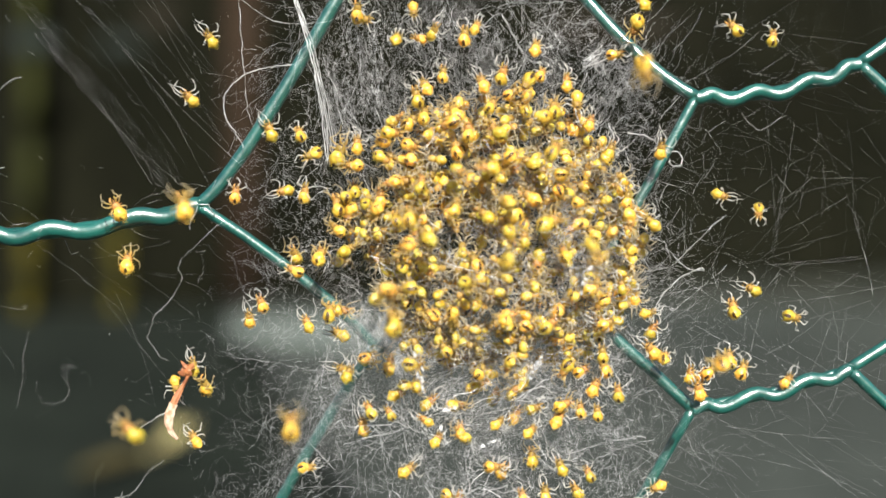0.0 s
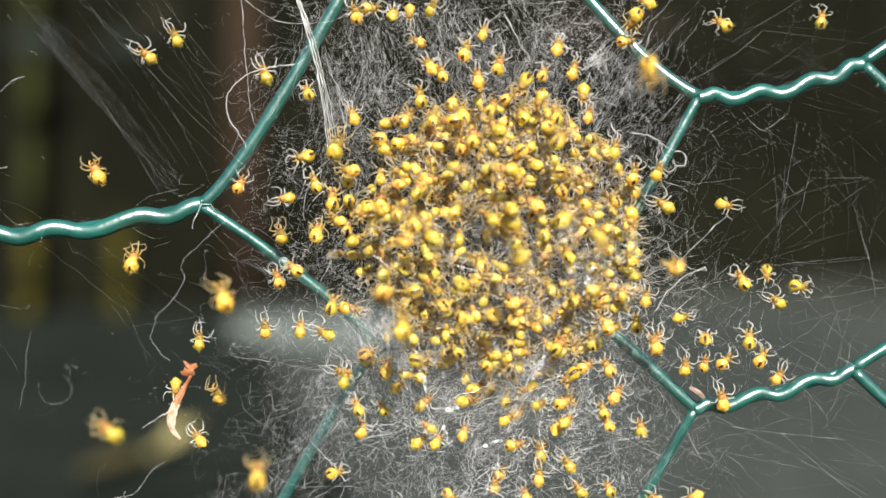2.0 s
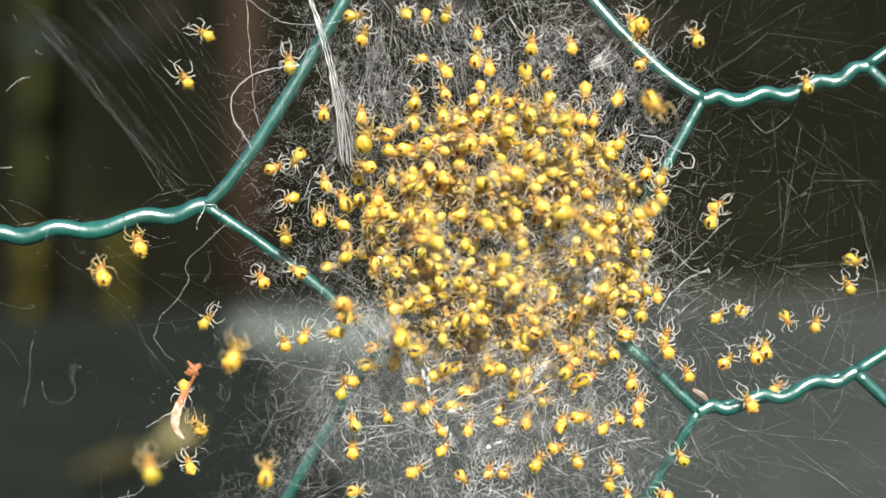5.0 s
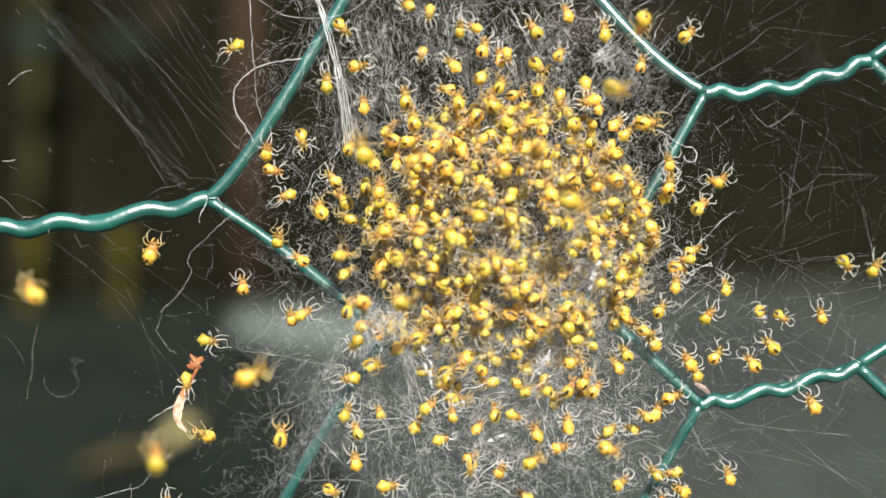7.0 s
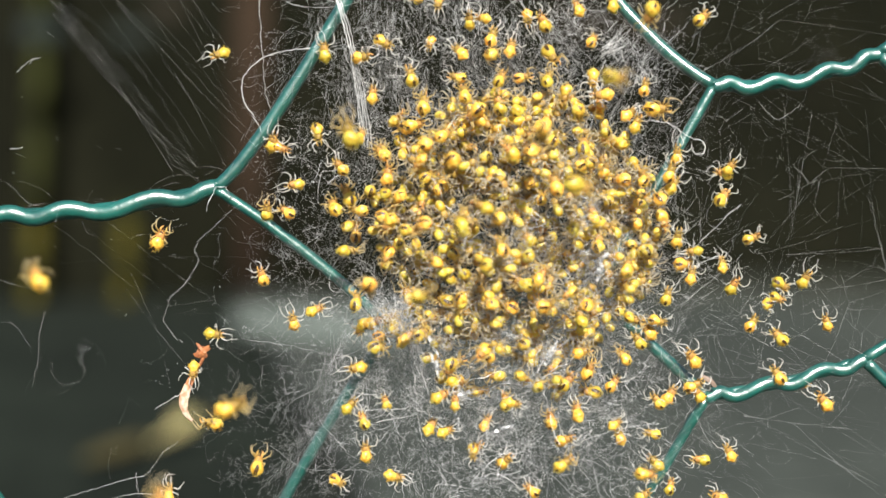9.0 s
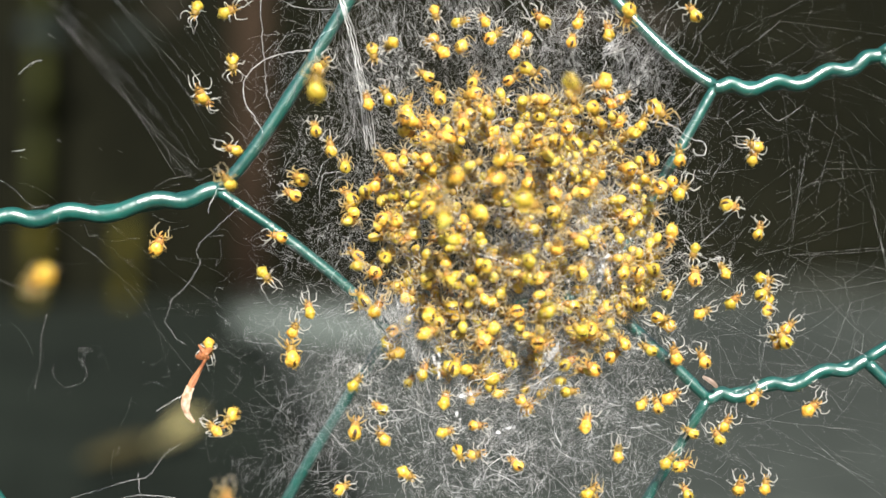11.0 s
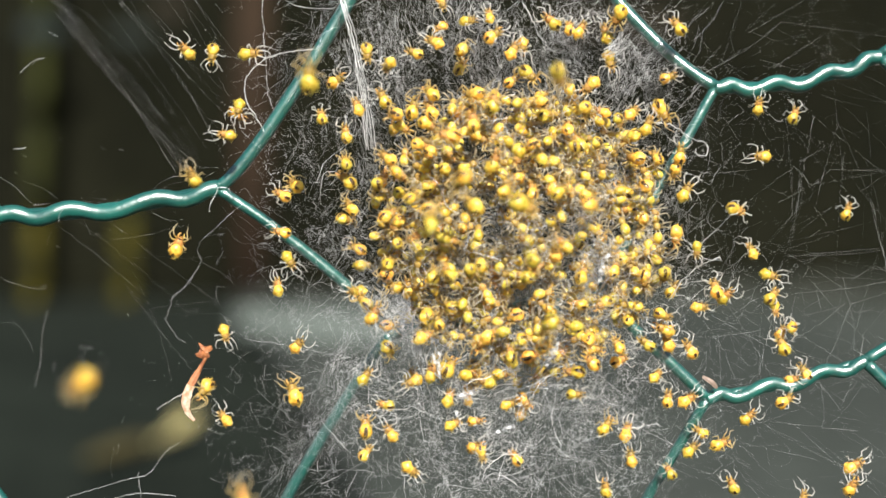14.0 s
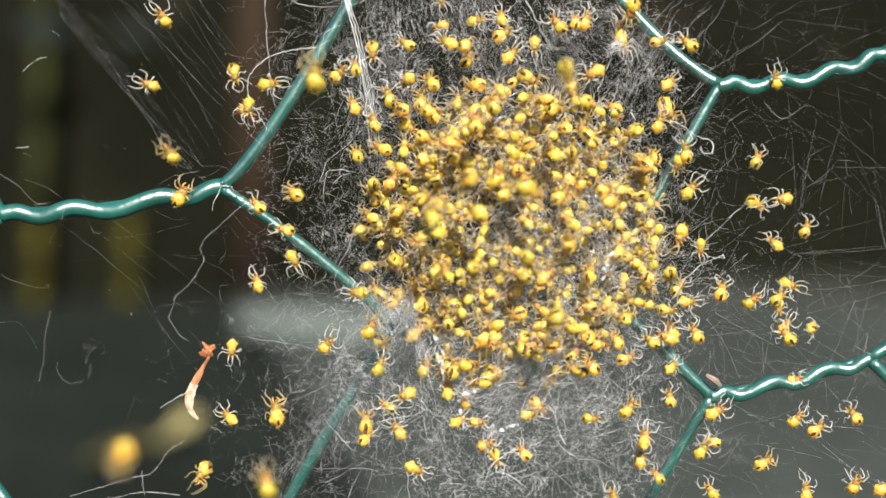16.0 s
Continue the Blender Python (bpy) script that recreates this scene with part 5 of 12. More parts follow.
    crawl(swarm[23], -2, 30, [(0, 9.99, 13.46, 1.8, 3), (0.5, 9.97, 13.61, 1.7, 17), (1, 10.43, 13.97, 1.6, 14), (1.5, 10.29, 14.17, 1.6, 2), (2, 10.36, 14.53, 1.5, 19), (2.5, 11.02, 14.77, 1.4, 11), (3, 10.96, 14.80, 1.4, 10), (3.5, 11.35, 14.94, 1.4, 5), (4, 10.84, 15.05, 1.4, 6), (6.5, 9.27, 18.93, 1.6, -38), (7, 9.22, 18.62, 1.6, -19), (7.5, 8.71, 18.51, 1.7, -24), (8, 8.66, 18.34, 1.7, -27), (8.5, 8.70, 18.20, 1.7, -23), (9, 9.32, 18.33, 1.7, -24), (11.5, 9.46, 17.09, 1.1, 32), (12, 9.15, 16.51, 1.2, 41), (12.5, 8.72, 16.77, 1.2, 38), (15, 9.97, 17.08, 1.1, 32), (16, 9.67, 17.49, 1.0, 18)])
    crawl(swarm[24], -28, -8, [(0, 15.70, 18.05, 1.4, 192), (2, 15.36, 18.60, 1.4, 201), (4, 15.23, 18.33, 1.4, 193), (6.5, 14.78, 16.59, 6.9, 190), (7.5, 14.24, 17.15, 6.9, 194), (8, 14.02, 16.77, 6.9, 187), (8.5, 14.03, 17.39, 6.9, 183), (9, 14.47, 17.01, 6.9, 196), (11.5, 12.95, 17.90, 2.1, 181), (13, 12.49, 17.89, 2.2, 187), (13.5, 12.68, 17.72, 2.2, 199), (14.5, 12.36, 17.90, 2.2, 204), (15, 12.35, 17.76, 2.2, 181), (15.5, 12.50, 17.84, 2.2, 191), (16, 13.33, 18.19, 2.0, 187)])
    crawl(swarm[25], 5, 9, [(0, 13.98, 15.49, 3.0, 82), (0.5, 14.48, 16.00, 2.8, 90), (1, 14.64, 15.93, 2.8, 90), (1.5, 14.65, 16.35, 2.7, 91), (2.5, 14.68, 16.58, 2.7, 81), (3.5, 15.73, 15.81, 2.7, 94), (4, 15.62, 15.77, 2.7, 84), (6.5, 15.59, 14.07, 1.9, 10), (7, 15.34, 14.62, 1.9, 12), (7.5, 15.74, 14.54, 1.9, 7), (8, 15.67, 14.15, 1.9, 11), (8.5, 14.50, 13.51, 2.1, 11), (9, 14.87, 12.04, 2.3, 12), (11.5, 13.02, 11.37, 1.6, 62), (12, 12.95, 11.37, 1.6, 62), (12.5, 12.80, 11.43, 1.6, 62), (13, 13.86, 11.40, 1.5, 67), (13.5, 15.56, 11.84, 1.2, 57), (14, 16.95, 13.14, 1.0, 69), (14.5, 18.04, 12.81, 0.9, 54), (15, 17.15, 14.18, 0.9, 72), (15.5, 15.73, 16.00, 0.8, 64), (16, 15.90, 15.84, 0.8, 76)])
    crawl(swarm[26], 5, 14, [(0, 14.34, 12.36, 14.9, 173), (2, 14.53, 12.28, 14.8, 170), (4, 14.88, 11.60, 14.9, 168), (6.5, 15.84, 9.76, 2.6, 89), (9, 16.04, 10.30, 2.4, 89), (11.5, 16.11, 10.05, 2.4, 141), (16, 16.48, 9.99, 2.3, 151)])
    crawl(swarm[27], -0, 21, [(0, 16.18, 20.03, 0.8, -38), (2, 16.29, 19.99, 0.8, -59), (4, 16.33, 19.57, 0.8, -43), (6.5, 12.17, 16.96, 1.3, 3), (7, 12.36, 17.31, 1.2, -3), (7.5, 12.42, 18.09, 1.1, 6), (8.5, 12.11, 19.28, 0.9, 2), (9, 12.27, 18.99, 0.9, -8), (11.5, 11.77, 16.42, 0.6, -7), (12, 11.61, 16.20, 0.6, -7), (13, 11.46, 16.56, 0.6, -14), (16, 12.58, 16.66, 0.5, -9)])
    crawl(swarm[28], -9, 3, [(0, 3.29, 13.02, 4.2, -21), (2, 2.74, 13.45, 4.0, -5), (4, 2.87, 13.83, 3.9, -17), (6.5, 4.02, 15.62, 1.5, 13), (7, 4.07, 15.07, 1.6, -4), (9, 4.20, 15.07, 1.6, 15), (11.5, 4.51, 14.93, 2.8, 25), (14, 4.13, 14.77, 2.9, 29), (16, 3.71, 14.21, 3.1, 46)])
    crawl(swarm[29], 26, -4, [(0, 3.45, 12.64, 2.2, 185), (4, 2.62, 12.60, 2.2, 174), (6.5, 3.67, 12.61, 3.8, 172), (7, 4.56, 14.68, 3.1, 173), (7.5, 5.03, 15.96, 2.7, 164), (8.5, 5.15, 17.34, 2.3, 169), (9, 5.45, 17.11, 2.4, 179), (11.5, 5.23, 15.28, 2.3, 187), (14, 4.93, 15.01, 2.3, 183), (16, 5.59, 14.92, 2.3, 187)])
    crawl(swarm[30], -7, -4, [(0, 4.00, 11.15, 5.3, 32), (2, 3.82, 10.94, 5.4, 33), (4, 3.73, 11.29, 5.2, 33), (6.5, 4.07, 12.58, 4.4, 24), (8, 3.70, 12.10, 4.7, 32), (9, 3.32, 12.22, 4.6, 26), (11.5, 0.78, 12.60, 1.5, 29), (13, 0.13, 13.21, 1.4, 38), (13.5, -0.03, 13.75, 1.2, 35), (14, 0.06, 13.66, 1.3, 29), (14.5, 0.27, 13.64, 1.3, 51), (15, 0.10, 13.69, 1.3, 38), (15.5, 0.33, 13.57, 1.3, 31), (16, 0.37, 14.07, 1.2, 34)])
    crawl(swarm[31], 24, 0, [(0, 6.71, 12.84, 3.7, -146), (2, 6.24, 12.78, 3.8, -147), (4, 6.01, 13.18, 3.7, -165), (6.5, 7.16, 14.03, 2.3, -220), (8, 7.42, 13.78, 2.4, -224), (9, 7.56, 14.19, 2.2, -215), (11.5, 5.65, 12.84, 2.7, -236), (14, 5.68, 12.70, 2.7, -227), (16, 5.47, 12.23, 2.8, -235)])
    crawl(swarm[32], 7, 40, [(0, 6.98, 11.65, 3.8, -156), (2, 7.84, 11.54, 3.7, -160), (4, 7.73, 11.58, 3.7, -163), (6.5, 8.97, 11.32, 3.8, -177), (8, 8.67, 11.11, 4.0, -192), (9, 8.62, 10.88, 4.1, -172), (11.5, 9.35, 11.25, 2.4, -212), (16, 9.00, 11.44, 2.4, -203)])
    crawl(swarm[33], 23, -8, [(0, 10.80, 11.50, 2.7, 186), (2, 11.10, 12.09, 2.6, 187), (4, 10.98, 12.40, 2.5, 188), (6.5, 10.97, 12.39, 1.8, 178), (8, 10.62, 12.36, 1.8, 186), (9, 10.75, 12.35, 1.8, 186), (11.5, 11.87, 11.82, 2.5, 163), (12, 11.87, 11.50, 2.6, 169), (12.5, 11.44, 12.44, 2.4, 169), (13, 11.44, 11.83, 2.6, 176), (13.5, 11.48, 12.19, 2.5, 164), (14, 11.96, 13.92, 1.9, 170), (15, 12.32, 15.56, 1.5, 177), (16, 12.79, 15.28, 1.5, 162)])
    crawl(swarm[34], -6, 13, [(0, 11.90, 10.13, 2.3, 17), (2, 11.59, 10.80, 2.2, 14), (4, 11.68, 10.40, 2.2, 17), (6.5, 11.69, 11.15, 2.0, -12), (8, 11.84, 10.73, 2.1, -20), (9, 11.24, 10.59, 2.2, -13), (11.5, 12.04, 10.92, 1.7, -56), (14, 11.33, 10.06, 1.9, -64), (16, 12.03, 10.27, 1.8, -64)])
    crawl(swarm[35], -25, 9, [(0, 1.12, 10.65, 4.1, -28), (2, 1.46, 10.54, 4.2, -13), (4, 1.61, 10.46, 4.2, -32), (6.5, 3.25, 11.21, -0.6, -65), (8, 2.85, 11.06, -0.6, -82), (9, 3.23, 11.12, -0.6, -74), (11.5, 0.72, 11.08, 4.1, -97), (14, 1.06, 11.04, 4.2, -85), (16, 0.91, 11.57, 3.9, -85)])
    crawl(swarm[36], -11, -35, [(0, 4.45, 9.40, 5.6, -55), (2, 4.25, 9.60, 5.5, -48), (4, 4.65, 9.39, 5.6, -51), (6.5, 4.67, 10.18, 3.3, -25), (8, 4.65, 9.53, 3.5, -18), (9, 4.88, 10.23, 3.3, -14), (11.5, 5.50, 10.01, 1.8, -26), (14, 5.01, 9.98, 1.8, -26), (16, 5.31, 10.32, 1.7, -20)])
    crawl(swarm[37], -3, 6, [(0, 10.46, 9.97, 1.2, -27), (4, 10.18, 10.26, 1.2, -28), (6.5, 10.74, 11.37, 3.7, -104), (8, 11.23, 10.76, 3.7, -89), (9, 11.27, 11.06, 3.6, -95), (11.5, 10.87, 12.00, 4.1, -117), (14, 10.08, 11.74, 4.4, -132), (16, 10.11, 12.63, 4.1, -117)])
    crawl(swarm[38], 13, 0, [(0, 5.77, 12.34, 3.9, 62), (4, 5.09, 11.84, 4.0, 56), (6.5, 5.42, 11.83, 3.3, 78), (9, 5.27, 12.54, 3.1, 78), (11.5, 4.26, 12.75, 1.7, 58), (16, 4.33, 12.46, 1.7, 53)])
    crawl(swarm[39], -41, -24, [(0, 6.85, 11.08, 3.6, -57), (2, 6.45, 10.53, 3.9, -47), (4, 6.46, 10.33, 3.9, -61), (6.5, 7.16, 12.18, 2.9, -4), (9, 7.27, 12.29, 2.9, -10), (11.5, 6.50, 9.23, 3.6, 21), (16, 7.20, 9.78, 3.4, 40)])
    crawl(swarm[40], -17, 7, [(0, 8.84, 10.92, 4.3, 3), (4, 8.80, 9.99, 4.7, 14), (6.5, 10.66, 9.83, 15.4, 111), (7, 11.52, 10.83, 14.9, 105), (8, 10.79, 10.90, 15.0, 110), (8.5, 10.76, 10.96, 15.0, 93), (9, 10.73, 10.95, 15.0, 100), (11.5, 7.55, 10.50, 14.4, 160), (12, 7.91, 11.05, 14.1, 175), (12.5, 8.24, 11.10, 14.0, 168), (13, 8.01, 10.84, 14.2, 163), (13.5, 6.34, 11.32, 14.3, 161), (14, 6.84, 11.25, 14.2, 166), (15, 6.57, 11.20, 14.3, 159), (15.5, 6.68, 11.03, 14.4, 164), (16, 7.15, 11.34, 14.1, 169)])
    crawl(swarm[41], -5, 2, [(0, 23.80, 17.95, 0.8, -41), (1, 24.30, 18.65, 0.8, -38), (1.5, 23.66, 18.22, 0.8, -39), (2, 22.60, 18.28, 0.8, -53), (3, 21.81, 18.05, 0.9, -41), (3.5, 20.58, 17.07, 1.0, -29), (4, 20.82, 17.61, 0.9, -46), (6.5, 19.18, 17.02, 0.2, 47), (7.5, 19.69, 17.44, 0.2, 51), (8.5, 19.44, 17.72, 0.2, 50), (9, 19.88, 17.95, 0.1, 46), (11.5, 18.63, 18.28, 1.5, -40), (12, 18.82, 18.31, 1.5, -43), (12.5, 18.32, 18.01, 1.5, -51), (13, 17.53, 17.28, 1.7, -43), (13.5, 17.22, 16.81, 1.7, -50), (14, 17.38, 17.09, 1.7, -35), (14.5, 17.89, 15.96, 1.8, -38), (15, 18.14, 15.52, 1.8, -30), (16, 17.96, 15.49, 1.8, -50)])
    crawl(swarm[42], -6, 8, [(0, 26.85, 17.14, 1.0, 13), (0.5, 28.32, 18.06, 0.9, 9), (1, 29.19, 18.83, 0.9, 13), (1.5, 29.54, 18.12, 0.9, 40), (2, 30.60, 18.62, 0.9, 13), (2.5, 30.98, 18.48, 0.9, 16), (3, 32.13, 17.98, 0.9, 24), (3.5, 32.62, 17.53, 0.9, 23), (4, 32.99, 18.22, 0.9, 17), (6.5, 21.71, 5.01, 0.7, -58), (8, 21.54, 5.30, 0.7, -77), (9, 21.54, 5.18, 0.7, -68), (11.5, 24.78, 7.79, 0.6, 22), (12.5, 26.21, 9.47, 0.4, 17), (13, 26.33, 10.19, 0.4, 23), (14, 27.20, 10.24, 0.4, 23), (14.5, 26.72, 9.38, 0.4, 19), (15, 25.71, 7.42, 0.5, 22), (15.5, 24.93, 6.48, 0.6, 19), (16, 23.85, 6.37, 0.7, 22)])
    crawl(swarm[43], 8, 4, [(0, -25.45, 3.27, 3.6, -26), (0.5, -25.75, 3.54, 3.6, -30), (1, -25.24, 3.54, 3.6, -27), (2, -27.31, 6.18, 3.6, -23), (2.5, -26.90, 5.38, 3.6, -29), (3, -24.56, 2.99, 3.6, -41), (3.5, -24.46, 3.08, 3.6, -23), (4, -24.76, 2.36, 3.6, -27), (6.5, -24.06, -0.54, 1.2, 15), (9, -23.96, -0.45, 1.2, 25), (12.5, -24.44, -1.06, 0.7, 21), (13, -23.65, -1.11, 0.7, 17), (13.5, -22.87, -0.58, 0.8, 23), (14, -22.78, -0.97, 0.8, 21), (14.5, -22.78, -0.80, 0.8, 29), (15, -23.05, 0.31, 0.8, 20), (15.5, -22.70, 1.85, 0.8, 19), (16, -22.79, 3.01, 0.8, 29)])
    crawl(swarm[44], 5, 11, [(0, -16.72, 4.64, 0.3, 6), (1.5, -16.71, 4.63, 0.3, 29), (2, -16.51, 5.40, 0.3, 30), (3, -15.98, 5.85, 0.4, 17), (3.5, -15.41, 7.21, 0.4, 13), (4, -14.16, 7.71, 0.5, 25), (6.5, -13.80, 4.94, 1.8, 109), (7, -14.05, 5.89, 1.8, 103), (7.5, -14.48, 6.32, 1.7, 113), (8, -14.05, 6.43, 1.7, 117), (9, -14.06, 6.85, 1.7, 109), (11.5, -21.47, 11.22, 0.2, 114), (12, -20.70, 10.15, 0.3, 123), (12.5, -21.01, 11.76, 0.2, 114), (13, -19.19, 10.51, 0.3, 122), (13.5, -18.84, 10.25, 0.3, 133), (14, -18.03, 9.65, 0.4, 118), (14.5, -17.17, 9.84, 0.4, 130), (15, -16.98, 9.40, 0.5, 130), (15.5, -17.12, 9.87, 0.4, 129), (16, -17.55, 9.74, 0.4, 119)])
    crawl(swarm[45], 14, 8, [(0, -10.41, 7.48, 1.9, -114), (0.5, -10.99, 7.49, 1.8, -116), (1, -11.10, 7.07, 1.8, -91), (1.5, -11.18, 7.20, 1.8, -121), (2, -11.33, 7.34, 1.7, -104), (4, -12.11, 6.65, 1.7, -115), (6.5, -11.95, 8.31, 1.6, -194), (8, -11.25, 7.84, 1.8, -195), (8.5, -11.19, 8.09, 1.8, -189), (9, -11.12, 7.78, 1.9, -191), (11.5, -19.36, 14.18, 1.4, -183), (12.5, -19.67, 13.94, 1.4, -176), (13, -19.81, 14.30, 1.4, -176), (14, -20.02, 14.22, 1.4, -175), (15.5, -18.89, 13.17, 1.5, -176), (16, -18.39, 12.48, 1.5, -193)])
    crawl(swarm[46], 13, -9, [(0, -7.88, 7.85, 2.2, 23), (0.5, -8.53, 8.57, 1.9, 17), (1, -8.63, 8.38, 1.9, 11), (1.5, -8.27, 8.60, 2.0, 29), (2, -8.31, 8.43, 2.0, 23), (2.5, -8.23, 8.94, 1.9, 18), (3, -6.73, 9.28, 2.2, 20), (4, -6.56, 9.48, 2.2, 28), (6.5, -5.62, 7.31, 10.4, -11), (7, -6.42, 7.10, 10.3, -20), (7.5, -7.16, 7.31, 10.1, 0), (8.5, -8.34, 7.71, 9.9, -15), (9, -8.02, 7.55, 9.9, -19), (11.5, -10.89, 11.32, 12.1, 2), (12.5, -11.29, 11.07, 12.1, -2), (13, -10.97, 11.45, 12.1, -8), (15.5, -10.86, 11.36, 12.1, 9), (16, -10.76, 11.37, 12.1, -6)])
    crawl(swarm[47], -12, -17, [(0, -6.83, 6.68, 4.3, -93), (2, -7.32, 6.30, 4.2, -89), (4, -6.83, 6.91, 4.3, -83), (6.5, -5.91, 6.32, 4.4, -58), (7, -6.08, 6.51, 4.3, -49), (11.5, -5.59, 6.15, 4.9, -66), (14, -5.61, 6.07, 4.9, -62), (16, -6.34, 6.71, 4.5, -69)])
    crawl(swarm[48], 10, -25, [(0, -10.62, 4.60, 2.5, 10), (0.5, -10.21, 5.29, 2.6, -3), (1.5, -9.90, 5.34, 2.7, 1), (2, -10.05, 5.48, 2.6, -18), (3.5, -9.52, 5.60, 2.8, -3), (4, -9.63, 5.62, 2.7, -1), (7.5, -9.14, 5.33, 3.5, -40), (9, -9.21, 5.47, 3.4, -38), (11.5, -10.45, 7.52, 1.5, -4), (12.5, -10.75, 7.67, 1.4, -4), (13, -10.19, 8.38, 1.5, -22), (14, -9.03, 8.29, 1.8, -9), (14.5, -8.82, 8.48, 1.8, 3), (16, -7.02, 9.04, 2.2, -13)])
    crawl(swarm[49], -10, 31, [(0, -8.32, 3.46, 3.5, -3), (0.5, -8.84, 3.54, 3.2, 5), (1, -8.60, 3.67, 3.3, 7), (1.5, -8.89, 3.80, 3.2, -4), (2, -8.97, 4.00, 3.1, 9), (4, -8.18, 4.15, 3.5, -5), (6.5, -8.73, 3.25, 4.0, -36), (8, -7.95, 3.62, 4.3, -11), (9, -8.81, 2.94, 4.0, -14), (11.5, -9.00, 2.98, 1.6, -34), (12, -9.44, 3.56, 1.5, -35), (12.5, -9.50, 3.12, 1.5, -40), (13, -9.35, 3.35, 1.5, -37), (13.5, -9.59, 4.07, 1.4, -19), (14, -9.29, 4.25, 1.5, -39), (14.5, -8.33, 3.32, 1.8, -23), (15, -7.57, 2.81, 2.0, -30), (15.5, -7.41, 3.04, 2.0, -38), (16, -7.33, 2.94, 2.0, -16)])
    crawl(swarm[50], -57, -11, [(0, -7.45, 4.21, 3.9, -175), (4, -7.22, 3.80, 4.0, -177), (6.5, -6.69, 4.62, 2.7, -175), (9, -6.95, 3.50, 2.7, -168), (11.5, -7.55, 3.57, 3.7, -199), (14, -6.58, 4.05, 4.0, -198), (16, -7.11, 3.92, 3.8, -188)])
    crawl(swarm[51], 27, -10, [(0, -12.75, 4.72, 1.6, -98), (0.5, -12.91, 4.10, 1.5, -106), (1, -12.52, 4.16, 1.6, -97), (2, -12.89, 4.14, 1.5, -95), (4, -12.60, 4.21, 1.6, -109), (6.5, -13.24, 3.80, 2.3, -106), (9, -13.18, 3.90, 2.3, -93), (11.5, -18.55, 7.12, 4.1, -64), (12, -18.13, 6.54, 4.1, -78), (12.5, -18.49, 7.16, 4.1, -68), (13.5, -18.26, 7.04, 4.1, -80), (14, -18.60, 7.76, 4.1, -78), (14.5, -22.35, 9.05, 3.9, -70), (15, -23.14, 9.64, 3.9, -63), (15.5, -23.48, 10.78, 3.9, -71), (16, -24.94, 11.54, 3.9, -69)])
    crawl(swarm[52], 33, -8, [(0, -11.71, -0.17, 1.5, -12), (0.5, -11.80, 0.89, 1.5, 1), (1, -11.98, 2.00, 1.5, -13), (1.5, -12.06, 1.85, 1.4, -15), (2, -13.06, 1.42, 1.3, -4), (2.5, -13.12, 1.37, 1.3, 8), (3, -13.17, 1.73, 1.3, -4), (3.5, -12.23, 2.17, 1.4, -2), (4, -12.34, 2.19, 1.4, -2), (6.5, -13.61, -0.02, 3.1, 9), (7, -13.42, 0.58, 3.1, 21), (7.5, -13.56, 0.72, 3.1, 13), (8.5, -14.91, 1.82, 2.7, 7), (9, -15.05, 1.93, 2.7, 10), (11.5, -18.40, 4.43, 7.8, -35), (12.5, -19.07, 4.27, 7.8, -32), (13, -19.26, 4.47, 7.8, -32), (13.5, -20.19, 4.15, 7.7, -39), (14, -20.25, 4.32, 7.7, -21), (15, -21.08, 4.19, 7.7, -38), (16, -22.29, 5.95, 7.7, -31)])
    crawl(swarm[53], -37, -10, [(0, -9.50, -0.65, 2.7, 5), (1, -9.78, -0.44, 2.5, -5), (1.5, -10.14, 0.38, 2.4, -4), (2, -9.93, 1.20, 2.5, 2), (3, -9.39, 1.08, 2.7, 7), (3.5, -9.24, 1.80, 2.8, -2), (4, -9.92, 2.38, 2.4, 3), (7, -10.06, 2.59, 3.0, -32), (7.5, -9.85, 2.39, 3.1, -40), (8, -9.75, 2.37, 3.2, -23), (9, -9.53, 2.04, 3.3, -38), (11.5, -13.12, 4.87, 0.5, -73), (14, -13.20, 3.96, 0.6, -60), (16, -13.46, 3.14, 0.5, -72)])
    crawl(swarm[54], -20, -40, [(0, -8.01, 1.84, 3.6, -67), (2, -8.21, 2.55, 3.5, -73), (4, -8.48, 2.43, 3.4, -61), (6.5, -7.82, 2.20, 4.2, -84), (8, -8.13, 2.35, 4.1, -81), (9, -7.73, 2.04, 4.3, -100), (11.5, -8.50, 2.19, 2.5, -58), (12.5, -8.49, 2.19, 2.5, -52), (13, -8.42, 2.28, 2.5, -72), (14, -8.48, 2.34, 2.5, -51), (14.5, -8.40, 2.18, 2.5, -57), (15, -7.64, 1.61, 2.7, -51), (16, -7.18, 1.52, 2.8, -66)])
    crawl(swarm[55], -73, 64, [(0, -7.44, 0.37, 3.8, 131), (2, -6.98, 1.16, 4.0, 131), (4, -7.26, 0.37, 3.9, 133), (6.5, -8.45, -0.42, 3.1, 149), (8, -8.08, -0.74, 3.2, 165), (9, -8.58, -0.96, 3.0, 157), (11.5, -7.72, -2.15, -0.2, 156), (14, -7.63, -2.14, -0.2, 162), (16, -7.48, -2.30, -0.2, 145)])
    crawl(swarm[56], 16, 26, [(0, -4.84, 4.23, 4.3, -3), (2, -4.95, 4.02, 4.3, 9), (4, -5.56, 4.18, 4.0, 2), (6.5, -5.47, 4.60, 5.0, -1), (8, -5.82, 4.24, 4.9, 15), (9, -5.55, 4.78, 5.0, 5), (11.5, -6.73, 4.41, 2.3, 24), (14, -6.17, 4.73, 2.4, 21), (16, -5.62, 4.42, 2.6, 32)])
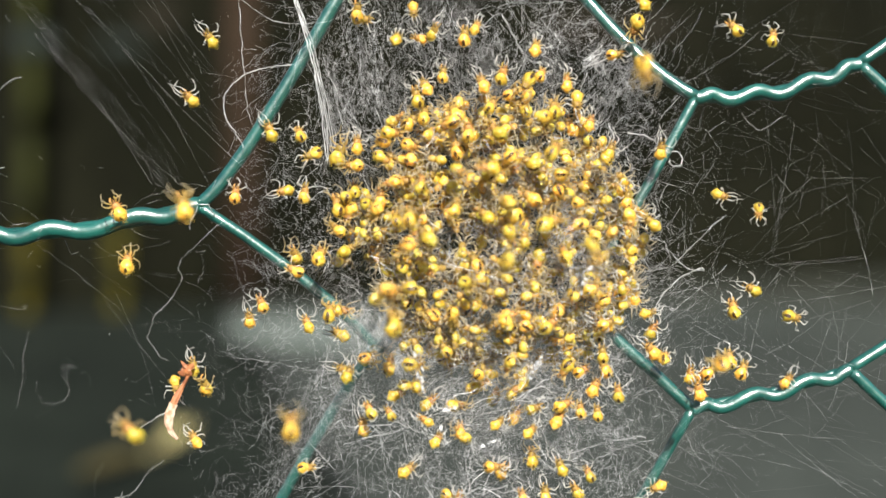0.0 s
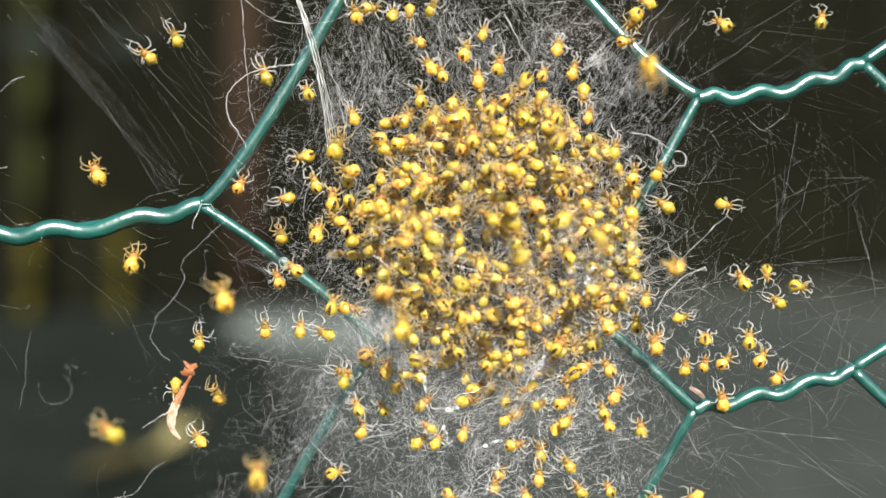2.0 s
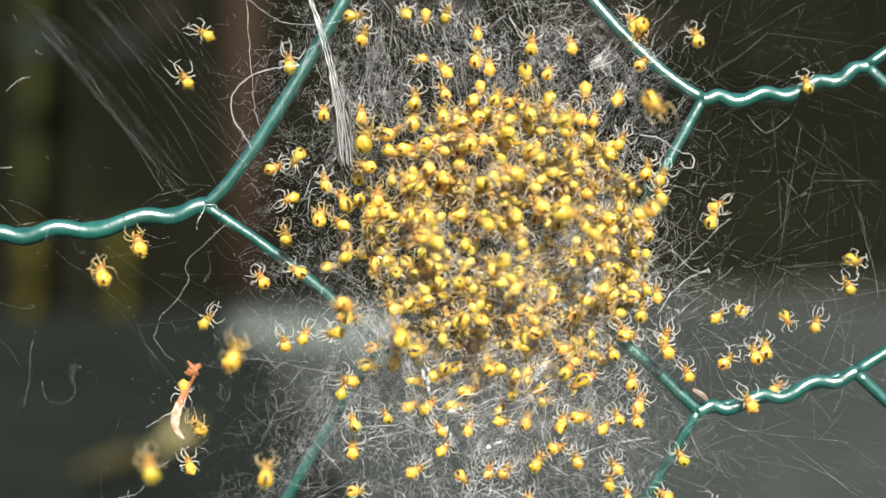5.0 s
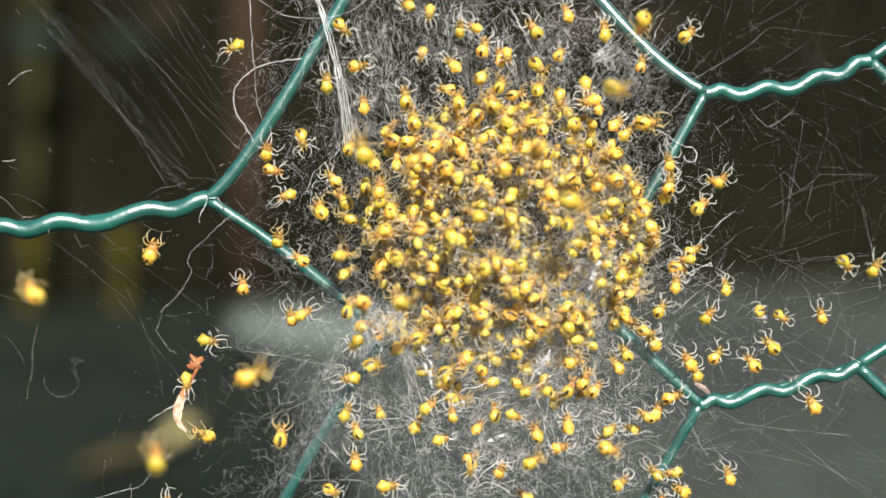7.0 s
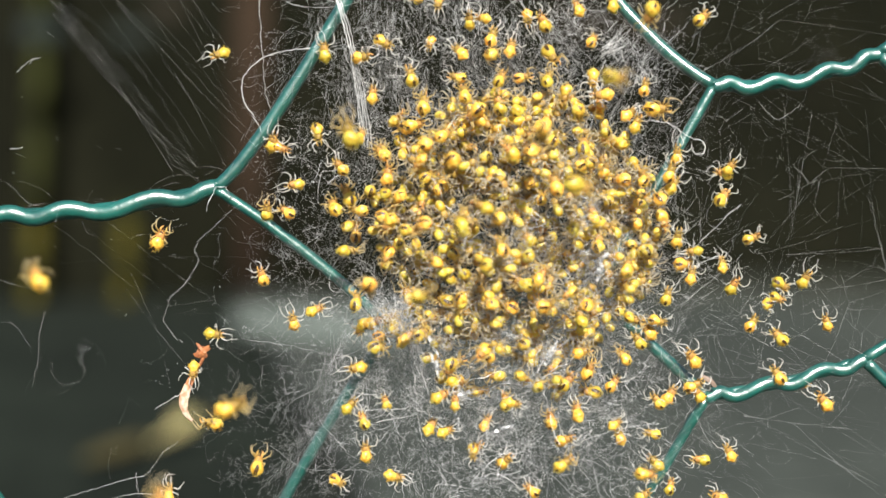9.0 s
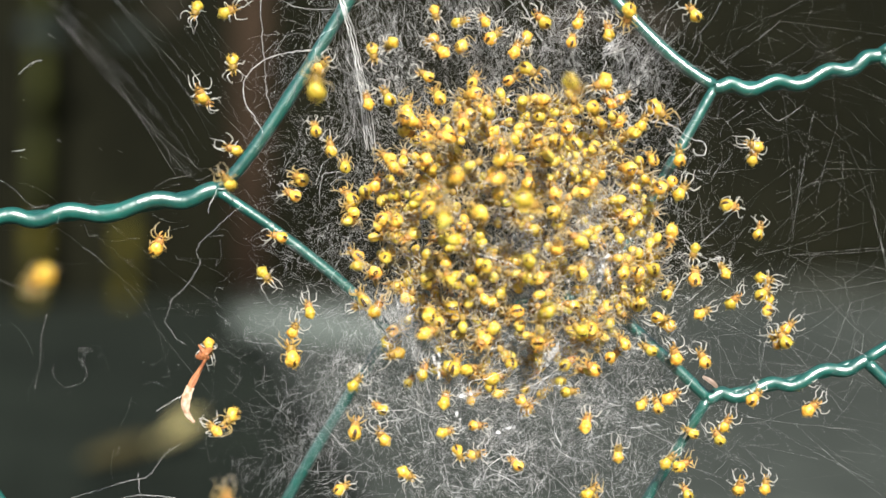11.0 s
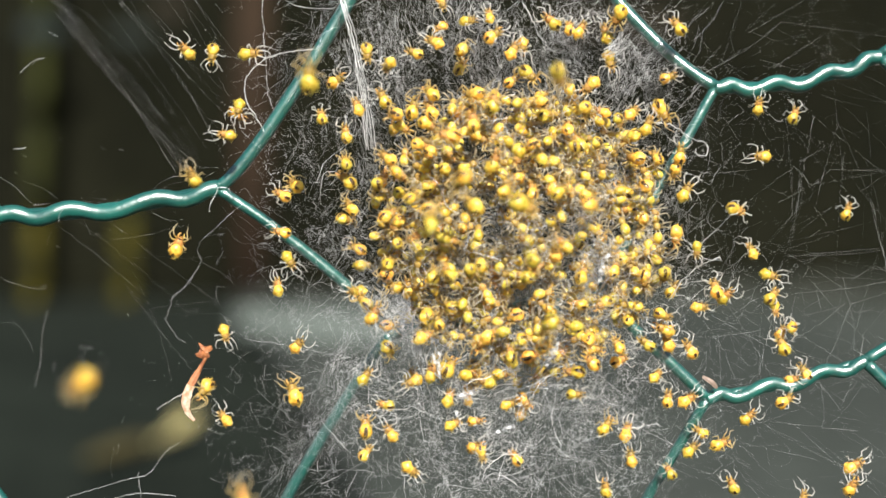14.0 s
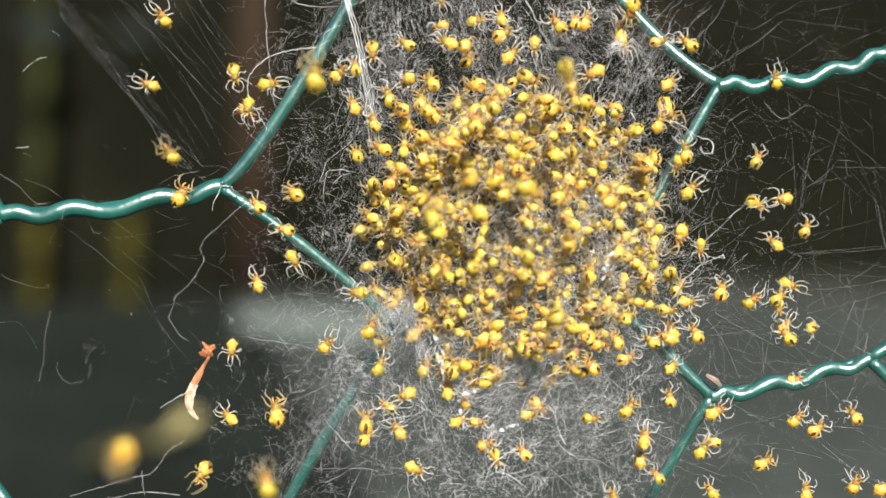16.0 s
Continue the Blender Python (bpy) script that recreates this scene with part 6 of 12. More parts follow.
    crawl(swarm[57], -20, 34, [(0, -6.89, 2.78, 3.7, -141), (2, -5.89, 2.89, 4.1, -129), (4, -5.98, 3.61, 4.0, -153), (6.5, -5.14, 0.61, 5.6, -127), (7.5, -5.03, 0.67, 5.7, -111), (8, -5.15, 0.65, 5.6, -130), (11.5, -4.70, 0.72, 4.6, -140), (14, -4.69, 0.66, 4.6, -129), (16, -4.96, 1.06, 4.5, -133)])
    crawl(swarm[58], -31, -11, [(0, -3.19, 2.31, 7.2, -21), (2, -3.42, 2.68, 7.0, -20), (4, -3.25, 2.19, 7.2, -13), (6.5, -2.17, 4.23, 3.7, 48), (8, -2.70, 4.30, 3.6, 53), (9, -2.34, 4.47, 3.6, 47), (11.5, -3.19, 2.78, 6.9, 58), (14, -3.61, 2.76, 6.7, 49), (16, -3.07, 2.58, 7.0, 37)])
    crawl(swarm[59], -23, -10, [(0, -2.21, 2.43, 8.8, -5), (2, -2.09, 2.00, 8.9, -15), (4, -1.34, 1.84, 9.1, -7), (6.5, -1.81, 4.55, 3.0, 5), (8, -1.65, 4.13, 3.0, -1), (9, -1.11, 4.04, 3.1, -10), (11.5, -2.23, 1.88, 8.5, 58), (12.5, -2.41, 1.83, 8.4, 60), (13, -2.15, 1.84, 8.5, 52), (13.5, -2.03, 1.87, 8.6, 72), (15, -2.03, 1.93, 8.6, 66), (15.5, -1.96, 2.01, 8.6, 84), (16, -1.81, 2.09, 8.6, 56)])
    crawl(swarm[60], 20, 33, [(0, -2.75, 5.59, 4.5, 78), (1, -1.32, 5.64, 4.8, 82), (1.5, -1.19, 5.49, 4.8, 81), (2.5, 0.04, 5.83, 5.0, 84), (3.5, 0.61, 5.82, 5.0, 91), (4, 0.37, 5.58, 5.1, 82), (6.5, 0.95, 6.32, 4.6, 141), (8, 2.41, 8.33, 4.3, 134), (8.5, 2.33, 8.61, 4.2, 140), (9, 2.45, 8.81, 4.2, 118), (11.5, 3.20, 7.87, 3.7, 116), (14, 1.96, 7.85, 3.6, 118), (16, 1.51, 8.02, 3.6, 121)])
    crawl(swarm[61], -35, 60, [(0, -3.80, 4.86, 4.9, -69), (4, -3.19, 4.61, 5.2, -71), (6.5, -2.65, 5.90, 7.3, -119), (9, -2.67, 5.14, 7.5, -113), (11.5, -4.69, 5.28, 6.6, -214), (14, -4.30, 4.75, 6.9, -199), (16, -4.22, 4.95, 6.9, -201)])
    crawl(swarm[62], -31, 2, [(0, -2.41, 8.22, 3.5, 110), (4, -1.99, 8.69, 3.5, 114), (6.5, -0.88, 7.58, 5.5, 67), (8, -1.48, 7.68, 5.3, 49), (9, -1.16, 7.64, 5.4, 50), (11.5, -2.73, 7.54, 4.6, 112), (14, -3.16, 7.04, 4.6, 103), (16, -3.07, 7.46, 4.6, 119)])
    crawl(swarm[63], -55, 2, [(0, -4.27, 8.40, 3.8, -74), (2, -4.79, 8.60, 3.6, -89), (4, -4.88, 9.59, 3.3, -78), (6.5, -4.28, 7.90, 3.2, -62), (8, -4.65, 8.43, 3.0, -61), (9, -3.98, 8.27, 3.1, -67), (11.5, -4.15, 9.27, 4.0, -72), (14, -4.91, 9.34, 3.8, -68), (16, -4.66, 9.52, 3.9, -71)])
    crawl(swarm[64], -23, 23, [(0, -3.77, 9.26, 4.4, 102), (2, -3.29, 8.44, 4.8, 83), (4, -3.10, 8.15, 4.9, 97), (6.5, -3.17, 8.06, 3.9, 81), (8, -2.85, 8.80, 3.7, 85), (9, -3.47, 8.75, 3.6, 85), (11.5, -3.31, 9.08, 4.2, 126), (14, -2.45, 8.77, 4.5, 125), (16, -2.44, 9.61, 4.3, 115)])
    crawl(swarm[65], 1, -2, [(0, -4.38, 7.03, 4.3, 121), (4, -4.19, 7.84, 4.1, 125), (6.5, -4.41, 7.36, 2.1, 107), (9, -4.17, 7.28, 2.2, 111), (11.5, -3.94, 8.31, 3.1, 122), (14, -4.46, 8.46, 2.9, 122), (16, -4.31, 8.37, 2.9, 121)])
    crawl(swarm[66], -85, 3, [(0, -1.01, 2.25, 4.1, -84), (4, -0.82, 2.52, 4.1, -86), (6.5, -1.32, 2.98, 4.2, -117), (8, -1.05, 3.38, 4.2, -111), (9, -1.20, 3.46, 4.2, -104), (11.5, 0.69, 0.66, 3.4, -146), (14, 0.47, 0.86, 3.4, -155), (16, -0.04, 1.43, 3.3, -151)])
    crawl(swarm[67], -58, -40, [(0, -0.68, 1.18, 8.8, -92), (2, -0.59, 1.25, 8.8, -84), (4, -1.21, 1.22, 8.7, -101), (6.5, 0.56, 0.60, 8.3, -50), (8, 0.47, 0.98, 8.3, -54), (9, 0.73, 0.84, 8.3, -45), (11.5, -1.09, 1.09, 13.8, -27), (14, -1.64, 0.77, 13.6, -38), (16, -1.81, 1.11, 13.5, -40)])
    crawl(swarm[68], -58, 30, [(0, -2.27, -0.03, 10.0, -78), (1, -2.07, 0.23, 10.0, -71), (1.5, -2.40, 0.02, 10.0, -59), (2, -2.85, 0.27, 9.9, -59), (2.5, -2.65, -0.03, 9.9, -76), (3, -1.92, 0.30, 10.1, -75), (3.5, -1.66, 0.47, 10.1, -72), (6.5, -2.06, 0.69, 8.6, -75), (9, -2.32, 0.38, 8.5, -86), (11.5, -1.47, -0.38, -0.4, -83), (14, -1.47, 0.26, -0.4, -98), (16, -0.93, 0.30, -0.3, -76)])
    crawl(swarm[69], -36, 27, [(0, -4.65, 2.79, 7.3, -134), (2, -4.40, 2.74, 7.4, -132), (4, -4.62, 2.94, 7.3, -125), (6.5, -4.51, 2.20, 4.6, -127), (8, -4.42, 2.13, 4.6, -125), (9, -4.39, 2.65, 4.6, -116), (11.5, -4.52, 1.83, -0.4, -160), (14, -4.97, 1.53, -0.4, -149), (16, -5.47, 2.13, -0.5, -163)])
    crawl(swarm[70], -31, 35, [(0, -1.69, 4.97, 6.6, 30), (2, -2.17, 4.51, 6.5, 34), (4, -2.67, 5.18, 6.2, 38), (6.5, -1.46, 5.22, 1.9, 93), (9, -2.03, 4.98, 1.9, 91), (11.5, -2.09, 3.66, 4.8, 78), (14, -2.36, 4.03, 4.6, 77), (16, -2.12, 4.58, 4.6, 73)])
    crawl(swarm[71], 0, -1, [(0, 2.18, 9.13, 5.9, 3), (1, 2.24, 8.47, 6.2, 1), (1.5, 2.36, 8.81, 6.0, 7), (3, 2.26, 8.22, 6.3, -3), (3.5, 2.39, 8.27, 6.3, 10), (4, 2.28, 8.24, 6.3, -7), (6.5, 1.20, 9.40, 3.3, 25), (8, 1.11, 8.65, 3.6, 35), (9, 0.66, 9.03, 3.4, 38), (11.5, 0.26, 8.79, 7.6, -9), (14, 0.94, 8.68, 7.7, -4), (16, 0.93, 8.43, 7.8, 0)])
    crawl(swarm[72], -7, -24, [(0, 1.40, 7.97, 4.5, -20), (4, 1.69, 8.28, 4.4, -13), (6.5, 0.08, 8.06, -1.7, -7), (8, 0.40, 8.55, -1.7, -3), (9, 0.59, 8.02, -1.7, -1), (11.5, -2.36, 9.55, 4.0, -30), (14, -2.21, 10.00, 3.8, -26), (16, -2.38, 9.54, 4.0, -30)])
    crawl(swarm[73], -23, -52, [(0, 3.74, 9.55, 3.5, -182), (2, 4.37, 9.76, 3.5, -176), (4, 3.57, 9.54, 3.5, -178), (6.5, 3.98, 10.69, -0.2, -147), (8, 4.62, 10.93, -0.2, -134), (9, 5.02, 10.40, -0.2, -134), (11.5, 6.27, 10.88, 5.4, -122), (14, 5.85, 10.56, 5.6, -125), (16, 6.05, 10.62, 5.6, -119)])
    crawl(swarm[74], -38, 16, [(0, 5.44, 6.90, 5.1, -131), (4, 6.46, 7.61, 4.7, -127), (6.5, 6.39, 6.77, 12.8, -146), (8, 6.41, 6.78, 12.7, -154), (9, 6.17, 7.37, 12.5, -163), (11.5, 6.15, 7.13, 4.3, -109), (16, 5.08, 6.84, 4.4, -115)])
    crawl(swarm[75], -66, -50, [(0, 7.17, 7.11, 5.3, -120), (2, 7.33, 6.98, 5.3, -107), (4, 8.87, 6.66, 5.0, -112), (6.5, 7.26, 6.60, 3.3, -115), (8, 7.42, 7.05, 3.1, -112), (9, 7.76, 7.03, 3.1, -99), (11.5, 6.92, 6.38, 7.1, -77), (14, 6.49, 6.26, 7.2, -82), (16, 7.20, 6.44, 7.0, -81)])
    crawl(swarm[76], -26, -13, [(0, 8.48, 7.25, 8.8, 28), (2, 8.75, 8.07, 8.5, 25), (4, 8.95, 7.95, 8.5, 29), (6.5, 10.69, 6.75, 2.9, -2), (9, 10.09, 7.10, 3.0, -3), (11.5, 9.03, 7.55, 4.1, -42), (14, 9.39, 7.42, 4.1, -38), (16, 9.69, 8.05, 3.8, -46)])
    crawl(swarm[77], -50, -24, [(0, 11.63, 8.65, 1.9, 169), (4, 11.55, 8.87, 1.8, 177), (6.5, 10.84, 7.91, 4.0, 166), (9, 11.43, 8.12, 3.8, 160), (11.5, 12.18, 9.65, 2.6, 127), (14, 12.45, 9.30, 2.6, 117), (16, 11.93, 9.63, 2.7, 124)])
    crawl(swarm[78], 5, 15, [(0, 13.56, 8.01, 2.0, 21), (0.5, 13.03, 6.79, 2.4, 21), (1, 13.99, 7.34, 2.0, 16), (1.5, 13.62, 7.15, 2.2, 16), (2, 13.72, 8.14, 2.0, 10), (2.5, 13.76, 8.72, 1.8, 26), (3, 14.01, 8.97, 1.7, 10), (3.5, 14.17, 8.98, 1.7, 24), (4, 13.83, 8.87, 1.8, 25), (7, 14.22, 9.09, 2.1, 46), (7.5, 14.28, 9.08, 2.1, 28), (8, 14.22, 9.11, 2.1, 43), (8.5, 14.21, 9.13, 2.1, 20), (11.5, 14.49, 9.25, 3.7, 24), (12, 14.33, 8.74, 3.9, 23), (14, 14.74, 8.98, 3.7, 21), (14.5, 15.34, 9.21, 3.4, 28), (16, 15.41, 9.04, 3.4, 18)])
    crawl(swarm[79], -51, -17, [(0, 7.89, 10.21, 4.6, 144), (2, 7.93, 9.38, 5.0, 146), (4, 8.67, 9.04, 4.9, 129), (6.5, 9.52, 9.24, 5.1, 142), (8, 9.20, 9.09, 5.2, 140), (9, 9.14, 9.63, 5.0, 139), (11.5, 10.44, 10.06, 3.8, 126), (14, 9.61, 10.01, 4.1, 133), (16, 9.45, 10.32, 4.0, 135)])
    crawl(swarm[80], 59, -32, [(0, 1.45, 5.61, 7.2, 171), (2, 1.12, 5.79, 7.1, 161), (4, 1.63, 6.11, 7.0, 172), (6.5, 0.22, 6.12, 2.5, 165), (9, 0.99, 6.70, 2.5, 151), (11.5, -0.52, 6.44, 3.7, 185), (14, -0.93, 6.13, 3.7, 189), (16, -0.75, 6.57, 3.7, 190)])
    crawl(swarm[81], -63, -24, [(0, 3.46, 5.88, 6.3, 178), (2, 3.10, 6.21, 6.2, 168), (4, 2.98, 5.09, 6.6, 176), (6.5, 1.74, 5.99, 4.3, 157), (8, 2.01, 6.30, 4.2, 155), (9, 1.92, 6.12, 4.2, 165), (11.5, 0.29, 4.77, 0.9, 152), (14, 0.04, 4.38, 0.9, 138), (16, 0.38, 4.52, 0.9, 134)])
    crawl(swarm[82], 31, 45, [(0, 3.37, 5.80, 8.3, -104), (4, 5.15, 5.61, 8.3, -108), (6.5, 3.58, 5.81, 6.6, -67), (9, 3.64, 6.31, 6.5, -66), (11.5, 2.71, 6.45, 7.2, -1), (14, 2.33, 5.90, 7.4, 0), (16, 2.21, 4.63, 7.8, -4)])
    crawl(swarm[83], -20, 24, [(0, 6.07, 6.76, 4.7, -162), (4, 5.97, 4.94, 5.2, -171), (6.5, 6.85, 6.84, -1.0, -198), (8, 6.68, 7.09, -1.0, -177), (9, 6.94, 7.22, -1.0, -177), (11.5, 6.75, 8.99, 0.5, -235), (14, 6.16, 7.91, 0.7, -213), (16, 6.35, 8.18, 0.6, -236)])
    crawl(swarm[84], -43, 11, [(0, 9.27, 5.87, 5.9, 89), (4, 8.81, 6.17, 6.0, 88), (6.5, 9.49, 5.40, 3.8, 50), (8, 9.45, 5.13, 3.8, 57), (9, 9.67, 5.64, 3.7, 57), (11.5, 8.65, 4.47, 0.4, 19), (14, 8.95, 4.81, 0.3, 16), (16, 9.21, 4.53, 0.3, 6)])
    crawl(swarm[85], 36, 35, [(0, 11.92, 5.62, 2.8, 34), (2, 11.37, 5.66, 2.9, 21), (4, 11.23, 5.28, 3.0, 37), (6.5, 11.30, 4.86, 5.4, -6), (8, 11.31, 5.44, 5.3, -9), (9, 11.31, 5.46, 5.3, -2), (11.5, 9.74, 4.54, 5.0, -22), (14, 8.16, 4.20, 5.5, -22), (16, 8.90, 4.39, 5.3, -23)])
    crawl(swarm[86], -31, -3, [(0, 9.15, 4.38, 5.6, 153), (0.5, 8.97, 4.37, 5.6, 150), (1.5, 9.34, 4.37, 5.5, 157), (2.5, 9.07, 4.17, 5.6, 157), (3.5, 9.33, 4.40, 5.5, 165), (4, 8.81, 4.91, 5.6, 156), (6.5, 9.54, 4.24, 1.3, 175), (8, 8.81, 4.28, 1.4, 167), (9, 8.81, 4.44, 1.4, 185), (11.5, 6.81, 4.22, -0.7, 136), (14, 8.12, 4.81, -0.8, 122), (16, 7.22, 5.35, -0.8, 136)])
    crawl(swarm[87], -37, 22, [(0, 14.13, 4.58, 3.0, -18), (4, 13.17, 3.35, 3.5, -13), (6.5, 14.18, 3.99, 5.4, 30), (8, 14.55, 4.38, 5.2, 21), (9, 14.21, 4.40, 5.4, 37), (11.5, 15.45, 6.40, 2.3, -12), (14, 15.63, 6.32, 2.3, -13), (16, 15.17, 6.22, 2.4, 0)])
    crawl(swarm[88], -30, 21, [(0, 10.77, 3.71, 5.7, 105), (2, 11.17, 3.54, 5.5, 115), (4, 11.18, 3.37, 5.5, 108), (6.5, 11.64, 3.37, 0.8, 91), (9, 11.86, 3.59, 0.8, 95), (11.5, 9.34, 3.47, 7.8, 85), (14, 9.68, 3.28, 7.6, 98), (16, 10.72, 3.53, 7.1, 95)])
    crawl(swarm[89], -54, 32, [(0, 3.86, 5.57, 3.4, 38), (2, 4.27, 4.95, 3.4, 27), (4, 3.91, 4.56, 3.5, 39), (6.5, 4.78, 4.27, 4.1, 70), (8, 4.79, 4.42, 4.1, 77), (9, 5.47, 4.31, 4.1, 67), (11.5, 5.06, 4.38, 5.4, 90), (16, 4.16, 5.27, 5.3, 93)])
    crawl(swarm[90], 9, 15, [(0, 14.67, 4.13, 3.5, 6), (1, 14.90, 4.95, 3.3, 14), (1.5, 15.13, 5.78, 3.1, 8), (2.5, 14.88, 6.27, 3.1, 15), (3, 14.78, 6.85, 3.1, 7), (3.5, 15.02, 7.22, 3.0, -7), (4, 14.91, 7.53, 2.9, 11), (6.5, 17.29, 4.90, 3.8, 9), (9, 16.65, 5.22, 4.0, 14), (11.5, 17.62, 6.91, 2.0, -8), (13.5, 17.60, 6.97, 2.0, 5), (16, 17.77, 6.92, 1.9, -6)])
    crawl(swarm[91], 21, -1, [(0, 17.61, 8.09, 2.7, 8), (0.5, 17.29, 7.53, 2.9, 19), (1, 17.43, 6.55, 3.0, 20), (2, 17.14, 6.33, 3.1, 23), (2.5, 17.30, 6.39, 3.0, 11), (3, 17.29, 6.63, 3.0, 14), (3.5, 17.78, 7.17, 2.8, 15), (4, 16.88, 5.88, 3.2, 22), (6.5, 17.82, 6.84, 0.9, 2), (7, 17.78, 6.90, 0.9, -11), (9, 17.82, 6.91, 0.9, 2), (11.5, 24.29, 7.67, 1.6, -89), (12, 23.83, 7.64, 1.7, -97), (12.5, 24.36, 7.26, 1.6, -85), (13.5, 24.28, 7.56, 1.6, -103), (14, 24.10, 6.71, 1.7, -90), (14.5, 24.49, 5.46, 1.6, -100), (15, 24.76, 4.80, 1.6, -88), (15.5, 25.28, 3.14, 1.6, -97), (16, 25.61, 3.08, 1.6, -97)])
    crawl(swarm[92], 3, -18, [(0, 16.70, 2.28, 3.1, -48), (0.5, 16.97, 2.84, 3.1, -63), (1, 16.93, 3.18, 3.1, -53), (1.5, 17.36, 2.97, 2.9, -56), (2, 17.51, 3.66, 2.9, -59), (2.5, 17.62, 4.77, 2.8, -71), (3, 17.36, 4.52, 2.9, -60), (3.5, 16.58, 3.56, 3.1, -63), (4, 16.56, 5.05, 3.0, -53), (6.5, 17.73, 3.76, 2.9, 17), (7.5, 17.17, 4.43, 3.0, 35), (8, 17.27, 4.15, 3.0, 18), (9, 17.24, 4.20, 3.0, 26), (11.5, 18.11, 3.78, 2.1, 39), (12, 18.05, 3.79, 2.1, 52), (13.5, 18.25, 3.77, 2.1, 31), (16, 18.42, 3.72, 2.0, 39)])
    crawl(swarm[93], -115, 9, [(0, 4.69, 3.14, 8.2, 45), (4, 4.68, 2.36, 8.3, 49), (6.5, 4.50, 2.98, 4.0, 136), (9, 4.08, 2.18, 4.1, 134), (11.5, 3.87, 1.84, 2.2, 116), (14, 4.40, 1.87, 2.2, 119), (16, 4.46, 2.35, 2.2, 113)])
    crawl(swarm[94], -2, -8, [(0, 6.88, 4.14, 5.7, -54), (2, 6.94, 3.61, 5.7, -53), (4, 6.79, 3.46, 5.8, -50), (6.5, 7.60, 4.17, 7.6, -23), (9, 7.40, 3.97, 7.7, -18), (11.5, 7.47, 3.82, 4.2, -20), (14, 7.36, 4.07, 4.2, -13), (16, 8.24, 4.66, 3.9, -23)])
    crawl(swarm[95], -38, -10, [(0, 6.64, 1.96, 4.2, 16), (2, 7.09, 2.58, 4.1, 18), (4, 6.85, 2.15, 4.2, 22), (6.5, 7.38, 3.08, 4.2, 8), (8, 7.25, 3.05, 4.2, 8), (9, 6.68, 2.82, 4.3, 5), (11.5, 6.07, 1.82, 0.2, -2), (14, 5.38, 2.43, 0.2, -3), (16, 5.23, 3.10, 0.2, -1)])
    crawl(swarm[96], -18, -26, [(0, 8.58, 1.90, 5.6, 53), (2, 9.73, 2.32, 5.2, 38), (4, 9.36, 2.54, 5.3, 61), (6.5, 8.95, 2.70, 11.3, 108), (8, 9.22, 2.96, 11.1, 103), (9, 8.75, 3.30, 11.3, 101), (11.5, 4.63, 2.05, 10.9, 113), (14, 4.64, 1.93, 10.9, 106), (16, 4.79, 2.93, 10.8, 116)])
    crawl(swarm[97], -30, -17, [(0, 12.01, 1.28, 4.7, -52), (2, 11.30, 2.25, 5.0, -49), (4, 11.17, 2.29, 5.0, -58), (6.5, 15.39, 3.21, 1.7, -157), (8, 14.93, 2.91, 1.9, -145), (9, 14.53, 3.32, 2.0, -139), (11.5, 17.25, 4.63, 1.5, -169), (16, 17.28, 5.95, 1.4, -179)])
    crawl(swarm[98], -13, -65, [(0, 14.35, 2.15, 5.3, 158), (2, 14.21, 2.30, 5.4, 172), (4, 14.47, 2.46, 5.3, 159), (6.5, 15.62, 1.38, 2.8, 146), (7.5, 16.02, 0.61, 2.7, 151), (9, 16.11, 1.10, 2.7, 148), (11.5, 16.63, 0.07, 3.2, 177), (15.5, 16.95, 0.08, 3.0, 167), (16, 16.96, 0.08, 3.0, 183)])
    crawl(swarm[99], -97, 63, [(0, 3.08, 2.36, 6.7, 49), (2, 3.27, 2.15, 6.8, 49), (4, 2.81, 1.74, 6.8, 47), (6.5, 1.95, 1.93, 9.0, 36), (8, 1.20, 1.54, 8.9, 38), (9, 1.63, 1.73, 9.0, 36), (11.5, 0.66, 1.36, 0.2, 3), (14, 0.90, 1.15, 0.2, 19), (16, 1.72, 1.85, 0.2, 11)])
    crawl(swarm[100], -41, -60, [(0, 3.78, 0.81, 3.0, -16), (2, 4.02, 1.24, 3.0, -12), (4, 3.55, 0.50, 3.0, -22), (6.5, 1.31, 0.27, 6.1, 16), (8, 1.40, 0.07, 6.1, 25), (9, 0.98, 0.09, 6.0, 20), (11.5, -0.05, -0.84, 7.5, 66), (12, -0.03, -0.80, 7.5, 57), (12.5, -0.62, -1.02, 7.3, 65), (13, -0.68, -1.07, 7.3, 55), (13.5, -0.62, -1.11, 7.3, 70), (14.5, -1.20, -0.24, 7.1, 64), (15, -1.49, -0.21, 7.0, 68), (16, -1.40, -0.37, 7.1, 53)])
    crawl(swarm[101], -49, -12, [(0, 8.42, 2.07, 4.8, 20), (2, 7.99, 1.05, 4.9, 2), (4, 8.39, 2.03, 4.8, 12), (6.5, 9.17, 1.47, 6.8, 25), (8, 8.86, 1.08, 6.9, 19), (9, 8.96, 0.50, 6.9, 20), (11.5, 7.47, 0.98, 4.1, 110), (14, 7.20, 1.11, 4.1, 104), (16, 6.47, 0.55, 4.2, 109)])
    crawl(swarm[102], -78, 52, [(0, 13.05, 0.88, 8.5, -76), (4, 11.98, 1.15, 9.0, -63), (6.5, 14.37, 1.08, 3.2, -124), (8, 14.35, 1.13, 3.2, -133), (9, 14.76, 0.81, 3.1, -123), (11.5, 13.81, 0.91, 5.0, -86), (14, 14.76, 1.13, 4.6, -97), (16, 14.88, 0.49, 4.6, -94)])
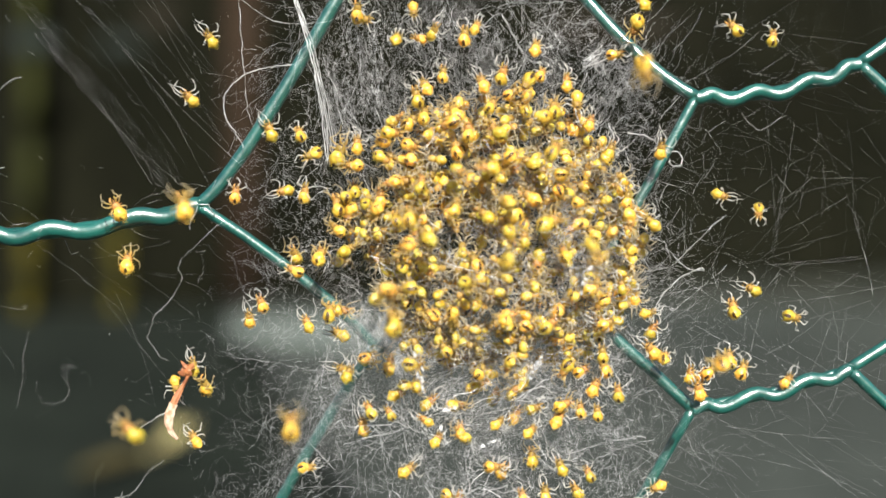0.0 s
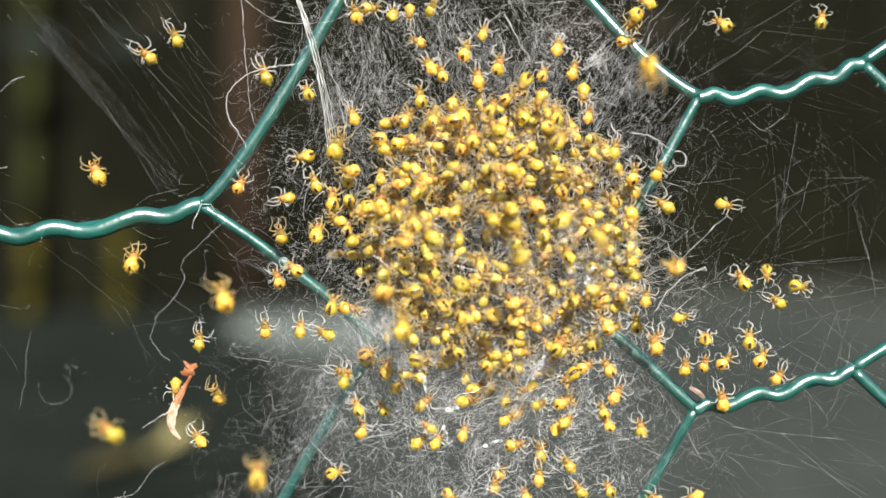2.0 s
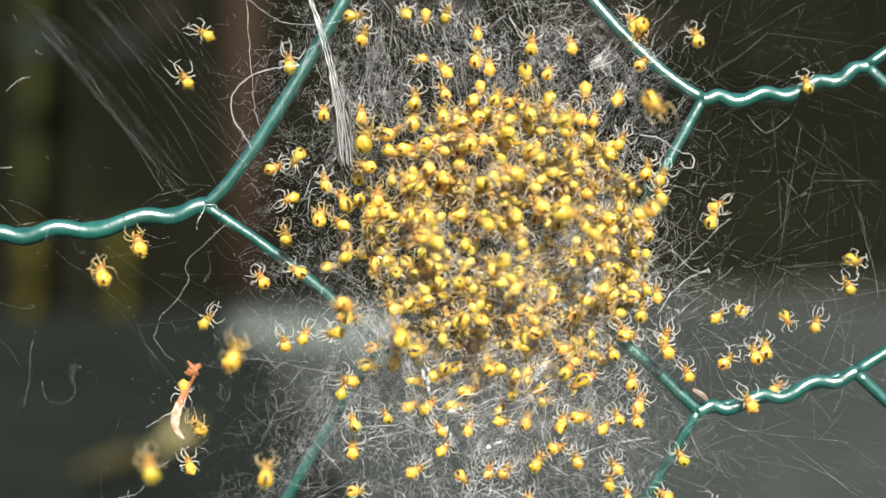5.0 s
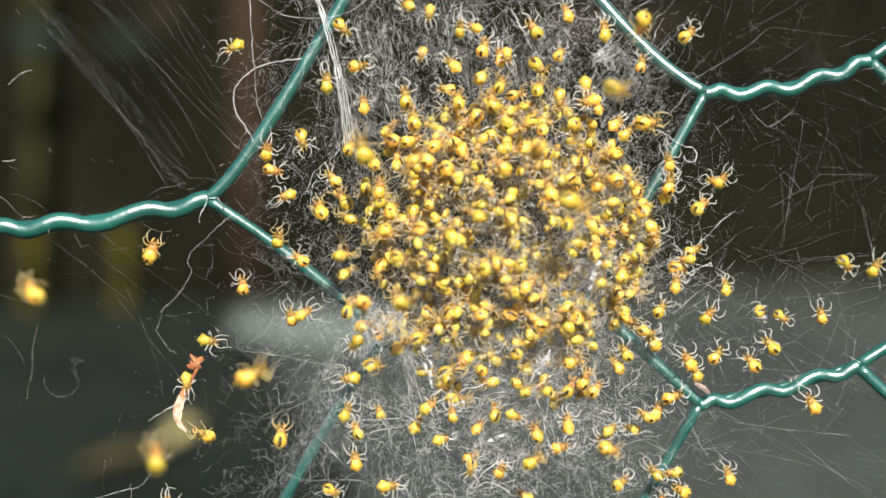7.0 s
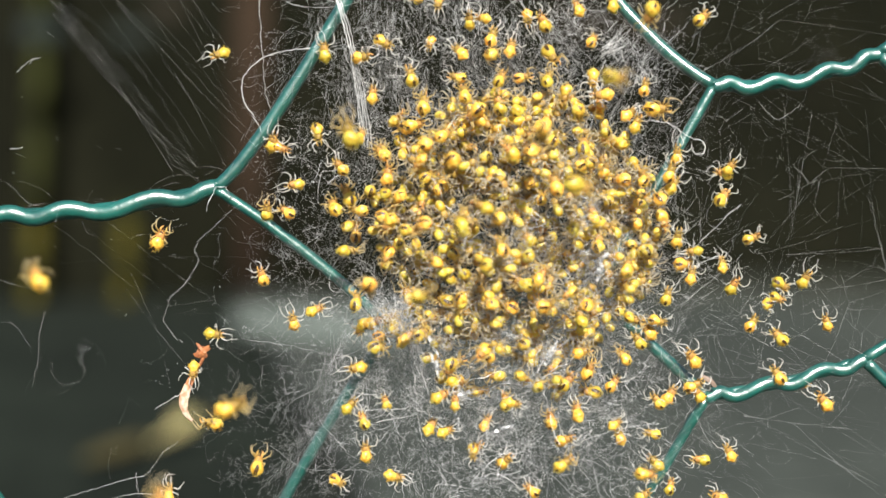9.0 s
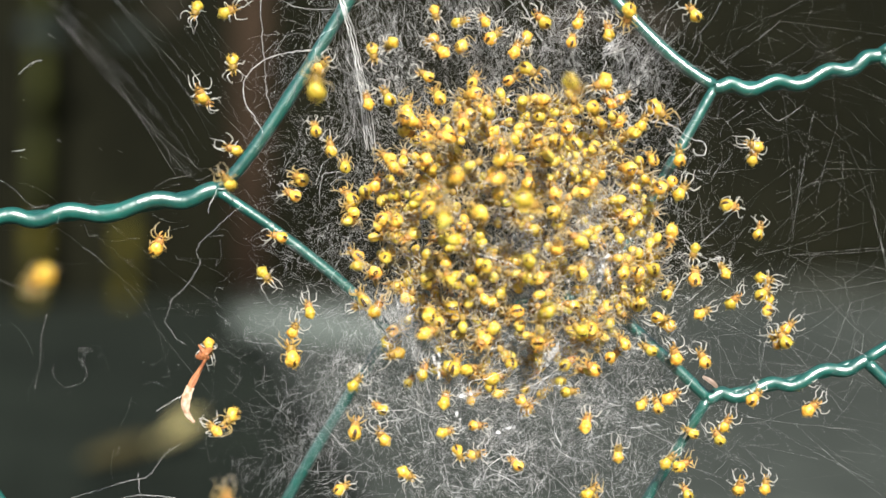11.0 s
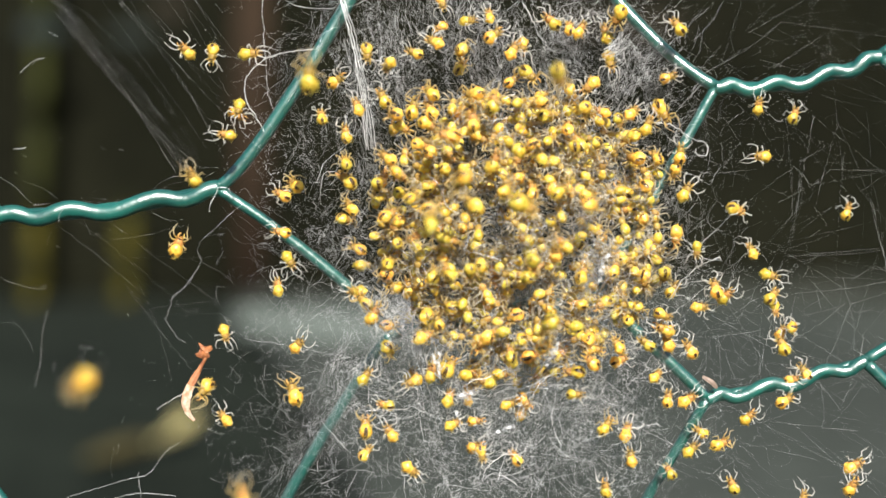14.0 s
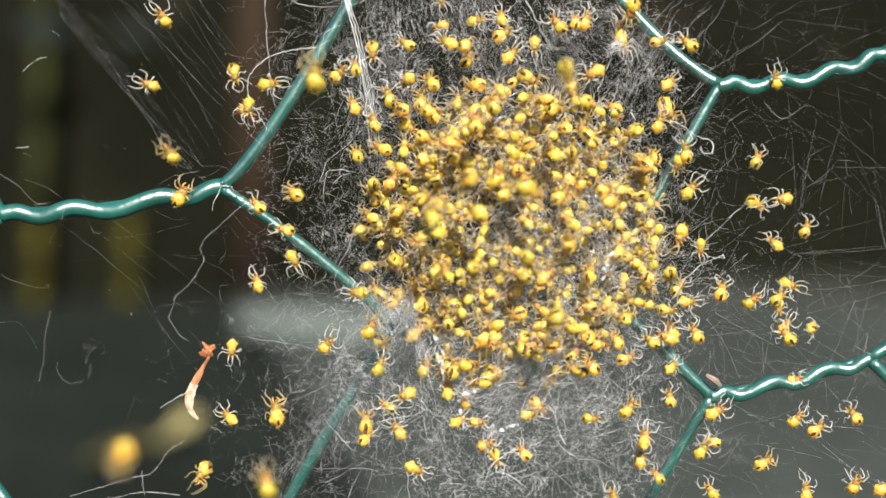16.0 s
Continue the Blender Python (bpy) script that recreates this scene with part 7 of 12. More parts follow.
    crawl(swarm[103], 26, -25, [(0, 10.70, -0.27, 14.4, 168), (2, 11.03, 0.36, 14.2, 166), (4, 10.47, 0.79, 14.5, 163), (6.5, 12.17, 0.76, 3.6, 125), (8, 12.37, 0.69, 3.5, 122), (9, 11.64, 0.64, 3.8, 131), (11.5, 11.03, -0.59, 2.4, 140), (14, 11.10, 0.21, 2.4, 145), (16, 12.18, 0.38, 2.2, 142)])
    crawl(swarm[104], -41, -38, [(0, 9.70, 0.39, 3.6, 174), (2, 9.20, 0.45, 3.8, 180), (4, 9.43, 0.65, 3.7, 180), (6.5, 10.33, 0.42, 3.5, 203), (8, 10.26, -0.24, 3.5, 220), (9, 10.26, 0.26, 3.5, 223), (11.5, 8.79, -0.63, 4.0, 216), (12.5, 8.53, -0.78, 4.0, 205), (13.5, 8.86, -0.53, 4.0, 214), (14, 8.96, -0.48, 4.0, 197), (15, 8.88, -0.93, 4.0, 206), (15.5, 8.67, -0.51, 4.0, 208), (16, 8.27, -0.98, 4.1, 209)])
    crawl(swarm[105], 4, -22, [(0, 10.24, 1.79, 4.8, -122), (2, 10.48, 1.21, 4.8, -125), (4, 10.44, 1.36, 4.8, -118), (6.5, 13.82, 1.48, 2.6, -139), (8, 13.53, 1.81, 2.7, -127), (9, 13.98, 2.44, 2.5, -136), (11.5, 12.97, 1.81, 2.5, -92), (14, 13.42, 2.41, 2.3, -103), (16, 13.69, 3.41, 2.2, -96)])
    crawl(swarm[106], -18, -15, [(0, 5.23, 0.98, 7.0, 160), (2, 5.40, 1.60, 7.0, 156), (4, 4.46, 1.08, 7.1, 167), (6.5, 5.20, 2.74, 1.5, 74), (8, 5.58, 2.38, 1.5, 83), (9, 6.32, 2.72, 1.5, 87), (11.5, 4.84, 1.87, 0.9, 54), (14, 4.64, 1.85, 0.9, 62), (16, 4.52, 1.05, 0.9, 68)])
    crawl(swarm[107], -31, 28, [(0, 0.95, 3.12, 8.4, 36), (4, 0.70, 2.97, 8.4, 47), (6.5, 1.67, 3.26, 3.1, 43), (7, 2.05, 3.94, 3.1, 40), (7.5, 2.87, 4.18, 3.1, 38), (9, 2.74, 4.24, 3.1, 45), (11.5, 2.90, 3.38, 9.4, 44), (14, 3.20, 3.51, 9.4, 49), (16, 2.95, 3.10, 9.5, 56)])
    crawl(swarm[108], 19, -1, [(0, 22.71, 4.27, 1.6, 111), (1, 22.20, 3.36, 1.6, 102), (1.5, 22.13, 3.49, 1.6, 105), (2, 22.85, 3.50, 1.6, 104), (2.5, 22.66, 3.15, 1.6, 112), (3, 22.20, 3.82, 1.6, 100), (3.5, 21.86, 3.49, 1.7, 107), (6.5, 21.87, 4.85, 1.4, 15), (7, 22.06, 5.35, 1.3, 39), (7.5, 22.05, 5.56, 1.3, 23), (8.5, 22.57, 6.29, 1.2, 32), (9, 22.10, 5.81, 1.3, 34), (11.5, 24.48, 7.38, 1.2, -1), (12, 25.14, 8.20, 1.1, -7), (12.5, 25.85, 9.41, 1.0, 14), (13, 25.98, 9.92, 1.0, -10), (13.5, 23.87, 9.41, 1.2, -11), (14, 24.18, 10.97, 1.1, 4), (14.5, 24.48, 11.68, 1.0, 5), (15.5, 24.61, 11.79, 1.0, -2), (16, 25.33, 12.91, 0.9, -8)])
    crawl(swarm[109], -20, 0, [(0, -25.28, -1.07, 0.9, 0), (1, -24.70, -0.93, 0.9, -4), (2, -25.07, -0.95, 0.9, 9), (4, -24.85, -0.85, 0.9, -4), (6.5, -29.39, -3.87, 15.4, -50), (7, -28.81, -3.44, 15.4, -43), (8, -28.95, -3.56, 15.4, -56), (9, -28.99, -3.47, 15.4, -40), (11.5, -23.99, -2.86, 30.0, -139), (12, -24.14, -2.99, 30.0, -132), (12.5, -24.38, -3.46, 30.0, -141), (13, -23.79, -5.05, 30.0, -134), (13.5, -22.42, -6.72, 30.0, -135), (14, -21.64, -8.94, 30.0, -133), (14.5, -21.49, -9.63, 30.0, -135), (15.5, -20.42, -10.80, 30.0, -132), (16, -19.53, -13.15, 30.0, -150)])
    crawl(swarm[110], -10, 27, [(0, -18.64, 3.11, 11.8, -7), (0.5, -17.39, -0.01, 12.0, -16), (1, -16.48, -2.45, 12.0, -19), (1.5, -16.43, -3.71, 12.0, -10), (2, -15.99, -3.40, 12.1, -13), (2.5, -16.06, -4.38, 12.1, -22), (3.5, -16.24, -7.01, 12.0, -8), (4, -16.39, -7.29, 11.9, -11), (6.5, -13.48, -7.55, 14.0, 91), (7, -13.95, -9.07, 13.9, 69), (7.5, -15.01, -11.07, 13.7, 76), (8, -15.61, -12.12, 13.6, 79), (8.5, -15.58, -12.17, 13.6, 75), (9, -15.93, -12.22, 13.6, 72), (11.5, -13.12, -9.17, 0.8, -10), (12.5, -13.66, -10.63, 0.6, -5), (13, -13.51, -11.24, 0.6, -13), (13.5, -13.72, -11.58, 0.5, -13), (14, -13.48, -12.97, 0.4, -15), (14.5, -13.89, -13.45, 0.4, -13), (15, -15.01, -13.28, 0.3, -13), (15.5, -15.22, -14.39, 0.2, -14), (16, -15.18, -14.70, 0.2, 1)])
    crawl(swarm[111], 6, -9, [(0, -20.11, -9.44, 0.0, -7), (1, -20.24, -9.08, 0.0, 8), (1.5, -20.03, -8.53, 0.1, 1), (2, -19.81, -7.33, 0.1, 2), (2.5, -19.88, -6.75, 0.1, 14), (3, -19.99, -5.41, 0.1, 12), (3.5, -20.04, -5.13, 0.1, 10), (4, -19.63, -5.03, 0.2, 5), (6.5, -19.27, -7.59, 1.5, 103), (7.5, -19.33, -8.18, 1.5, 95), (8, -19.58, -8.30, 1.5, 95), (9, -19.32, -8.30, 1.5, 97), (11.5, -14.78, -2.67, 1.9, 148), (12.5, -14.48, -2.47, 2.0, 153), (13, -13.97, -2.45, 2.1, 138), (14, -13.53, -2.31, 2.1, 148), (15, -13.70, -2.37, 2.1, 148), (15.5, -13.55, -2.33, 2.1, 136), (16, -13.44, -2.36, 2.2, 149)])
    crawl(swarm[112], 17, 12, [(0, -14.44, -4.19, 1.9, -22), (1, -13.34, -3.07, 2.3, -17), (1.5, -13.41, -2.87, 2.3, -18), (2, -13.26, -2.19, 2.4, -18), (2.5, -13.11, -2.17, 2.4, -24), (3, -13.95, -1.96, 2.2, -19), (3.5, -13.79, -1.46, 2.3, -20), (4, -13.75, -1.58, 2.3, -27), (6.5, -17.15, -3.10, 1.7, -30), (7, -16.67, -3.20, 1.7, -6), (7.5, -16.17, -3.67, 1.8, -27), (8, -16.21, -3.64, 1.7, -25), (9, -15.68, -3.36, 1.8, -19), (11.5, -14.63, 0.13, 1.8, -83), (12.5, -14.96, -0.10, 1.8, -83), (14, -14.44, 0.05, 1.9, -80), (16, -14.41, 0.13, 1.9, -78)])
    crawl(swarm[113], -5, -1, [(0, -11.54, -1.60, 3.5, -64), (0.5, -11.56, -1.46, 3.5, -50), (1.5, -11.39, -1.68, 3.6, -71), (2, -11.75, -1.48, 3.5, -52), (4, -12.01, -1.42, 3.4, -65), (6.5, -11.68, -2.04, 1.3, -50), (7, -12.06, -1.23, 1.2, -54), (7.5, -12.20, -0.93, 1.2, -53), (8, -12.39, 0.23, 1.2, -54), (8.5, -13.41, 1.32, 0.9, -49), (9, -13.85, 1.78, 0.8, -57), (11.5, -13.33, 3.40, 2.2, -63), (13.5, -13.41, 3.43, 2.2, -58), (14, -14.24, 3.12, 2.1, -62), (14.5, -14.30, 3.09, 2.1, -45), (15.5, -16.09, 1.83, 1.8, -54), (16, -16.47, 2.13, 1.8, -43)])
    crawl(swarm[114], -18, -8, [(0, -8.71, -4.97, 3.1, 2), (0.5, -8.58, -4.89, 3.2, 20), (2, -8.69, -4.44, 3.2, 13), (2.5, -8.55, -4.77, 3.2, 6), (3, -7.87, -4.47, 3.5, 12), (3.5, -7.64, -4.78, 3.6, 13), (8, -7.92, -5.26, 3.1, 13), (9, -7.82, -5.37, 3.1, 3), (11.5, -7.44, -4.92, 3.0, -42), (14, -7.41, -5.33, 2.9, -51), (16, -6.54, -4.72, 3.3, -46)])
    crawl(swarm[115], 26, 2, [(0, -15.52, -5.39, 0.4, 0), (0.5, -15.17, -5.31, 0.5, -1), (1, -15.00, -6.02, 0.5, 6), (1.5, -14.50, -6.10, 0.6, 0), (2, -14.43, -6.25, 0.6, 1), (3, -13.61, -7.50, 0.6, 6), (4, -13.53, -7.46, 0.6, -5), (6.5, -12.80, -6.22, 0.7, -17), (7, -12.88, -5.75, 0.7, -14), (7.5, -12.80, -5.81, 0.7, -19), (8, -12.90, -6.62, 0.6, -19), (8.5, -12.95, -6.94, 0.6, -20), (9, -13.22, -6.96, 0.6, -12), (11.5, -12.94, -7.79, 2.3, 32), (12.5, -13.62, -9.09, 2.1, 45), (13, -13.54, -9.48, 2.1, 26), (13.5, -13.55, -9.60, 2.1, 39), (14, -12.60, -8.77, 2.3, 40), (14.5, -12.01, -8.36, 2.5, 24), (15, -11.55, -8.02, 2.6, 39), (15.5, -10.62, -8.86, 2.8, 36), (16, -10.52, -8.82, 2.8, 38)])
    crawl(swarm[116], -8, -13, [(0, -10.52, -5.85, 2.3, -27), (1, -10.22, -5.91, 2.3, -16), (2, -11.30, -6.30, 2.0, -1), (2.5, -11.72, -6.08, 1.9, -21), (3, -11.13, -6.91, 2.0, -15), (3.5, -10.96, -6.96, 2.0, -21), (6.5, -11.60, -6.07, 1.9, 59), (7, -11.53, -5.67, 2.0, 54), (7.5, -11.52, -5.73, 2.0, 68), (9, -11.16, -6.22, 2.0, 62), (11.5, -12.13, -5.84, 2.3, -26), (12, -12.69, -5.92, 2.1, -24), (13, -14.48, -5.19, 1.7, -16), (13.5, -14.62, -5.10, 1.7, -31), (14, -14.39, -4.28, 1.8, -11), (14.5, -14.60, -4.12, 1.8, -23), (15, -15.65, -4.16, 1.5, -29), (15.5, -15.64, -4.19, 1.5, -30), (16, -16.39, -4.10, 1.4, -21)])
    crawl(swarm[117], -21, 0, [(0, -8.04, -6.82, 1.2, -66), (1, -8.81, -7.04, 1.1, -56), (2, -9.45, -6.78, 1.0, -68), (2.5, -10.23, -6.50, 0.9, -55), (3.5, -10.45, -5.62, 0.9, -60), (4, -10.25, -5.71, 1.0, -69), (6.5, -7.49, -8.00, 1.4, -135), (9, -7.55, -7.52, 1.4, -145), (11.5, -7.69, -5.46, 2.0, -93), (12.5, -7.74, -5.53, 2.0, -96), (13, -7.81, -5.09, 2.1, -87), (15.5, -8.31, -4.42, 2.0, -88), (16, -8.20, -4.82, 2.0, -91)])
    crawl(swarm[118], 28, 6, [(0, -8.03, -9.60, 1.4, -60), (1, -8.02, -9.53, 1.4, -62), (2.5, -8.44, -9.97, 1.3, -60), (3.5, -8.01, -9.94, 1.4, -59), (6.5, -8.13, -10.82, 2.4, -92), (9, -8.09, -10.81, 2.4, -100), (11.5, -4.81, -9.35, 3.4, -114), (12, -5.33, -10.40, 3.1, -123), (12.5, -5.11, -11.18, 2.9, -120), (14, -3.70, -11.83, 3.0, -117), (14.5, -3.74, -11.93, 3.0, -123), (15, -4.20, -11.97, 2.9, -112), (15.5, -4.20, -12.15, 2.9, -135), (16, -4.52, -13.05, 2.6, -116)])
    crawl(swarm[119], -24, -21, [(0, -5.72, -8.65, 2.7, 61), (1.5, -5.71, -8.66, 2.7, 60), (2.5, -6.19, -8.05, 2.7, 65), (3, -5.43, -8.34, 2.8, 55), (3.5, -5.66, -7.84, 2.8, 51), (4, -5.94, -8.23, 2.7, 76), (6.5, -5.38, -7.23, 2.0, 64), (7.5, -5.31, -7.85, 2.0, 64), (8, -5.83, -8.31, 1.8, 65), (9, -5.86, -8.34, 1.8, 70), (11.5, -4.62, -7.56, 3.4, 64), (12, -4.59, -7.61, 3.4, 86), (13, -4.65, -7.32, 3.5, 64), (13.5, -4.80, -7.30, 3.5, 70), (14, -5.33, -7.35, 3.3, 76), (14.5, -4.90, -6.45, 3.6, 70), (15.5, -5.07, -5.76, 3.7, 86), (16, -5.28, -5.64, 3.7, 57)])
    crawl(swarm[120], -75, 11, [(0, -5.07, -3.51, 9.0, 104), (0.5, -4.95, -2.41, 9.1, 99), (1, -4.73, -1.83, 9.3, 104), (1.5, -4.47, -1.77, 9.3, 104), (2.5, -4.79, -1.38, 9.3, 99), (3, -4.44, -0.60, 9.4, 97), (3.5, -4.24, -0.24, 9.5, 99), (4, -4.79, -0.34, 9.3, 102), (6.5, -4.80, -1.21, 4.2, 55), (8, -5.19, -0.88, 4.1, 64), (9, -4.81, -0.78, 4.2, 72), (11.5, -5.11, -0.15, 4.1, 64), (14, -5.08, -0.74, 4.1, 57), (16, -5.38, 0.03, 4.0, 64)])
    crawl(swarm[121], -59, -5, [(0, -3.53, -2.66, 15.1, -150), (0.5, -3.30, -2.84, 15.1, -135), (1, -3.70, -2.63, 15.0, -146), (2, -4.08, -2.88, 14.8, -150), (3, -6.25, -2.89, 13.8, -154), (3.5, -7.39, -3.44, 13.2, -142), (4, -7.80, -3.35, 13.0, -147), (6.5, -6.38, -4.53, 9.7, -142), (8, -6.23, -3.39, 9.9, -140), (9, -6.37, -3.64, 9.9, -147), (11.5, -6.44, -2.73, 3.0, -141), (14, -5.63, -2.97, 3.2, -153), (16, -5.21, -2.22, 3.4, -158)])
    crawl(swarm[122], -64, -7, [(0, -2.98, -1.60, 4.1, 36), (4, -3.23, -1.89, 4.0, 30), (6.5, -5.21, -1.96, 0.8, 37), (8, -5.21, -2.19, 0.8, 20), (9, -5.57, -2.67, 0.8, 16), (11.5, -5.69, -1.88, 3.9, 23), (14, -5.51, -2.51, 3.9, 17), (16, -5.22, -2.32, 4.0, 24)])
    crawl(swarm[123], 9, -1, [(0, -0.93, -1.72, 5.7, 120), (2, -1.17, -2.37, 5.6, 139), (4, -0.95, -2.84, 5.5, 120), (6.5, -0.96, -3.09, 2.7, 93), (8, -0.75, -3.36, 2.7, 97), (9, -1.06, -3.22, 2.7, 105), (11.5, -1.76, -3.77, 0.7, 84), (14, -1.64, -4.13, 0.7, 74), (16, -1.39, -3.47, 0.7, 71)])
    crawl(swarm[124], -29, -2, [(0, -2.41, -2.94, 7.1, -96), (2, -2.32, -3.20, 7.1, -101), (4, -2.56, -2.95, 7.1, -109), (6.5, -0.01, -5.81, 2.4, -79), (8, -0.73, -5.75, 2.3, -64), (9, -0.83, -5.20, 2.4, -69), (11.5, -0.57, -5.68, 3.7, -87), (16, -0.76, -5.62, 3.7, -89)])
    crawl(swarm[125], -47, 26, [(0, -0.69, -5.29, 4.8, -38), (2, -0.13, -4.54, 5.0, -38), (4, -0.30, -4.78, 5.0, -35), (6.5, 0.21, -5.16, -0.4, -1), (9, 0.13, -5.81, -0.4, -6), (11.5, -0.07, -5.86, 2.8, -1), (16, -0.66, -6.06, 2.7, 6)])
    crawl(swarm[126], -24, -31, [(0, -1.81, -4.81, 2.8, 170), (2, -1.58, -5.53, 2.7, 179), (4, -0.95, -5.92, 2.8, 161), (6.5, -1.60, -6.29, 3.5, 127), (7, -1.76, -5.82, 3.6, 136), (8, -0.76, -4.00, 4.1, 125), (8.5, -0.62, -2.71, 4.4, 124), (9, -0.29, -1.89, 4.5, 136), (11.5, -0.74, -0.37, 4.6, 129), (14, -0.94, -0.96, 4.5, 125), (16, -0.29, -1.66, 4.6, 124)])
    crawl(swarm[127], -51, 31, [(0, -3.79, -5.47, 11.0, 33), (2, -3.33, -5.75, 11.0, 34), (4, -3.39, -6.33, 10.8, 23), (6.5, -4.59, -6.67, 4.3, 6), (8, -4.82, -6.79, 4.1, 0), (9, -5.08, -7.33, 3.9, 9), (11.5, -2.29, -5.99, 4.5, 25), (14, -2.79, -6.23, 4.3, 31), (16, -3.59, -5.55, 4.3, 15)])
    crawl(swarm[128], -37, -28, [(0, -1.40, -1.18, 5.5, -21), (2, -0.54, -1.63, 5.6, -24), (4, -0.62, -1.61, 5.6, -24), (6.5, -0.52, -3.10, 4.2, -61), (9, -0.94, -2.72, 4.2, -69), (11.5, -0.45, -3.28, 8.0, -46), (14, -0.58, -2.81, 8.1, -54), (16, -0.92, -3.08, 7.9, -46)])
    crawl(swarm[129], -11, -46, [(0, -3.67, -9.03, 3.6, 2), (2, -4.14, -9.35, 3.4, 1), (4, -4.02, -9.19, 3.5, 4), (6.5, -3.37, -7.94, 6.0, 37), (8, -3.91, -8.37, 5.6, 44), (9, -3.55, -8.14, 5.8, 32), (11.5, -1.96, -7.69, 5.6, 63), (14, -2.40, -8.14, 5.3, 56), (16, -3.26, -7.94, 5.1, 44)])
    crawl(swarm[130], -25, -4, [(0, -2.12, -9.01, 4.4, 92), (2, -1.83, -8.69, 4.6, 94), (4, -2.21, -8.34, 4.6, 99), (6.5, -2.27, -7.33, 4.0, 63), (9, -2.79, -7.94, 3.7, 61), (11.5, -1.57, -7.30, 3.9, 77), (14, -2.39, -7.94, 3.5, 89), (16, -2.74, -7.13, 3.7, 86)])
    crawl(swarm[131], -28, -8, [(0, 0.88, -7.80, 2.7, -165), (2, 0.08, -8.53, 2.4, -161), (4, -0.30, -8.94, 2.3, -173), (6.5, -0.11, -10.60, 3.5, -159), (8, -0.33, -11.06, 3.3, -156), (9, -0.45, -10.42, 3.5, -165), (11.5, -0.90, -10.57, 2.6, -149), (16, -1.14, -10.76, 2.5, -138)])
    crawl(swarm[132], -14, 32, [(0, 2.48, -1.02, 5.4, -13), (4, 2.98, -1.23, 5.4, -11), (6.5, 3.39, -1.29, 7.2, -15), (8, 3.09, -1.26, 7.2, -20), (9, 3.14, -0.93, 7.2, -8), (11.5, 3.47, -2.08, 4.5, -54), (14, 3.48, -2.14, 4.5, -60), (16, 3.12, -2.77, 4.4, -65)])
    crawl(swarm[133], -85, 15, [(0, 5.03, -1.12, 15.0, -70), (2, 5.71, -0.93, 14.9, -64), (4, 5.27, -0.90, 15.0, -62), (6.5, 3.18, -1.82, 8.4, -85), (8, 2.95, -2.61, 8.2, -77), (9, 2.58, -2.62, 8.2, -73), (11.5, 2.69, -2.57, 5.2, -91), (12, 2.71, -2.60, 5.2, -75), (13.5, 2.64, -2.77, 5.2, -84), (14.5, 1.46, -2.36, 5.1, -85), (15, 1.22, -2.18, 5.1, -96), (16, 1.44, -2.21, 5.2, -85)])
    crawl(swarm[134], 27, 5, [(0, 4.16, -3.58, 3.5, -117), (2, 4.45, -2.52, 3.6, -113), (4, 5.36, -3.24, 3.5, -105), (6.5, 4.39, -2.83, 2.6, -156), (9, 4.29, -2.62, 2.7, -164), (11.5, 2.92, -3.00, 3.8, -171), (16, 2.92, -3.61, 3.7, -171)])
    crawl(swarm[135], 15, -9, [(0, 2.74, -2.55, 5.3, -133), (2, 2.26, -2.59, 5.3, -129), (4, 2.47, -3.21, 5.2, -121), (6.5, 1.77, -3.90, 4.2, -152), (8, 1.56, -3.80, 4.2, -147), (9, 2.04, -3.22, 4.3, -151), (11.5, 3.19, -5.39, 3.1, -149), (14, 3.49, -4.67, 3.3, -137), (16, 3.99, -4.81, 3.2, -134)])
    crawl(swarm[136], -47, -13, [(0, 1.80, -2.59, 7.5, 116), (2, 1.45, -2.83, 7.4, 112), (4, 1.05, -2.16, 7.5, 110), (6.5, 0.72, -3.27, 3.9, 154), (8, 0.79, -2.73, 4.0, 143), (9, 0.52, -3.21, 3.9, 152), (11.5, 0.96, -3.49, 7.1, 160), (14, 0.78, -2.64, 7.2, 159), (16, 0.72, -2.69, 7.2, 156)])
    crawl(swarm[137], 3, -53, [(0, 5.47, -5.36, 4.9, 82), (0.5, 5.78, -4.74, 5.0, 79), (1.5, 6.14, -4.35, 5.1, 82), (2, 6.01, -4.36, 5.1, 77), (2.5, 5.34, -4.41, 5.2, 70), (3, 5.58, -4.26, 5.2, 85), (3.5, 5.85, -2.98, 5.4, 77), (4, 5.69, -2.74, 5.5, 66), (6.5, 6.21, -3.28, 6.2, 50), (9, 6.82, -3.21, 6.1, 34), (11.5, 6.85, -3.30, 5.2, 64), (14, 6.34, -2.71, 5.4, 57), (16, 6.79, -3.38, 5.2, 52)])
    crawl(swarm[138], -76, 8, [(0, 4.81, -5.64, 7.9, -2), (2, 3.75, -5.31, 8.1, -6), (4, 2.89, -5.53, 7.9, 2), (6.5, 2.49, -5.66, 5.8, -39), (8, 2.89, -5.93, 5.7, -27), (9, 2.85, -5.67, 5.8, -28), (11.5, 3.00, -5.23, 3.8, -86), (16, 2.41, -5.69, 3.7, -96)])
    crawl(swarm[139], -23, 39, [(0, 1.30, -5.11, 6.7, -174), (2, 1.73, -5.48, 6.7, -174), (4, 2.43, -5.42, 6.8, -175), (6.5, 0.13, -5.91, 4.6, -144), (9, 0.62, -5.40, 4.9, -151), (11.5, -0.60, -6.47, -0.6, -171), (14, -0.41, -6.77, -0.5, -161), (16, 0.13, -7.47, -0.5, -151)])
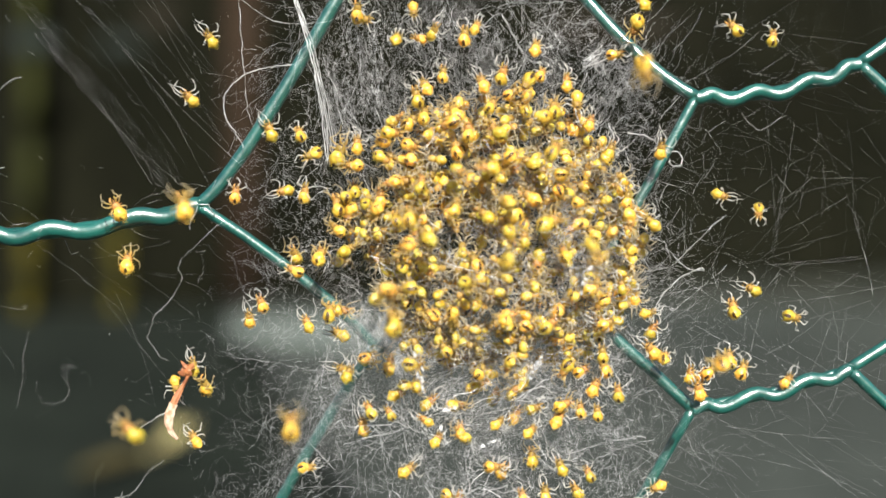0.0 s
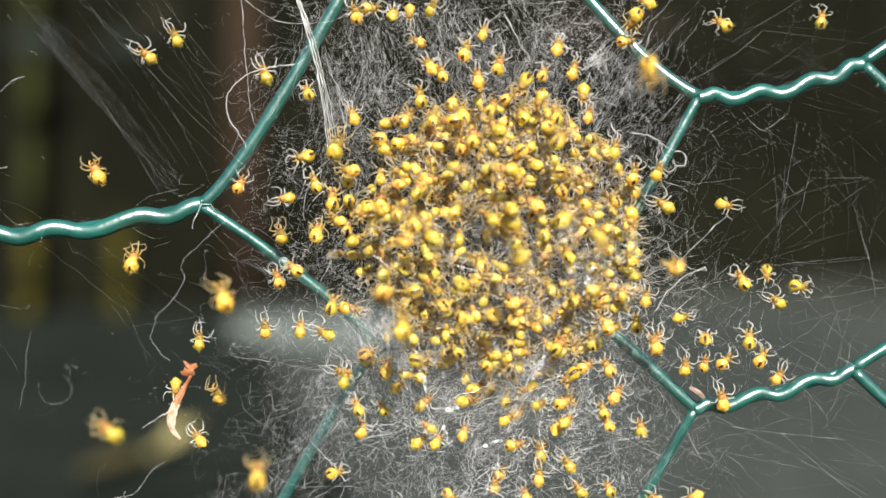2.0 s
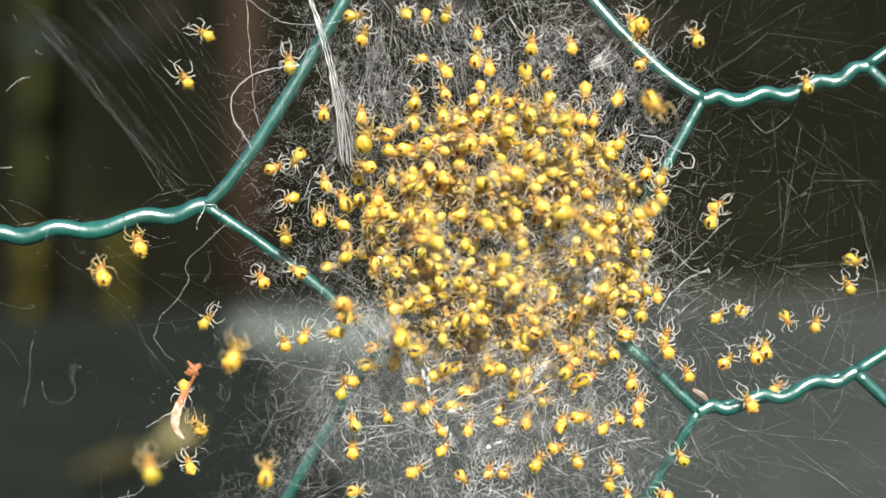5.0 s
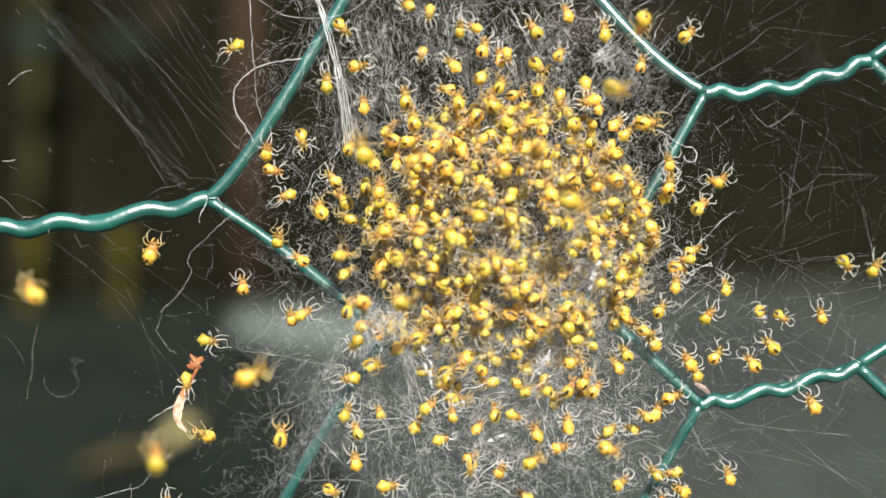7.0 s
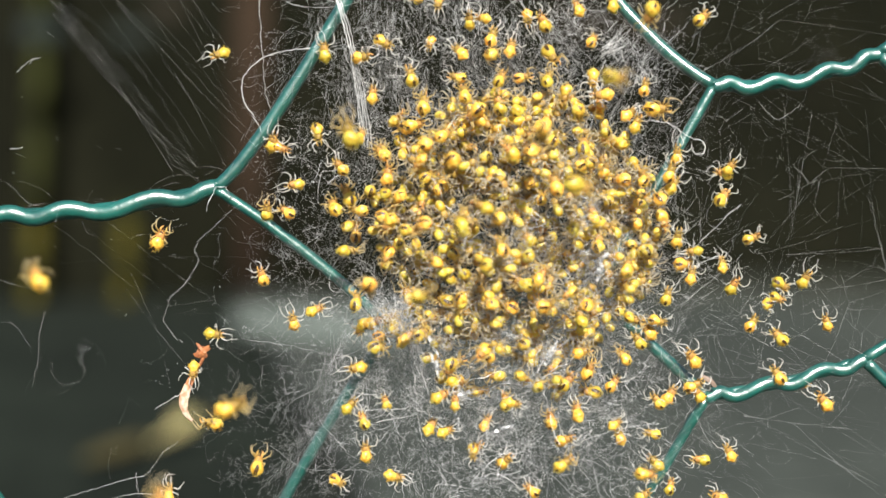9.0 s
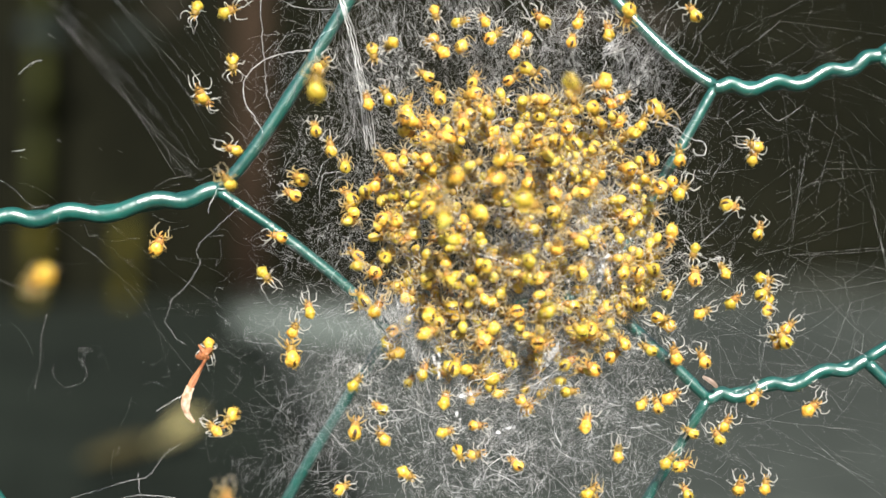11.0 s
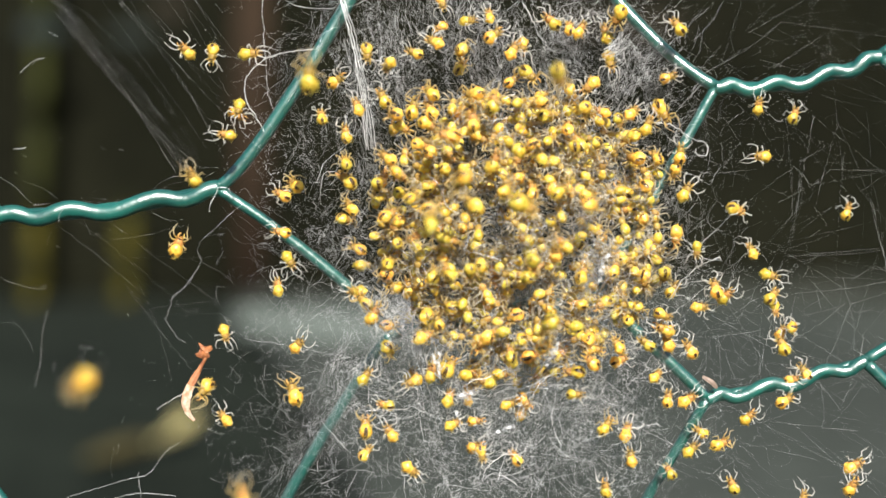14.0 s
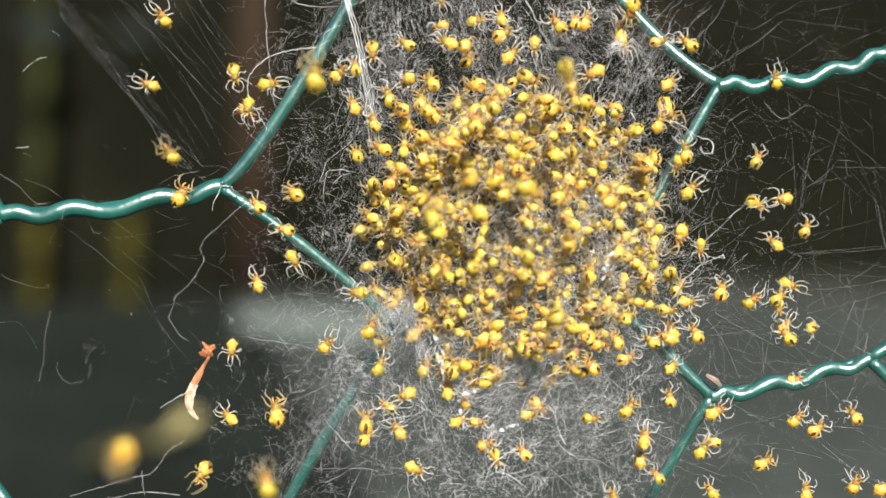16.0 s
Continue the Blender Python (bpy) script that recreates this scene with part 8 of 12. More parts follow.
    crawl(swarm[140], -76, 18, [(0, 5.87, -7.01, 2.3, -54), (2, 5.24, -6.92, 2.4, -51), (4, 5.33, -6.76, 2.4, -37), (6.5, 5.35, -9.00, 4.4, -41), (9, 5.49, -8.89, 4.4, -49), (11.5, 3.91, -10.51, 3.5, 11), (14, 4.12, -10.31, 3.6, 1), (16, 5.08, -9.49, 3.8, 19)])
    crawl(swarm[141], 2, -39, [(0, 1.80, -14.51, 2.8, -49), (0.5, 2.38, -11.87, 3.4, -63), (1, 3.83, -9.35, 4.1, -48), (1.5, 4.09, -8.46, 4.3, -57), (2, 3.82, -7.91, 4.4, -62), (3, 4.21, -8.37, 4.3, -41), (4, 4.42, -8.21, 4.3, -42), (6.5, 3.10, -10.45, 3.7, -85), (9, 3.11, -10.89, 3.5, -85), (11.5, 2.36, -11.05, 3.8, -73), (14, 2.27, -11.34, 3.7, -76), (16, 1.58, -11.53, 3.6, -82)])
    crawl(swarm[142], 8, -6, [(0, 8.55, -5.71, 6.0, 48), (0.5, 8.39, -5.76, 6.0, 40), (1, 8.15, -5.70, 6.1, 58), (1.5, 8.72, -6.81, 5.6, 33), (2, 9.08, -7.37, 5.3, 40), (2.5, 8.98, -8.12, 5.1, 60), (3, 8.96, -8.44, 5.0, 63), (4, 9.26, -8.49, 4.9, 47), (6.5, 9.84, -11.04, 2.6, 34), (8, 9.61, -11.49, 2.5, 49), (9, 9.06, -11.53, 2.6, 42), (11.5, 9.06, -9.59, 2.6, 55), (14, 8.27, -9.29, 2.8, 58), (16, 9.18, -9.35, 2.7, 47)])
    crawl(swarm[143], 27, 34, [(0, 10.31, -7.18, 1.8, 18), (2, 10.25, -7.40, 1.8, 19), (4, 10.24, -7.06, 1.8, 22), (6.5, 10.43, -10.35, 3.7, 6), (8, 10.65, -10.27, 3.6, 7), (9, 10.42, -10.23, 3.7, 12), (11.5, 10.18, -10.19, 4.6, -67), (14, 10.13, -9.75, 4.7, -57), (16, 9.84, -10.28, 4.6, -58)])
    crawl(swarm[144], -60, -12, [(0, 9.48, -4.98, 2.9, 4), (2, 9.29, -5.28, 2.9, -7), (4, 10.26, -5.31, 2.7, -3), (6.5, 10.20, -5.76, 4.4, 24), (8, 9.93, -6.17, 4.3, 18), (9, 10.30, -5.59, 4.4, 16), (11.5, 10.56, -7.70, 4.0, 29), (16, 10.10, -8.22, 3.9, 26)])
    crawl(swarm[145], 6, -6, [(0, 12.48, -6.46, 2.9, -13), (2, 11.81, -7.19, 2.9, -11), (4, 12.35, -7.67, 2.7, -19), (6.5, 13.93, -8.27, 3.3, -31), (8, 13.96, -8.58, 3.2, -31), (9, 14.45, -8.09, 3.2, -33), (11.5, 15.02, -8.70, 3.5, -58), (14, 14.85, -8.20, 3.6, -50), (16, 14.93, -8.17, 3.6, -49)])
    crawl(swarm[146], 3, -4, [(0, 12.71, -8.06, 4.2, -6), (0.5, 12.81, -7.57, 4.3, -5), (1.5, 14.46, -7.14, 3.9, 10), (2, 15.21, -5.71, 3.9, -4), (2.5, 15.51, -5.78, 3.8, -12), (3, 14.52, -4.30, 4.3, -4), (3.5, 14.49, -4.46, 4.3, -16), (4, 14.42, -4.51, 4.3, 3), (6.5, 17.29, -5.14, 2.1, 19), (7, 17.05, -5.07, 2.1, 32), (7.5, 16.98, -4.80, 2.2, 16), (9, 16.95, -4.64, 2.2, 16), (12, 17.39, -4.08, 0.6, 35), (16, 17.76, -4.14, 0.5, 41)])
    crawl(swarm[147], -2, 7, [(0, 12.95, -5.71, 5.1, 66), (0.5, 12.92, -6.10, 5.0, 66), (1.5, 13.30, -6.12, 4.9, 81), (2.5, 13.10, -6.05, 5.0, 64), (3.5, 13.45, -5.69, 4.9, 68), (4, 13.50, -5.99, 4.8, 75), (6.5, 15.83, -7.03, 2.0, 109), (12, 16.45, -6.29, 2.8, 97), (13, 16.60, -6.34, 2.8, 117), (15, 16.30, -5.87, 2.9, 104), (16, 16.45, -5.86, 2.9, 94)])
    crawl(swarm[148], -27, 38, [(0, 12.81, -4.44, 4.0, -119), (2, 12.56, -4.30, 4.1, -126), (4, 12.77, -3.38, 4.2, -134), (6.5, 13.55, -4.61, 3.0, -145), (8, 13.47, -3.58, 3.1, -134), (11.5, 14.76, -3.05, 3.2, -165), (16, 15.12, -3.66, 3.0, -167)])
    crawl(swarm[149], -26, 19, [(0, 11.65, -2.92, 5.7, 80), (4, 11.63, -2.99, 5.7, 62), (6.5, 13.05, -2.26, 5.8, 15), (8, 13.22, -2.27, 5.7, 26), (9, 13.01, -2.40, 5.8, 26), (11.5, 12.91, -2.51, 3.7, 26), (14, 12.17, -2.44, 4.0, 34), (16, 12.16, -1.13, 4.2, 24)])
    crawl(swarm[150], -3, -8, [(0, 14.35, -2.85, 3.3, -13), (4, 14.10, -3.67, 3.3, -7), (6.5, 18.65, -1.15, 3.6, -90), (9, 18.64, -1.08, 3.6, -99), (11.5, 18.63, -1.15, 3.2, -179), (12.5, 18.44, -1.21, 3.3, -186), (14, 18.88, -0.97, 3.1, -184), (16, 18.87, -0.93, 3.2, -184)])
    crawl(swarm[151], -3, -1, [(0, 15.73, -3.78, 1.2, -1), (2, 16.42, -3.89, 1.1, 7), (4, 16.54, -3.66, 1.0, -3), (6.5, 17.73, -3.08, 3.4, 3), (8, 18.36, -3.05, 3.2, 19), (8.5, 18.53, -2.74, 3.2, 12), (9, 18.65, -2.99, 3.1, 11), (11.5, 19.89, -6.20, 1.7, 81), (12.5, 19.19, -5.59, 1.9, 99), (13, 19.57, -5.48, 1.8, 90), (13.5, 19.55, -5.76, 1.8, 87), (14, 19.57, -5.50, 1.8, 87), (15, 18.10, -5.48, 2.1, 90), (16, 18.23, -5.25, 2.1, 92)])
    crawl(swarm[152], 14, 8, [(0, 16.57, -7.88, 3.1, -41), (1, 16.50, -7.88, 3.1, -28), (1.5, 17.07, -7.42, 3.0, -37), (2, 16.64, -7.34, 3.1, -25), (2.5, 17.01, -6.97, 3.1, -31), (3, 16.52, -6.98, 3.2, -34), (4, 16.25, -6.98, 3.3, -32), (6.5, 19.20, -9.13, 1.6, -40), (8, 18.96, -9.31, 1.6, -27), (9, 18.96, -9.62, 1.6, -38), (11.5, 17.30, -9.07, 1.1, -18), (16, 16.90, -7.43, 1.3, -24)])
    crawl(swarm[153], 6, 13, [(0, 13.02, -9.37, 1.8, -23), (4, 13.39, -9.53, 1.8, -36), (6.5, 17.86, -11.90, 1.4, 67), (8, 18.44, -12.24, 1.3, 69), (9, 19.40, -11.81, 1.2, 62), (11.5, 19.87, -9.42, 0.6, -33), (13, 19.77, -9.39, 0.6, -28), (14, 18.76, -8.88, 0.9, -32), (14.5, 18.56, -8.53, 0.9, -27), (16, 18.92, -7.76, 0.9, -29)])
    crawl(swarm[154], -0, -3, [(0, 11.43, -9.66, 2.0, 59), (4, 11.53, -9.20, 2.1, 61), (6.5, 11.72, -11.60, 1.7, 37), (7.5, 12.36, -11.48, 1.7, 40), (8, 12.86, -11.75, 1.5, 41), (9, 12.83, -11.78, 1.5, 37), (11.5, 12.58, -9.02, 2.8, 61), (12, 13.03, -9.27, 2.7, 70), (12.5, 13.05, -9.81, 2.6, 73), (15.5, 13.23, -9.74, 2.5, 57), (16, 13.31, -9.80, 2.5, 72)])
    crawl(swarm[155], -19, -19, [(0, 0.70, -8.75, 1.8, 58), (2, 0.69, -8.92, 1.8, 57), (4, 1.30, -8.86, 1.8, 65), (6.5, 0.24, -10.34, 1.6, 55), (8, -0.17, -10.23, 1.6, 55), (9, 0.11, -10.45, 1.6, 57), (11.5, 0.02, -10.20, 3.7, 3), (14, -0.43, -10.50, 3.5, 18), (16, -0.29, -10.74, 3.4, 16)])
    crawl(swarm[156], -46, 43, [(0, 5.57, -9.00, 5.8, -120), (2, 5.13, -8.68, 5.9, -124), (4, 5.38, -9.12, 5.7, -114), (6.5, 5.81, -10.87, 3.8, -189), (8, 5.45, -10.97, 3.8, -177), (9, 5.52, -10.95, 3.8, -201), (11.5, 2.91, -10.79, 3.5, -236), (14, 3.59, -10.66, 3.6, -221), (16, 2.51, -11.00, 3.5, -223)])
    crawl(swarm[157], -69, 9, [(0, 3.22, -9.66, 4.8, -131), (2, 3.65, -9.01, 5.1, -132), (4, 3.65, -8.96, 5.1, -120), (6.5, 3.10, -9.90, 4.1, -129), (8, 2.51, -9.75, 4.2, -127), (9, 2.92, -9.53, 4.3, -124), (11.5, 1.38, -11.10, 1.8, -129), (16, 2.63, -10.77, 1.9, -132)])
    crawl(swarm[158], -49, 2, [(0, 11.52, -2.15, 4.9, 118), (2, 11.52, -1.40, 5.0, 127), (4, 12.01, -1.59, 4.7, 123), (6.5, 14.59, -0.96, 4.2, 161), (8, 14.81, -0.70, 4.1, 155), (11.5, 15.54, -2.56, 3.3, 172), (13.5, 15.77, -2.51, 3.2, 180), (14, 16.40, -2.72, 2.9, 178), (16, 16.54, -2.89, 2.9, 168)])
    crawl(swarm[159], 28, 3, [(0, 14.59, 0.31, 4.4, -41), (2, 14.45, -0.55, 4.4, -39), (4, 13.85, -0.22, 4.7, -25), (6.5, 16.42, 0.96, 1.8, 10), (8, 17.02, 0.51, 1.6, 9), (9, 17.82, 0.17, 1.5, 5), (11.5, 15.83, -1.55, 1.4, 86), (14, 16.27, -0.94, 1.3, 90), (16, 15.50, -1.27, 1.5, 84)])
    crawl(swarm[160], -79, -11, [(0, 12.35, -0.82, 5.1, -79), (2, 13.18, -0.07, 4.8, -76), (4, 12.68, 0.09, 5.0, -72), (6.5, 15.07, -0.41, 1.8, -147), (8, 14.64, -0.76, 2.0, -159), (9, 14.09, -0.37, 2.2, -142), (11.5, 13.12, -1.07, -0.3, -116), (14, 13.48, -1.53, -0.3, -124), (16, 12.98, -0.37, -0.3, -124)])
    crawl(swarm[161], -32, -33, [(0, 9.78, -0.29, 6.0, -36), (2, 9.85, -0.38, 6.0, -37), (4, 10.49, -0.06, 5.7, -37), (6.5, 11.69, -0.64, 4.6, -17), (8, 11.30, -0.28, 4.7, -19), (9, 11.31, -0.60, 4.7, -16), (11.5, 9.62, -2.85, 6.0, -11), (14, 9.78, -3.01, 5.9, 2), (16, 10.13, -3.02, 5.7, -16)])
    crawl(swarm[162], -62, 49, [(0, 7.63, -6.20, 3.2, -22), (2, 7.58, -5.85, 3.3, -18), (4, 8.28, -6.02, 3.2, -16), (6.5, 8.27, -6.68, -2.2, -85), (8, 8.30, -6.48, -2.2, -82), (9, 8.00, -6.19, -2.2, -90), (11.5, 6.87, -6.15, 10.0, -95), (14, 7.09, -6.95, 9.7, -94), (16, 7.21, -6.72, 9.7, -96)])
    crawl(swarm[163], -44, 11, [(0, 6.80, -5.93, 3.8, 128), (2, 6.32, -5.69, 3.9, 120), (4, 6.87, -6.15, 3.8, 119), (6.5, 6.99, -6.38, 6.2, 99), (8, 7.13, -5.26, 6.6, 90), (9, 6.66, -5.31, 6.7, 90), (11.5, 6.13, -8.34, 6.8, 88), (12.5, 6.11, -8.44, 6.8, 88), (13, 6.30, -8.28, 6.8, 91), (13.5, 6.65, -8.59, 6.6, 83), (14, 6.46, -8.34, 6.8, 89), (14.5, 5.58, -8.99, 6.6, 85), (15, 5.72, -8.46, 6.8, 90), (15.5, 6.63, -8.16, 6.8, 90), (16, 6.87, -8.43, 6.6, 90)])
    crawl(swarm[164], 15, -2, [(0, 12.67, -5.72, 3.4, -52), (2, 12.57, -5.65, 3.4, -53), (4, 12.76, -5.97, 3.3, -51), (6.5, 16.45, -7.20, 1.3, -33), (8, 15.86, -8.12, 1.3, -38), (9, 15.41, -7.35, 1.5, -35), (11.5, 16.58, -6.76, 2.1, -68), (14, 16.40, -7.19, 2.1, -67), (16, 16.36, -8.04, 2.0, -70)])
    crawl(swarm[165], -100, -29, [(0, 10.76, -3.97, 5.3, -28), (2, 10.44, -4.42, 5.3, -29), (4, 10.56, -4.69, 5.2, -38), (6.5, 11.40, -3.30, 8.8, 17), (7, 11.33, -3.33, 8.8, 13), (7.5, 13.21, -3.49, 8.4, 9), (8, 13.32, -4.20, 8.3, 28), (9, 13.00, -4.42, 8.3, 21), (11.5, 14.42, -5.62, 4.1, 27), (14, 14.16, -5.87, 4.2, 18), (16, 14.78, -5.85, 4.0, 11)])
    crawl(swarm[166], -68, -2, [(0, 20.59, -8.59, 10.7, -25), (0.5, 21.08, -8.40, 10.7, -26), (1, 19.44, -5.09, 11.0, -24), (1.5, 18.18, -3.07, 11.4, -23), (2, 16.79, -1.56, 11.7, -14), (2.5, 16.61, 0.33, 11.8, -27), (3, 16.90, 1.61, 11.7, -19), (3.5, 15.93, 1.74, 11.9, -31), (4, 15.45, 2.98, 12.0, -26), (6.5, 15.13, 2.49, 5.0, -37), (8, 15.27, 2.25, 4.9, -36), (9, 15.96, 2.72, 4.5, -42), (11.5, 15.96, 3.79, 3.9, -44), (12, 15.58, 3.22, 4.1, -54), (12.5, 16.02, 3.00, 3.9, -44), (13, 15.77, 3.01, 4.0, -49), (13.5, 14.94, 3.01, 4.5, -62), (14, 14.75, 3.88, 4.5, -46), (14.5, 15.14, 4.15, 4.2, -52), (15, 15.26, 4.89, 4.1, -47), (16, 14.55, 5.34, 4.3, -56)])
    crawl(swarm[167], -18, -26, [(0, 23.68, -4.72, 1.8, -20), (0.5, 23.58, -3.60, 1.8, -17), (1, 23.47, -3.05, 1.9, -15), (1.5, 23.96, -2.92, 1.8, -13), (2, 24.18, -2.43, 1.8, -34), (2.5, 23.56, -2.01, 1.9, -28), (3, 24.10, -1.14, 1.8, -20), (3.5, 23.77, -0.00, 1.9, -25), (4, 22.87, 1.30, 2.0, -15), (6.5, 20.47, 2.88, 1.7, 38), (8, 20.16, 3.12, 1.8, 29), (8.5, 20.54, 2.89, 1.7, 36), (9, 21.55, 3.14, 1.4, 27), (11.5, 21.93, 2.37, 1.3, 99), (13.5, 21.85, 2.30, 1.3, 109), (14, 22.39, 2.23, 1.2, 94), (15, 23.41, 2.36, 1.0, 112), (16, 23.70, 2.56, 0.9, 106)])
    crawl(swarm[168], 5, 3, [(0, 25.90, 2.97, 0.5, 179), (0.5, 26.09, 1.50, 0.5, 173), (1, 26.26, 1.21, 0.5, 181), (1.5, 26.40, -0.14, 0.5, 179), (2, 26.34, -2.04, 0.5, 180), (3, 27.48, -3.98, 0.4, 175), (3.5, 28.02, -4.66, 0.4, 185), (4, 27.84, -5.03, 0.4, 177), (6.5, 27.43, -5.87, 0.9, 124), (7, 27.04, -5.87, 0.9, 127), (7.5, 26.68, -5.30, 1.0, 130), (8, 26.36, -5.10, 1.0, 127), (8.5, 26.53, -5.26, 1.0, 113), (9, 26.14, -4.87, 1.0, 113), (11.5, 25.34, -5.29, 0.3, 187), (12.5, 25.10, -5.34, 0.3, 177), (13.5, 25.81, -5.77, 0.3, 195), (14, 25.98, -5.71, 0.3, 170), (16, 25.96, -5.74, 0.3, 178)])
    crawl(swarm[169], 22, -10, [(0, 25.13, -3.09, 0.8, -59), (1, 26.86, -3.37, 0.6, -67), (1.5, 26.79, -3.52, 0.6, -66), (2, 27.02, -4.08, 0.6, -51), (3, 28.81, -3.98, 0.5, -52), (3.5, 29.92, -3.10, 0.4, -65), (4, 30.38, -3.54, 0.4, -55), (6.5, 36.04, -0.93, -0.4, 19), (7, 35.14, -1.70, -0.4, 30), (7.5, 33.51, -2.54, -0.4, 26), (8, 31.41, -3.21, -0.3, 32), (8.5, 29.91, -3.01, -0.3, 20), (9, 28.74, -3.19, -0.2, 30), (11.5, 24.85, -3.38, 0.4, 113), (12, 24.69, -2.83, 0.4, 109), (12.5, 25.24, -2.97, 0.4, 111), (13.5, 25.10, -3.01, 0.4, 114), (14, 25.65, -3.01, 0.3, 108), (15, 26.68, -3.61, 0.2, 117), (16, 26.96, -3.96, 0.1, 113)])
    crawl(swarm[170], -14, 2, [(0, 28.31, -5.44, 1.4, 106), (0.5, 29.48, -4.39, 1.4, 96), (1, 30.07, -2.93, 1.4, 90), (1.5, 29.79, -2.86, 1.4, 101), (2, 28.60, -3.00, 1.4, 98), (2.5, 28.34, -2.86, 1.5, 104), (3, 28.53, -2.40, 1.5, 109), (4, 30.42, -1.61, 1.4, 104), (6.5, 35.13, 0.06, -0.4, 120), (7, 32.52, -1.50, -0.4, 134), (8, 28.84, -2.72, -0.3, 122), (8.5, 26.55, -3.47, -0.2, 124), (9, 26.61, -3.78, -0.2, 120), (11.5, 24.62, -4.35, 0.9, 41), (12.5, 24.80, -4.19, 0.8, 42), (13, 25.38, -4.37, 0.8, 30), (13.5, 25.23, -4.40, 0.8, 48), (14, 25.55, -4.56, 0.7, 41), (15, 25.56, -5.30, 0.7, 40), (16, 25.76, -4.88, 0.7, 44)])
    crawl(swarm[171], -18, 22, [(0, 16.56, -4.96, 2.3, 89), (0.5, 17.05, -5.39, 2.2, 87), (2.5, 19.80, -5.37, 1.5, 93), (4, 21.17, -5.78, 1.2, 90), (6.5, 22.39, -3.64, 0.7, 9), (7, 22.36, -3.43, 0.7, 8), (7.5, 21.40, -3.14, 1.0, 10), (8, 21.20, -2.40, 1.1, 9), (9, 21.42, -2.19, 1.0, 7), (11.5, 21.42, -2.68, 1.3, -22), (12.5, 22.77, -2.09, 1.0, -24), (13, 23.94, -1.92, 0.8, -10), (13.5, 24.37, -1.95, 0.7, -21), (14, 23.73, -0.98, 0.8, -13), (15, 24.38, -0.80, 0.7, -21), (15.5, 25.04, -1.00, 0.6, -13), (16, 25.39, -0.58, 0.6, -37)])
    crawl(swarm[172], -63, -15, [(0, 18.00, -8.94, 2.0, -3), (0.5, 18.62, -8.46, 1.9, 5), (1, 20.24, -7.80, 1.6, -7), (1.5, 20.83, -7.88, 1.5, -10), (2, 21.27, -7.47, 1.4, -4), (3, 22.47, -4.92, 1.3, -3), (3.5, 23.31, -4.49, 1.2, -2), (4, 23.42, -4.58, 1.2, -1), (6.5, 24.55, -5.49, 1.7, 82), (7.5, 24.89, -5.48, 1.7, 83), (8, 24.80, -5.43, 1.7, 73), (9, 24.80, -5.41, 1.7, 95), (12.5, 24.61, -6.25, 1.7, 100), (13, 25.11, -6.37, 1.6, 97), (13.5, 26.21, -7.45, 1.5, 92), (14.5, 26.98, -6.90, 1.4, 102), (15.5, 27.58, -6.99, 1.4, 103), (16, 28.07, -7.34, 1.3, 112)])
    crawl(swarm[173], -16, -7, [(0, 23.47, -8.86, 0.8, -11), (0.5, 23.64, -9.33, 0.8, -5), (1, 23.78, -9.20, 0.8, 8), (1.5, 23.99, -8.64, 0.8, -4), (2, 24.85, -7.31, 0.8, 3), (2.5, 25.44, -7.17, 0.7, -5), (3.5, 25.97, -7.82, 0.7, 5), (4, 25.86, -7.77, 0.7, 12), (6.5, 26.27, -8.18, 0.2, -36), (8.5, 26.41, -7.99, 0.2, -46), (11.5, 26.43, -8.02, 1.2, -30), (14, 26.37, -8.53, 1.2, -24), (16, 26.43, -7.91, 1.2, -35)])
    crawl(swarm[174], -12, 5, [(0, 24.25, -9.69, 1.5, 26), (0.5, 25.06, -9.20, 1.5, 33), (1, 25.37, -8.65, 1.5, 32), (2, 25.59, -8.73, 1.4, 32), (2.5, 25.26, -8.73, 1.5, 30), (3.5, 25.64, -8.81, 1.4, 25), (6.5, 24.26, -7.83, 0.4, -42), (7, 24.69, -9.60, 0.3, -34), (7.5, 25.22, -9.88, 0.2, -24), (8, 25.14, -10.25, 0.2, -33), (8.5, 25.90, -11.05, 0.1, -32), (9, 26.33, -11.14, 0.1, -30), (11.5, 23.73, -12.85, 1.7, 52), (12.5, 23.72, -12.83, 1.7, 48), (13, 24.50, -12.95, 1.6, 64), (13.5, 25.64, -13.26, 1.6, 53), (14, 26.52, -12.91, 1.5, 62), (14.5, 27.14, -13.69, 1.5, 60), (15.5, 27.45, -14.13, 1.5, 64), (16, 28.78, -15.38, 1.4, 58)])
    crawl(swarm[175], 20, 11, [(0, 20.09, -9.92, 1.3, 1), (1.5, 19.80, -9.78, 1.4, 1), (2, 19.44, -9.28, 1.5, -1), (2.5, 19.10, -9.56, 1.5, 3), (3, 18.92, -9.31, 1.6, 3), (4, 18.94, -9.39, 1.6, -14), (6.5, 19.89, -10.18, 1.0, -33), (7.5, 19.89, -10.39, 1.0, -30), (8, 19.26, -11.56, 1.0, -42), (8.5, 19.10, -12.44, 0.9, -27), (9, 19.60, -12.55, 0.9, -35), (11.5, 22.08, -15.03, 0.8, 38), (12, 21.71, -14.60, 0.8, 44), (12.5, 21.73, -15.38, 0.8, 44), (13.5, 22.86, -15.03, 0.7, 47), (14, 23.87, -14.26, 0.7, 40), (14.5, 24.62, -13.98, 0.7, 45), (16, 27.49, -14.61, 0.5, 39)])
